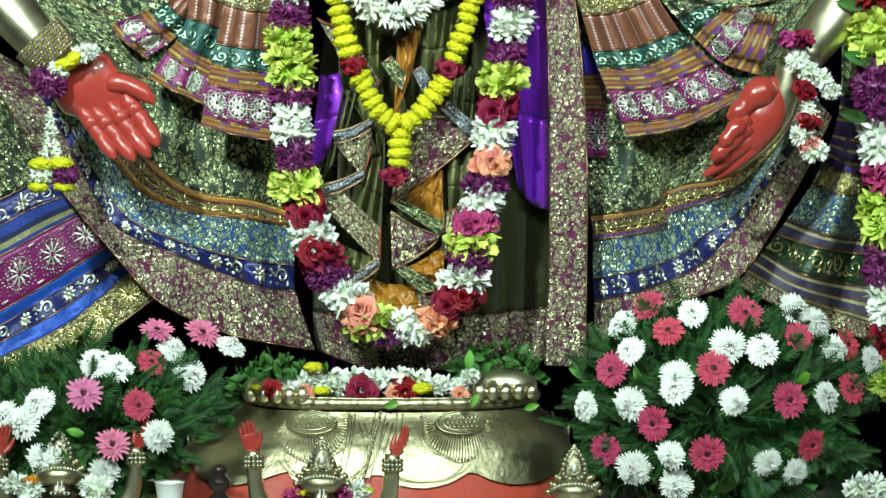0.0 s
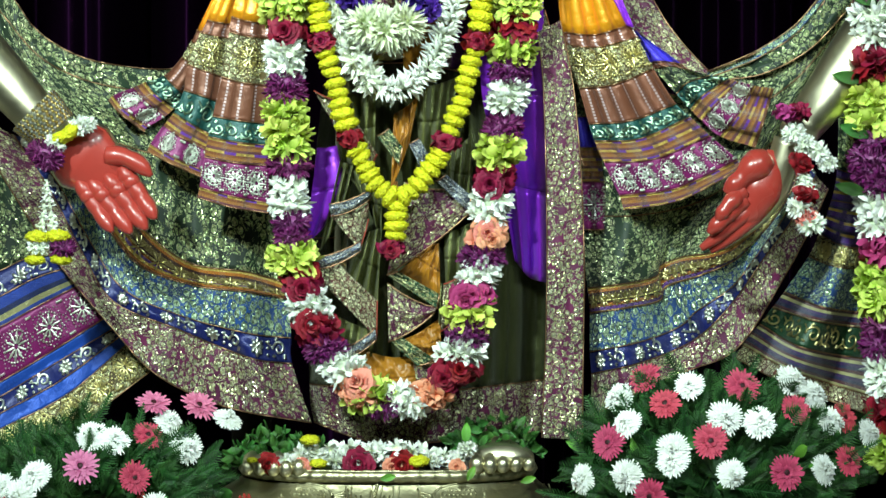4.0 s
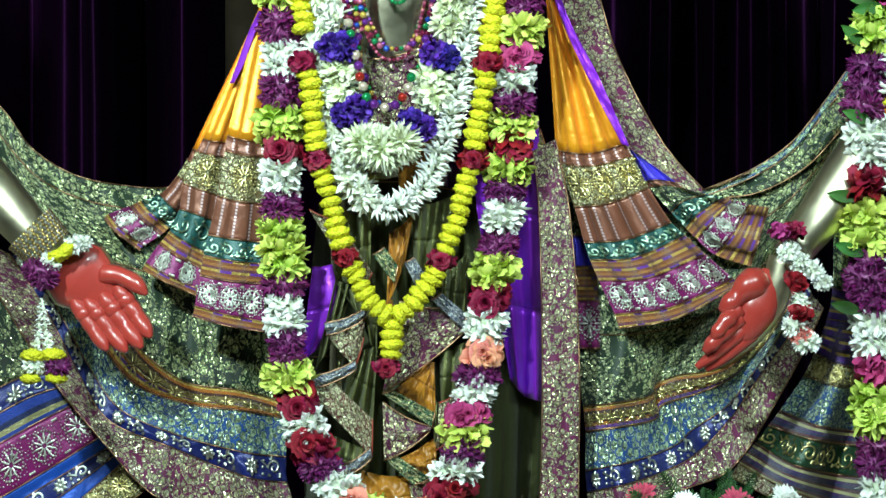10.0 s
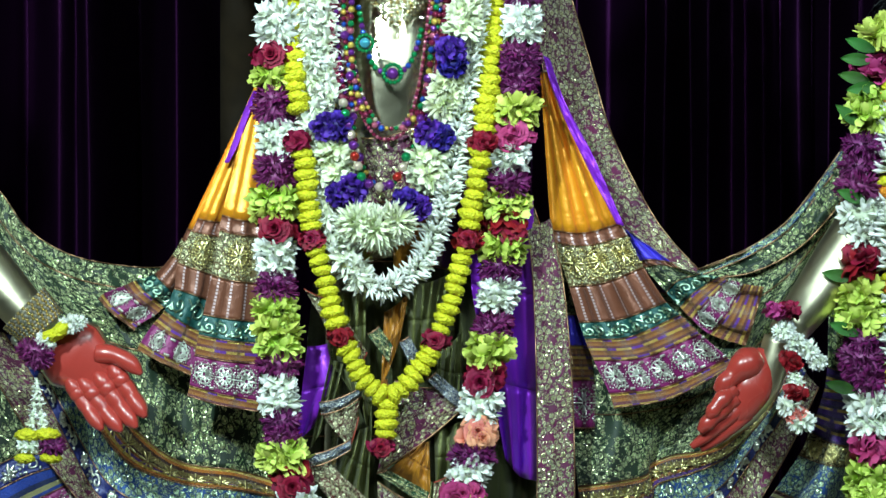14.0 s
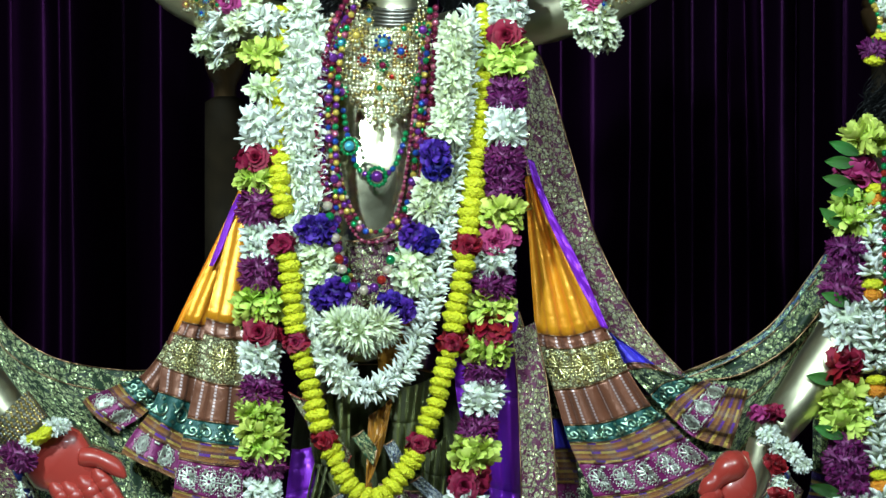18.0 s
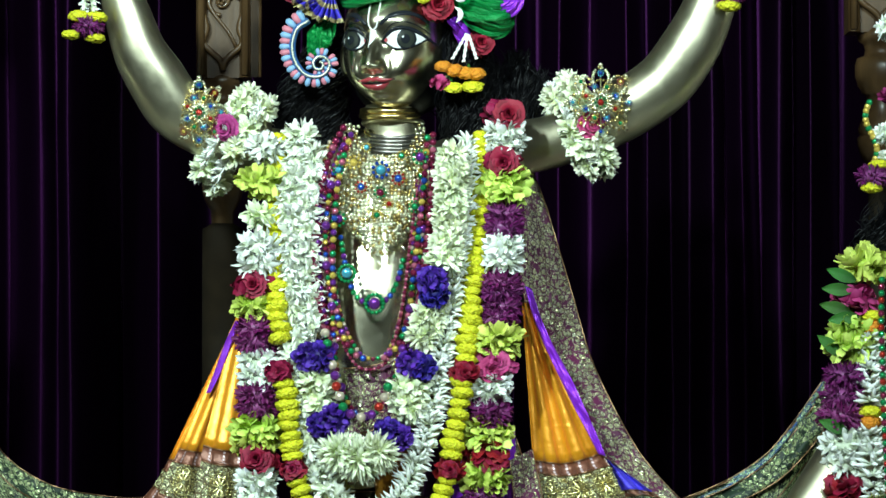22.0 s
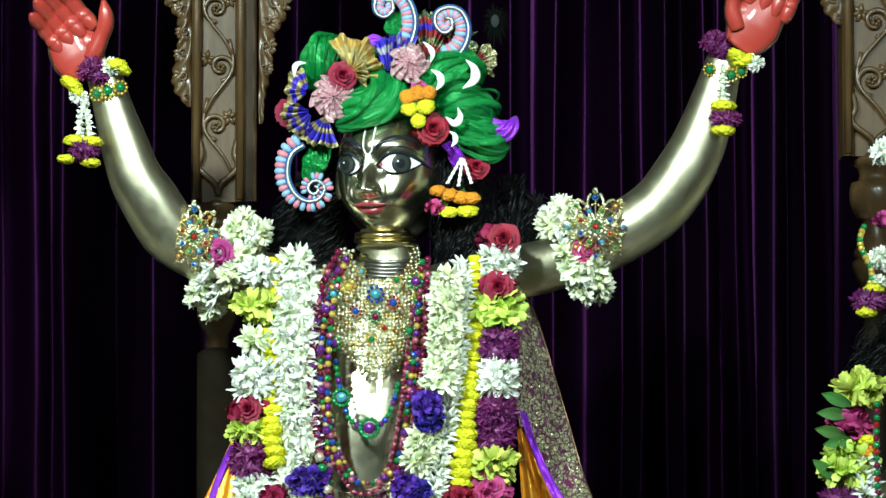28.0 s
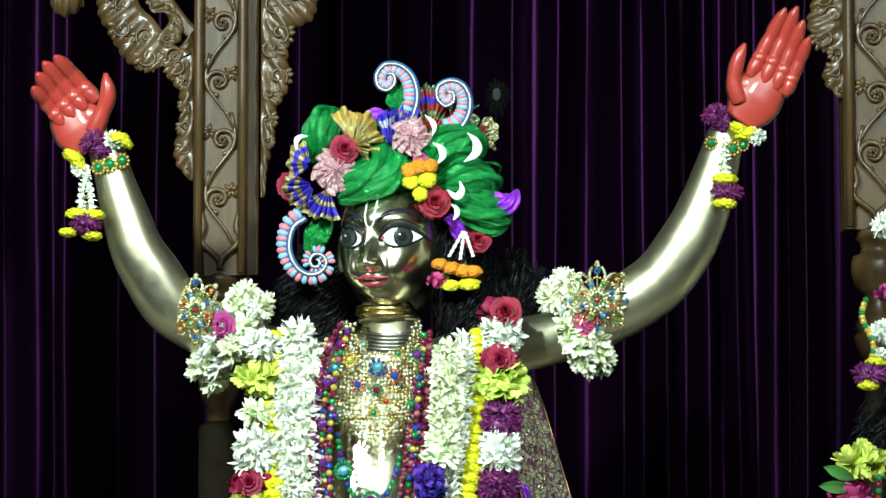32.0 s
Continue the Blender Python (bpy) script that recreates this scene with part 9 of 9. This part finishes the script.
for x0, x1 in ((-0.026, 0.137), (-0.197, -0.034), (0.145, 0.290), (-0.345, -0.205)):
    b = Build()
    cx = (x0 + x1) / 2
    for k in (1.0, 0.86):
        h = (x1 - x0) / 2 * k
        b.add(emboss([(cx - h * 0.80, 0.832), (cx - h, 0.785), (cx - h * 0.92, 0.762), (cx - h * 0.55, 0.742), (cx, 0.736), (cx + h * 0.55, 0.742), (cx + h * 0.92, 0.762), (cx + h, 0.785), (cx + h * 0.80, 0.832)], 0.0018, 50), BRASS_OLD)
    put("petal_outline", b.mesh("petal_outline"), stand, "embossed petal outline")
for sx in (0.006, -0.076):
    b = Build()
    for d in (0.0, 0.010):
        b.add(emboss([(sx + d, 0.846), (sx + d - 0.006, 0.80), (sx + d - 0.018, 0.75)], 0.0014, 20), BRASS_OLD)
    put("petal_outline", b.mesh("petal_outline"), stand, "embossed double line")

# offerings on the stand
rnd = random.Random(12)
JAS = petals("jasmine", 14, (0.004, 0.004, 0.004), 0.018, 0.010, P_WHITE, 4, jitter=0.3, core=P_CREAM)
for k in range(70):
    t = rnd.random()
    x, z = -0.200, 0.850
    x += 0.33 * t
    z += 0.006 + 0.034 * math.sin(math.pi * min(1, 0.15 + t * 0.8)) * rnd.random()
    ob = thing("offered_flower", "loose white offered blossom lying on the foot stand", "flower", at(x, z, -0.20 - 0.03 * rnd.random()), "offered flowers")
    put("petals", JAS, ob, rot=(rnd.uniform(0, 6), rnd.uniform(0, 6), rnd.uniform(0, 6)), loc=ob.location, scale=rnd.uniform(0.7, 1.2))
for (x, z), kd, s in (((-0.060, 0.856), "r", 0.95), ((0.018, 0.854), "r", 0.9), ((0.000, 0.850), "o", 0.6), ((0.045, 0.860), "m", 0.9), ((-0.132, 0.856), "m", 0.7), ((-0.147, 0.898), "m", 0.9), ((-0.160, 0.852), "o", 0.5), ((-0.220, 0.856), "r", 0.6), ((0.115, 0.850), "o", 0.5), ((-0.250, 0.862), "m", 0.5)):
    ob = thing("offered_flower", "single offered rose or marigold on the foot stand", "flower", at(x, z, -0.235))
    if kd in "ro":
        face_rose(kd, at(x, z, -0.235), ob, s, (0.1, 1, 0))
        bloom(kd, at(x, z, -0.222), ob, s * 0.75, Vector((0, -1, 0)))
    else:
        bloom(kd, at(x, z, -0.235), ob, s)
for area, n, sd in ((((-0.290, 0.910), (-0.110, 0.850), 1), 300, 3), (((0.100, 0.940), (0.255, 0.870), 1), 150, 4)):
    (xa, za), (xb, zb), _ = area
    r2 = random.Random(sd)
    ob = thing("tulsi_sprigs", "heap of small dark green leaves behind the feet", "leaves", at((xa + xb) / 2, zb, -0.1))
    me = leaf_mesh("leaf", 0.022, 0.012, LEAF)
    for k in range(n):
        t = r2.random()
        p = at(xa + (xb - xa) * t, zb + (za - zb) * r2.random() * math.sin(math.pi * (0.1 + 0.8 * t)), -0.10 - 0.06 * r2.random())
        put("leaf", me, ob, loc=p, rot=(r2.uniform(-1, 1), r2.uniform(-2, 2), r2.uniform(0, 6)), scale=r2.uniform(0.6, 1.3))
ob = thing("basil_leaf", "fresh bright green leaf standing on the foot", "leaf", at(0.130, 0.895, -0.25))
put("blade", LEAF_B, ob, loc=at(0.130, 0.892, -0.25), rot=(0, 0.05, 0), scale=0.65)
ob2 = thing("offered_flower", "white blossom lying on the brass toes", "flower", at(0.133, 0.882, -0.25))
bloom("w", at(0.133, 0.882, -0.25), ob2, 0.42)
for (x, z), ang in (((-0.010, 0.828), 1.4), ((0.240, 0.823), 1.3), ((0.145, 0.826), 0.5)):
    ob = thing("basil_leaf", "loose green leaf on the rim", "leaf", at(x, z, -0.27))
    put("blade", LEAF_B, ob, loc=at(x - 0.012, z, -0.275), rot=(0, ang, 0), scale=0.5)

# ---------------------------------------------------------------- flower arrangements


def frond_mesh(name, ln, seed, pairs=15, wd=0.03):
    """A fern frond: bent stem with narrow leaflets."""
    r2 = random.Random(seed)
    v, f, uv = [], [], []
    for i in range(pairs * 2):
        s = 1 if i % 2 else -1
        t = (i // 2 + 1) / (pairs + 1)
        z = ln * t
        y = -0.12 * ln * t * t
        w = wd * math.sin(math.pi * (0.1 + 0.88 * t)) ** 0.7 * r2.uniform(0.8, 1.15)
        o = len(v)
        v += [(0, y, z - 0.002), (s * w * 0.5, y - 0.004, z + w * 0.32 - 0.0011), (s * w, y + 0.003, z + w * 0.75), (s * w * 0.5, y - 0.002, z + w * 0.32 + 0.0013), (0, y, z + 0.002)]
        uv += [(0, 0.1), (0, 0.6), (0.5, 1), (1, 0.6), (1, 0.1)]
        f += [(o, o + 1, o + 3, o + 4), (o + 1, o + 2, o + 3)]
    o = len(v)
    for k in range(6):
        t = k / 5
        for s in (-1, 1):
            v.append((s * 0.0012, -0.12 * ln * t * t - 0.0006, ln * t))
            uv.append((0.5, 0.4))
    for k in range(5):
        a = o + 2 * k
        f.append((a, a + 1, a + 3, a + 2))
    return raw(name, v, f, FERN, uv)


FRONDS = [frond_mesh("fern_frond", 0.095, k, 15, 0.022) for k in range(3)] + [frond_mesh("fern_frond", 0.11, 8, 20, 0.012), frond_mesh("fern_frond", 0.085, 9, 14, 0.018)]
GERB = [daisy_mesh("gerbera", 0.034, P_GERBERA, k, ((30, 1.0, 0.25), (28, 0.80, 0.45), (26, 0.40, 0.7)), P_DARK, 0.24, 0.20) for k in range(3)]
GERB2 = [daisy_mesh("gerbera", 0.034, P_GERBERA2, k + 5, ((20, 1.0, 0.25), (18, 0.78, 0.5), (18, 0.42, 0.7)), P_DARK, 0.2, 0.24) for k in range(2)]
MUMS = [daisy_mesh("chrysanthemum", 0.040, P_MUM, k + 20, ((36, 0.96, 0.10), (36, 0.90, 0.55), (34, 0.78, 1.0), (30, 0.62, 1.5), (24, 0.44, 2.0), (14, 0.24, 2.4)), P_LIME, 0.07, 0.16) for k in range(5)]


def arrangement(label, c, rx, rz, y, gerb, gerb2, mums, seed, nf, slope=9.0):
    cx, cz = c
    root = thing("flower_arrangement", label, "bouquet", (at(cx, cz, y).x, y, 0.5))
    r2 = random.Random(seed)
    ctr = at(cx, cz, y)
    pot = turned(cx, y, [(0.02, 0.5), (0.11, 0.5), (0.13, 0.53), (0.15, 0.60), (0.14, 0.66), (0.12, 0.68)])
    put("bowl", raw("bowl", *pot, BRASS_OLD), root, "brass bowl under the flowers")
    put("moss_core", petals("moss_core", 1500, ((rx if slope else rx * 0.7) * 0.78, 0.15, rz * 0.78), 0.05, 0.0045, FERN, seed, jitter=0.7, core=FERN, rows=2), root, "dense dark greenery", loc=ctr - Vector((0.0 if slope else 0.06, 0, 0)))
    for k in range(nf):
        a = r2.uniform(-0.5, math.pi + 0.5) if k % 3 else r2.uniform(0, 6.28)
        q = r2.random() ** 0.5
        p = ctr + Vector((rx * 0.84 * q * math.cos(a), -0.165 * math.sqrt(max(0.02, 1 - q * q)), rz * 0.84 * q * math.sin(a)))
        if p.x > -0.33 - (0.86 - p.z) * 0.85 + slope:
            continue
        ob = put("fern_frond", r2.choice(FRONDS), root, loc=p)
        ob.rotation_euler = Euler((r2.uniform(-0.2, 0.9), -a + math.pi / 2 + r2.uniform(-0.8, 0.8), r2.uniform(-0.5, 0.5)))
        ob.scale = (r2.uniform(0.6, 1.0),) * 3
    for k in range(26):
        a, q = r2.uniform(0, 6.28), r2.random() ** 0.5
        p = ctr + Vector((rx * 0.9 * q * math.cos(a), -0.20 * math.sqrt(max(0.02, 1 - q * q)), rz * 0.9 * q * math.sin(a)))
        put("leaf", r2.choice([LEAF_A, LEAF_B]), root, loc=p, rot=(r2.uniform(-0.3, 0.8), r2.uniform(-2, 2), r2.uniform(0, 6)), scale=r2.uniform(0.5, 0.9))
    for pts, meshes, nm in ((gerb, GERB, "gerbera"), (gerb2, GERB2, "pink_gerbera"), (mums, MUMS, "chrysanthemum")):
        for x, z in pts:
            dx, dz = (x - cx) / rx, (z - cz) / rz
            dep = y - 0.225 * math.sqrt(max(0.05, 1 - min(1, dx * dx + dz * dz) * 0.95)) - 0.02
            s = r2.uniform(0.68, 0.84) if nm == "chrysanthemum" else r2.uniform(0.82, 1.0)
            ob = put(nm, r2.choice(meshes), root, loc=at(x, z, dep))
            ob.rotation_euler = Euler((-0.75 * dz * 0.8 - 0.1 + r2.uniform(-0.2, 0.2), 0, 0.85 * dx + r2.uniform(-0.2, 0.2)))
            ob.scale = (s, s, s)
    return root


arrangement("round arrangement of crimson gerberas and white chrysanthemums in ferns", (0.570, 0.815), 0.265, 0.205, -0.30,
            [(0.485, 0.962), (0.620, 0.993), (0.565, 0.895), (0.385, 0.893), (0.460, 0.798), (0.555, 0.744), (0.700, 0.840), (0.740, 0.760), (0.716, 0.952), (0.375, 0.750), (0.810, 0.860), (0.450, 1.008), (0.802, 0.938)], [],
            [(0.528, 0.994), (0.418, 0.926), (0.500, 0.882), (0.418, 0.834), (0.340, 0.828), (0.404, 0.973), (0.590, 0.936), (0.652, 0.928), (0.602, 0.838), (0.490, 0.742), (0.425, 0.718), (0.662, 0.728), (0.500, 0.690), (0.712, 0.712), (0.745, 0.978), (0.778, 0.932), (0.765, 0.845), (0.708, 1.002), (0.500, 0.860), (0.845, 0.910)], 31, 300)
arrangement("loose arrangement of pink gerberas and white chrysanthemums in ferns", (-0.525, 0.782), 0.235, 0.145, -0.30,
            [(-0.435, 0.905), (-0.460, 0.830)], [(-0.555, 0.850), (-0.425, 0.962), (-0.345, 0.958), (-0.505, 0.760)],
            [(-0.535, 0.904), (-0.495, 0.895), (-0.368, 0.883), (-0.400, 0.928), (-0.295, 0.933), (-0.425, 0.775), (-0.635, 0.832), (-0.662, 0.798), (-0.520, 0.712), (-0.628, 0.732), (-0.590, 0.700), (-0.695, 0.810)], 47, 380, 0.0)


# ---------------------------------------------------------------- small statues before the stand
DARKFACE = brass_mat("dark_bronze", (0.20, 0.17, 0.11), 0.25, 0.1)


def statuette(cx, tip_z, y, arms, label):
    """Small crowned statue: one plain mesh."""
    b = Build()
    z = tip_z
    P = lambda dx, dz, dy=0.0: at(cx + dx, z + dz, y + dy)
    b.add(loft([P(0, -0.40), P(0, -0.30), P(0, -0.22), P(0, -0.185), P(0, -0.165)], [0.075, 0.07, 0.055, 0.06, 0.02], 20, 20, 0.7), BRASS)
    b.add(ball(P(0, -0.125, -0.005), (0.032, 0.034, 0.042), 20, 14), DARKFACE)
    for s in (-1, 1):
        b.add(ball(P(s * 0.012, -0.117, -0.036), (0.006, 0.003, 0.0028), 8, 6), WHITE_PAINT)
        b.add(ball(P(s * 0.012, -0.117, -0.0385), (0.0025, 0.002, 0.0025), 8, 6), BLACK_PAINT)
        b.add(loft([P(s * 0.0035, -0.093, -0.036), P(s * 0.0035, -0.112, -0.040)], 0.0012, 5, 6), WHITE_PAINT)
    # crown: domed cap, beaded brim, pear-shaped crest
    b.add(ball(P(0, -0.082, 0.0), (0.040, 0.040, 0.024), 20, 12), BRASS_OLD)
    b.add(loft([P(0, -0.075), P(0, -0.05), P(0, -0.028), P(0, -0.012), P(0, 0)], [0.026, 0.026, 0.020, 0.010, 0.002], 16, 20, 0.5), BRASS_OLD)
    for k in range(22):
        a = math.pi * k / 21
        b.add(ball(P(0.041 * math.cos(a), -0.088 + 0.016 * math.sin(a), -0.036 * math.sin(a)), 0.0042, 6, 4), SILVER_CORD)
    for k in range(20):
        t = 2 * math.pi * k / 20
        b.add(ball(P(0.019 * math.sin(t) * (1 - 0.35 * math.cos(t)), -0.036 + 0.028 * math.cos(t), -0.017), 0.0032, 6, 4), SILVER_CORD)
        b.add(ball(P(0.010 * math.sin(t) * (1 - 0.35 * math.cos(t)), -0.038 + 0.016 * math.cos(t), -0.020), 0.0022, 6, 4), SILVER_CORD)
    b.add(ball(P(0, -0.042, -0.019), (0.004, 0.004, 0.007), 8, 6), WHITE_PAINT)
    for s in (-1, 1):
        for k in range(5):
            b.add(ball(P(s * (0.026 + 0.005 * k), -0.062 - 0.006 * k + 0.008 * (k % 2), -0.012), 0.006, 6, 4), BRASS_OLD)
    for hand, tip, th, roll in arms:
        h, t = Vector((hand[0], 0, hand[1])), Vector((tip[0], 0, tip[1]))
        b.add(loft([P(0.05 * (1 if hand[0] > cx else -1), -0.19), at(hand[0] + (cx - hand[0]) * 0.10, hand[1] - 0.09, y), at(hand[0], hand[1] - 0.01, y - 0.01), at(hand[0], hand[1] + 0.004, y - 0.01)], [0.020, 0.019, 0.013, 0.012], 14, 18), BRASS)
        for k in range(3):
            for q in range(12):
                a = 2 * math.pi * q / 12
                b.add(ball(at(hand[0] + 0.0155 * math.cos(a), hand[1] - 0.008 - 0.008 * k, y - 0.01 - 0.0155 * math.sin(a)), 0.0042, 6, 4), SILVER_CORD if k % 2 else BRASS_OLD)
        pp, nn_ = hand_parts(hand, tip, y - 0.01, 0.062, th, roll, 0.3)
        add_hand(b, pp, nn_)
    tagged(put("statuette", b.mesh("statuette")), label, "statue", "small statues")


statuette(-0.600, 0.788, -0.50, [((-0.464, 0.750), (-0.438, 0.802), -1, -1.0), ((-0.708, 0.738), (-0.702, 0.780), 1, 0.6)], "small brass crowned statue with raised red palms")
statuette(-0.132, 0.774, -0.55, [((-0.254, 0.744), (-0.266, 0.788), 1, 0.2), ((-0.006, 0.738), (0.028, 0.788), -1, -1.1)], "small brass crowned statue with raised red palms")
statuette(0.318, 0.760, -0.50, [], "small brass crowned statue half hidden by flowers")
cup = thing("candle_cup", "small white glazed cup on the altar", "cup", at(-0.404, 0.688, -0.55))
put("body", raw("body", *turned(*(-0.404,), -0.55, [(0.016, 0.60), (0.020, 0.66), (0.024, 0.690), (0.026, 0.692), (0.022, 0.688), (0.018, 0.66)]), WHITE_PAINT), cup)
fin = thing("finial", "dark turned wooden finial of a lamp stand", "finial", at(-0.315, 0.680, -0.55))
put("knob", raw("knob", *turned(*(-0.315,), -0.55, [(0.012, 0.60), (0.020, 0.66), (0.010, 0.672), (0.018, 0.684), (0.019, 0.694), (0.010, 0.706), (0.014, 0.712), (0.011, 0.720), (0.004, 0.724), (0.0, 0.724)]), plain("dark_turned_wood", (0.02, 0.012, 0.012), 0.25)), fin)
for kd, x, z, s in bl([("k", 0.5), ("w", 0.6), ("m", 0.6), ("w", 0.6), ("w", 0.6), ("g", 0.6), ("w", 0.7), ("k", 0.5), ("m", 0.6), ("w", 0.7), ("w", 0.7)], [(-0.088, 0.670), (-0.068, 0.674), (-0.052, 0.676), (-0.680, 0.688), (-0.655, 0.678), (-0.650, 0.695), (-0.535, 0.678), (-0.180, 0.668), (-0.170, 0.672), (0.830, 0.680), (0.855, 0.684)]):
    ob = thing("offered_flower", "small blossom of the little statues' garlands", "flower", at(x, z, -0.56))
    bloom(kd, at(x, z, -0.56), ob, s)
# low shelf that carries the small statues
structure("altar_step", box(-1.6, 1.7, -1.15, -0.42, 0, 0.40), FLOOR_STONE, "low stone step before the altar")
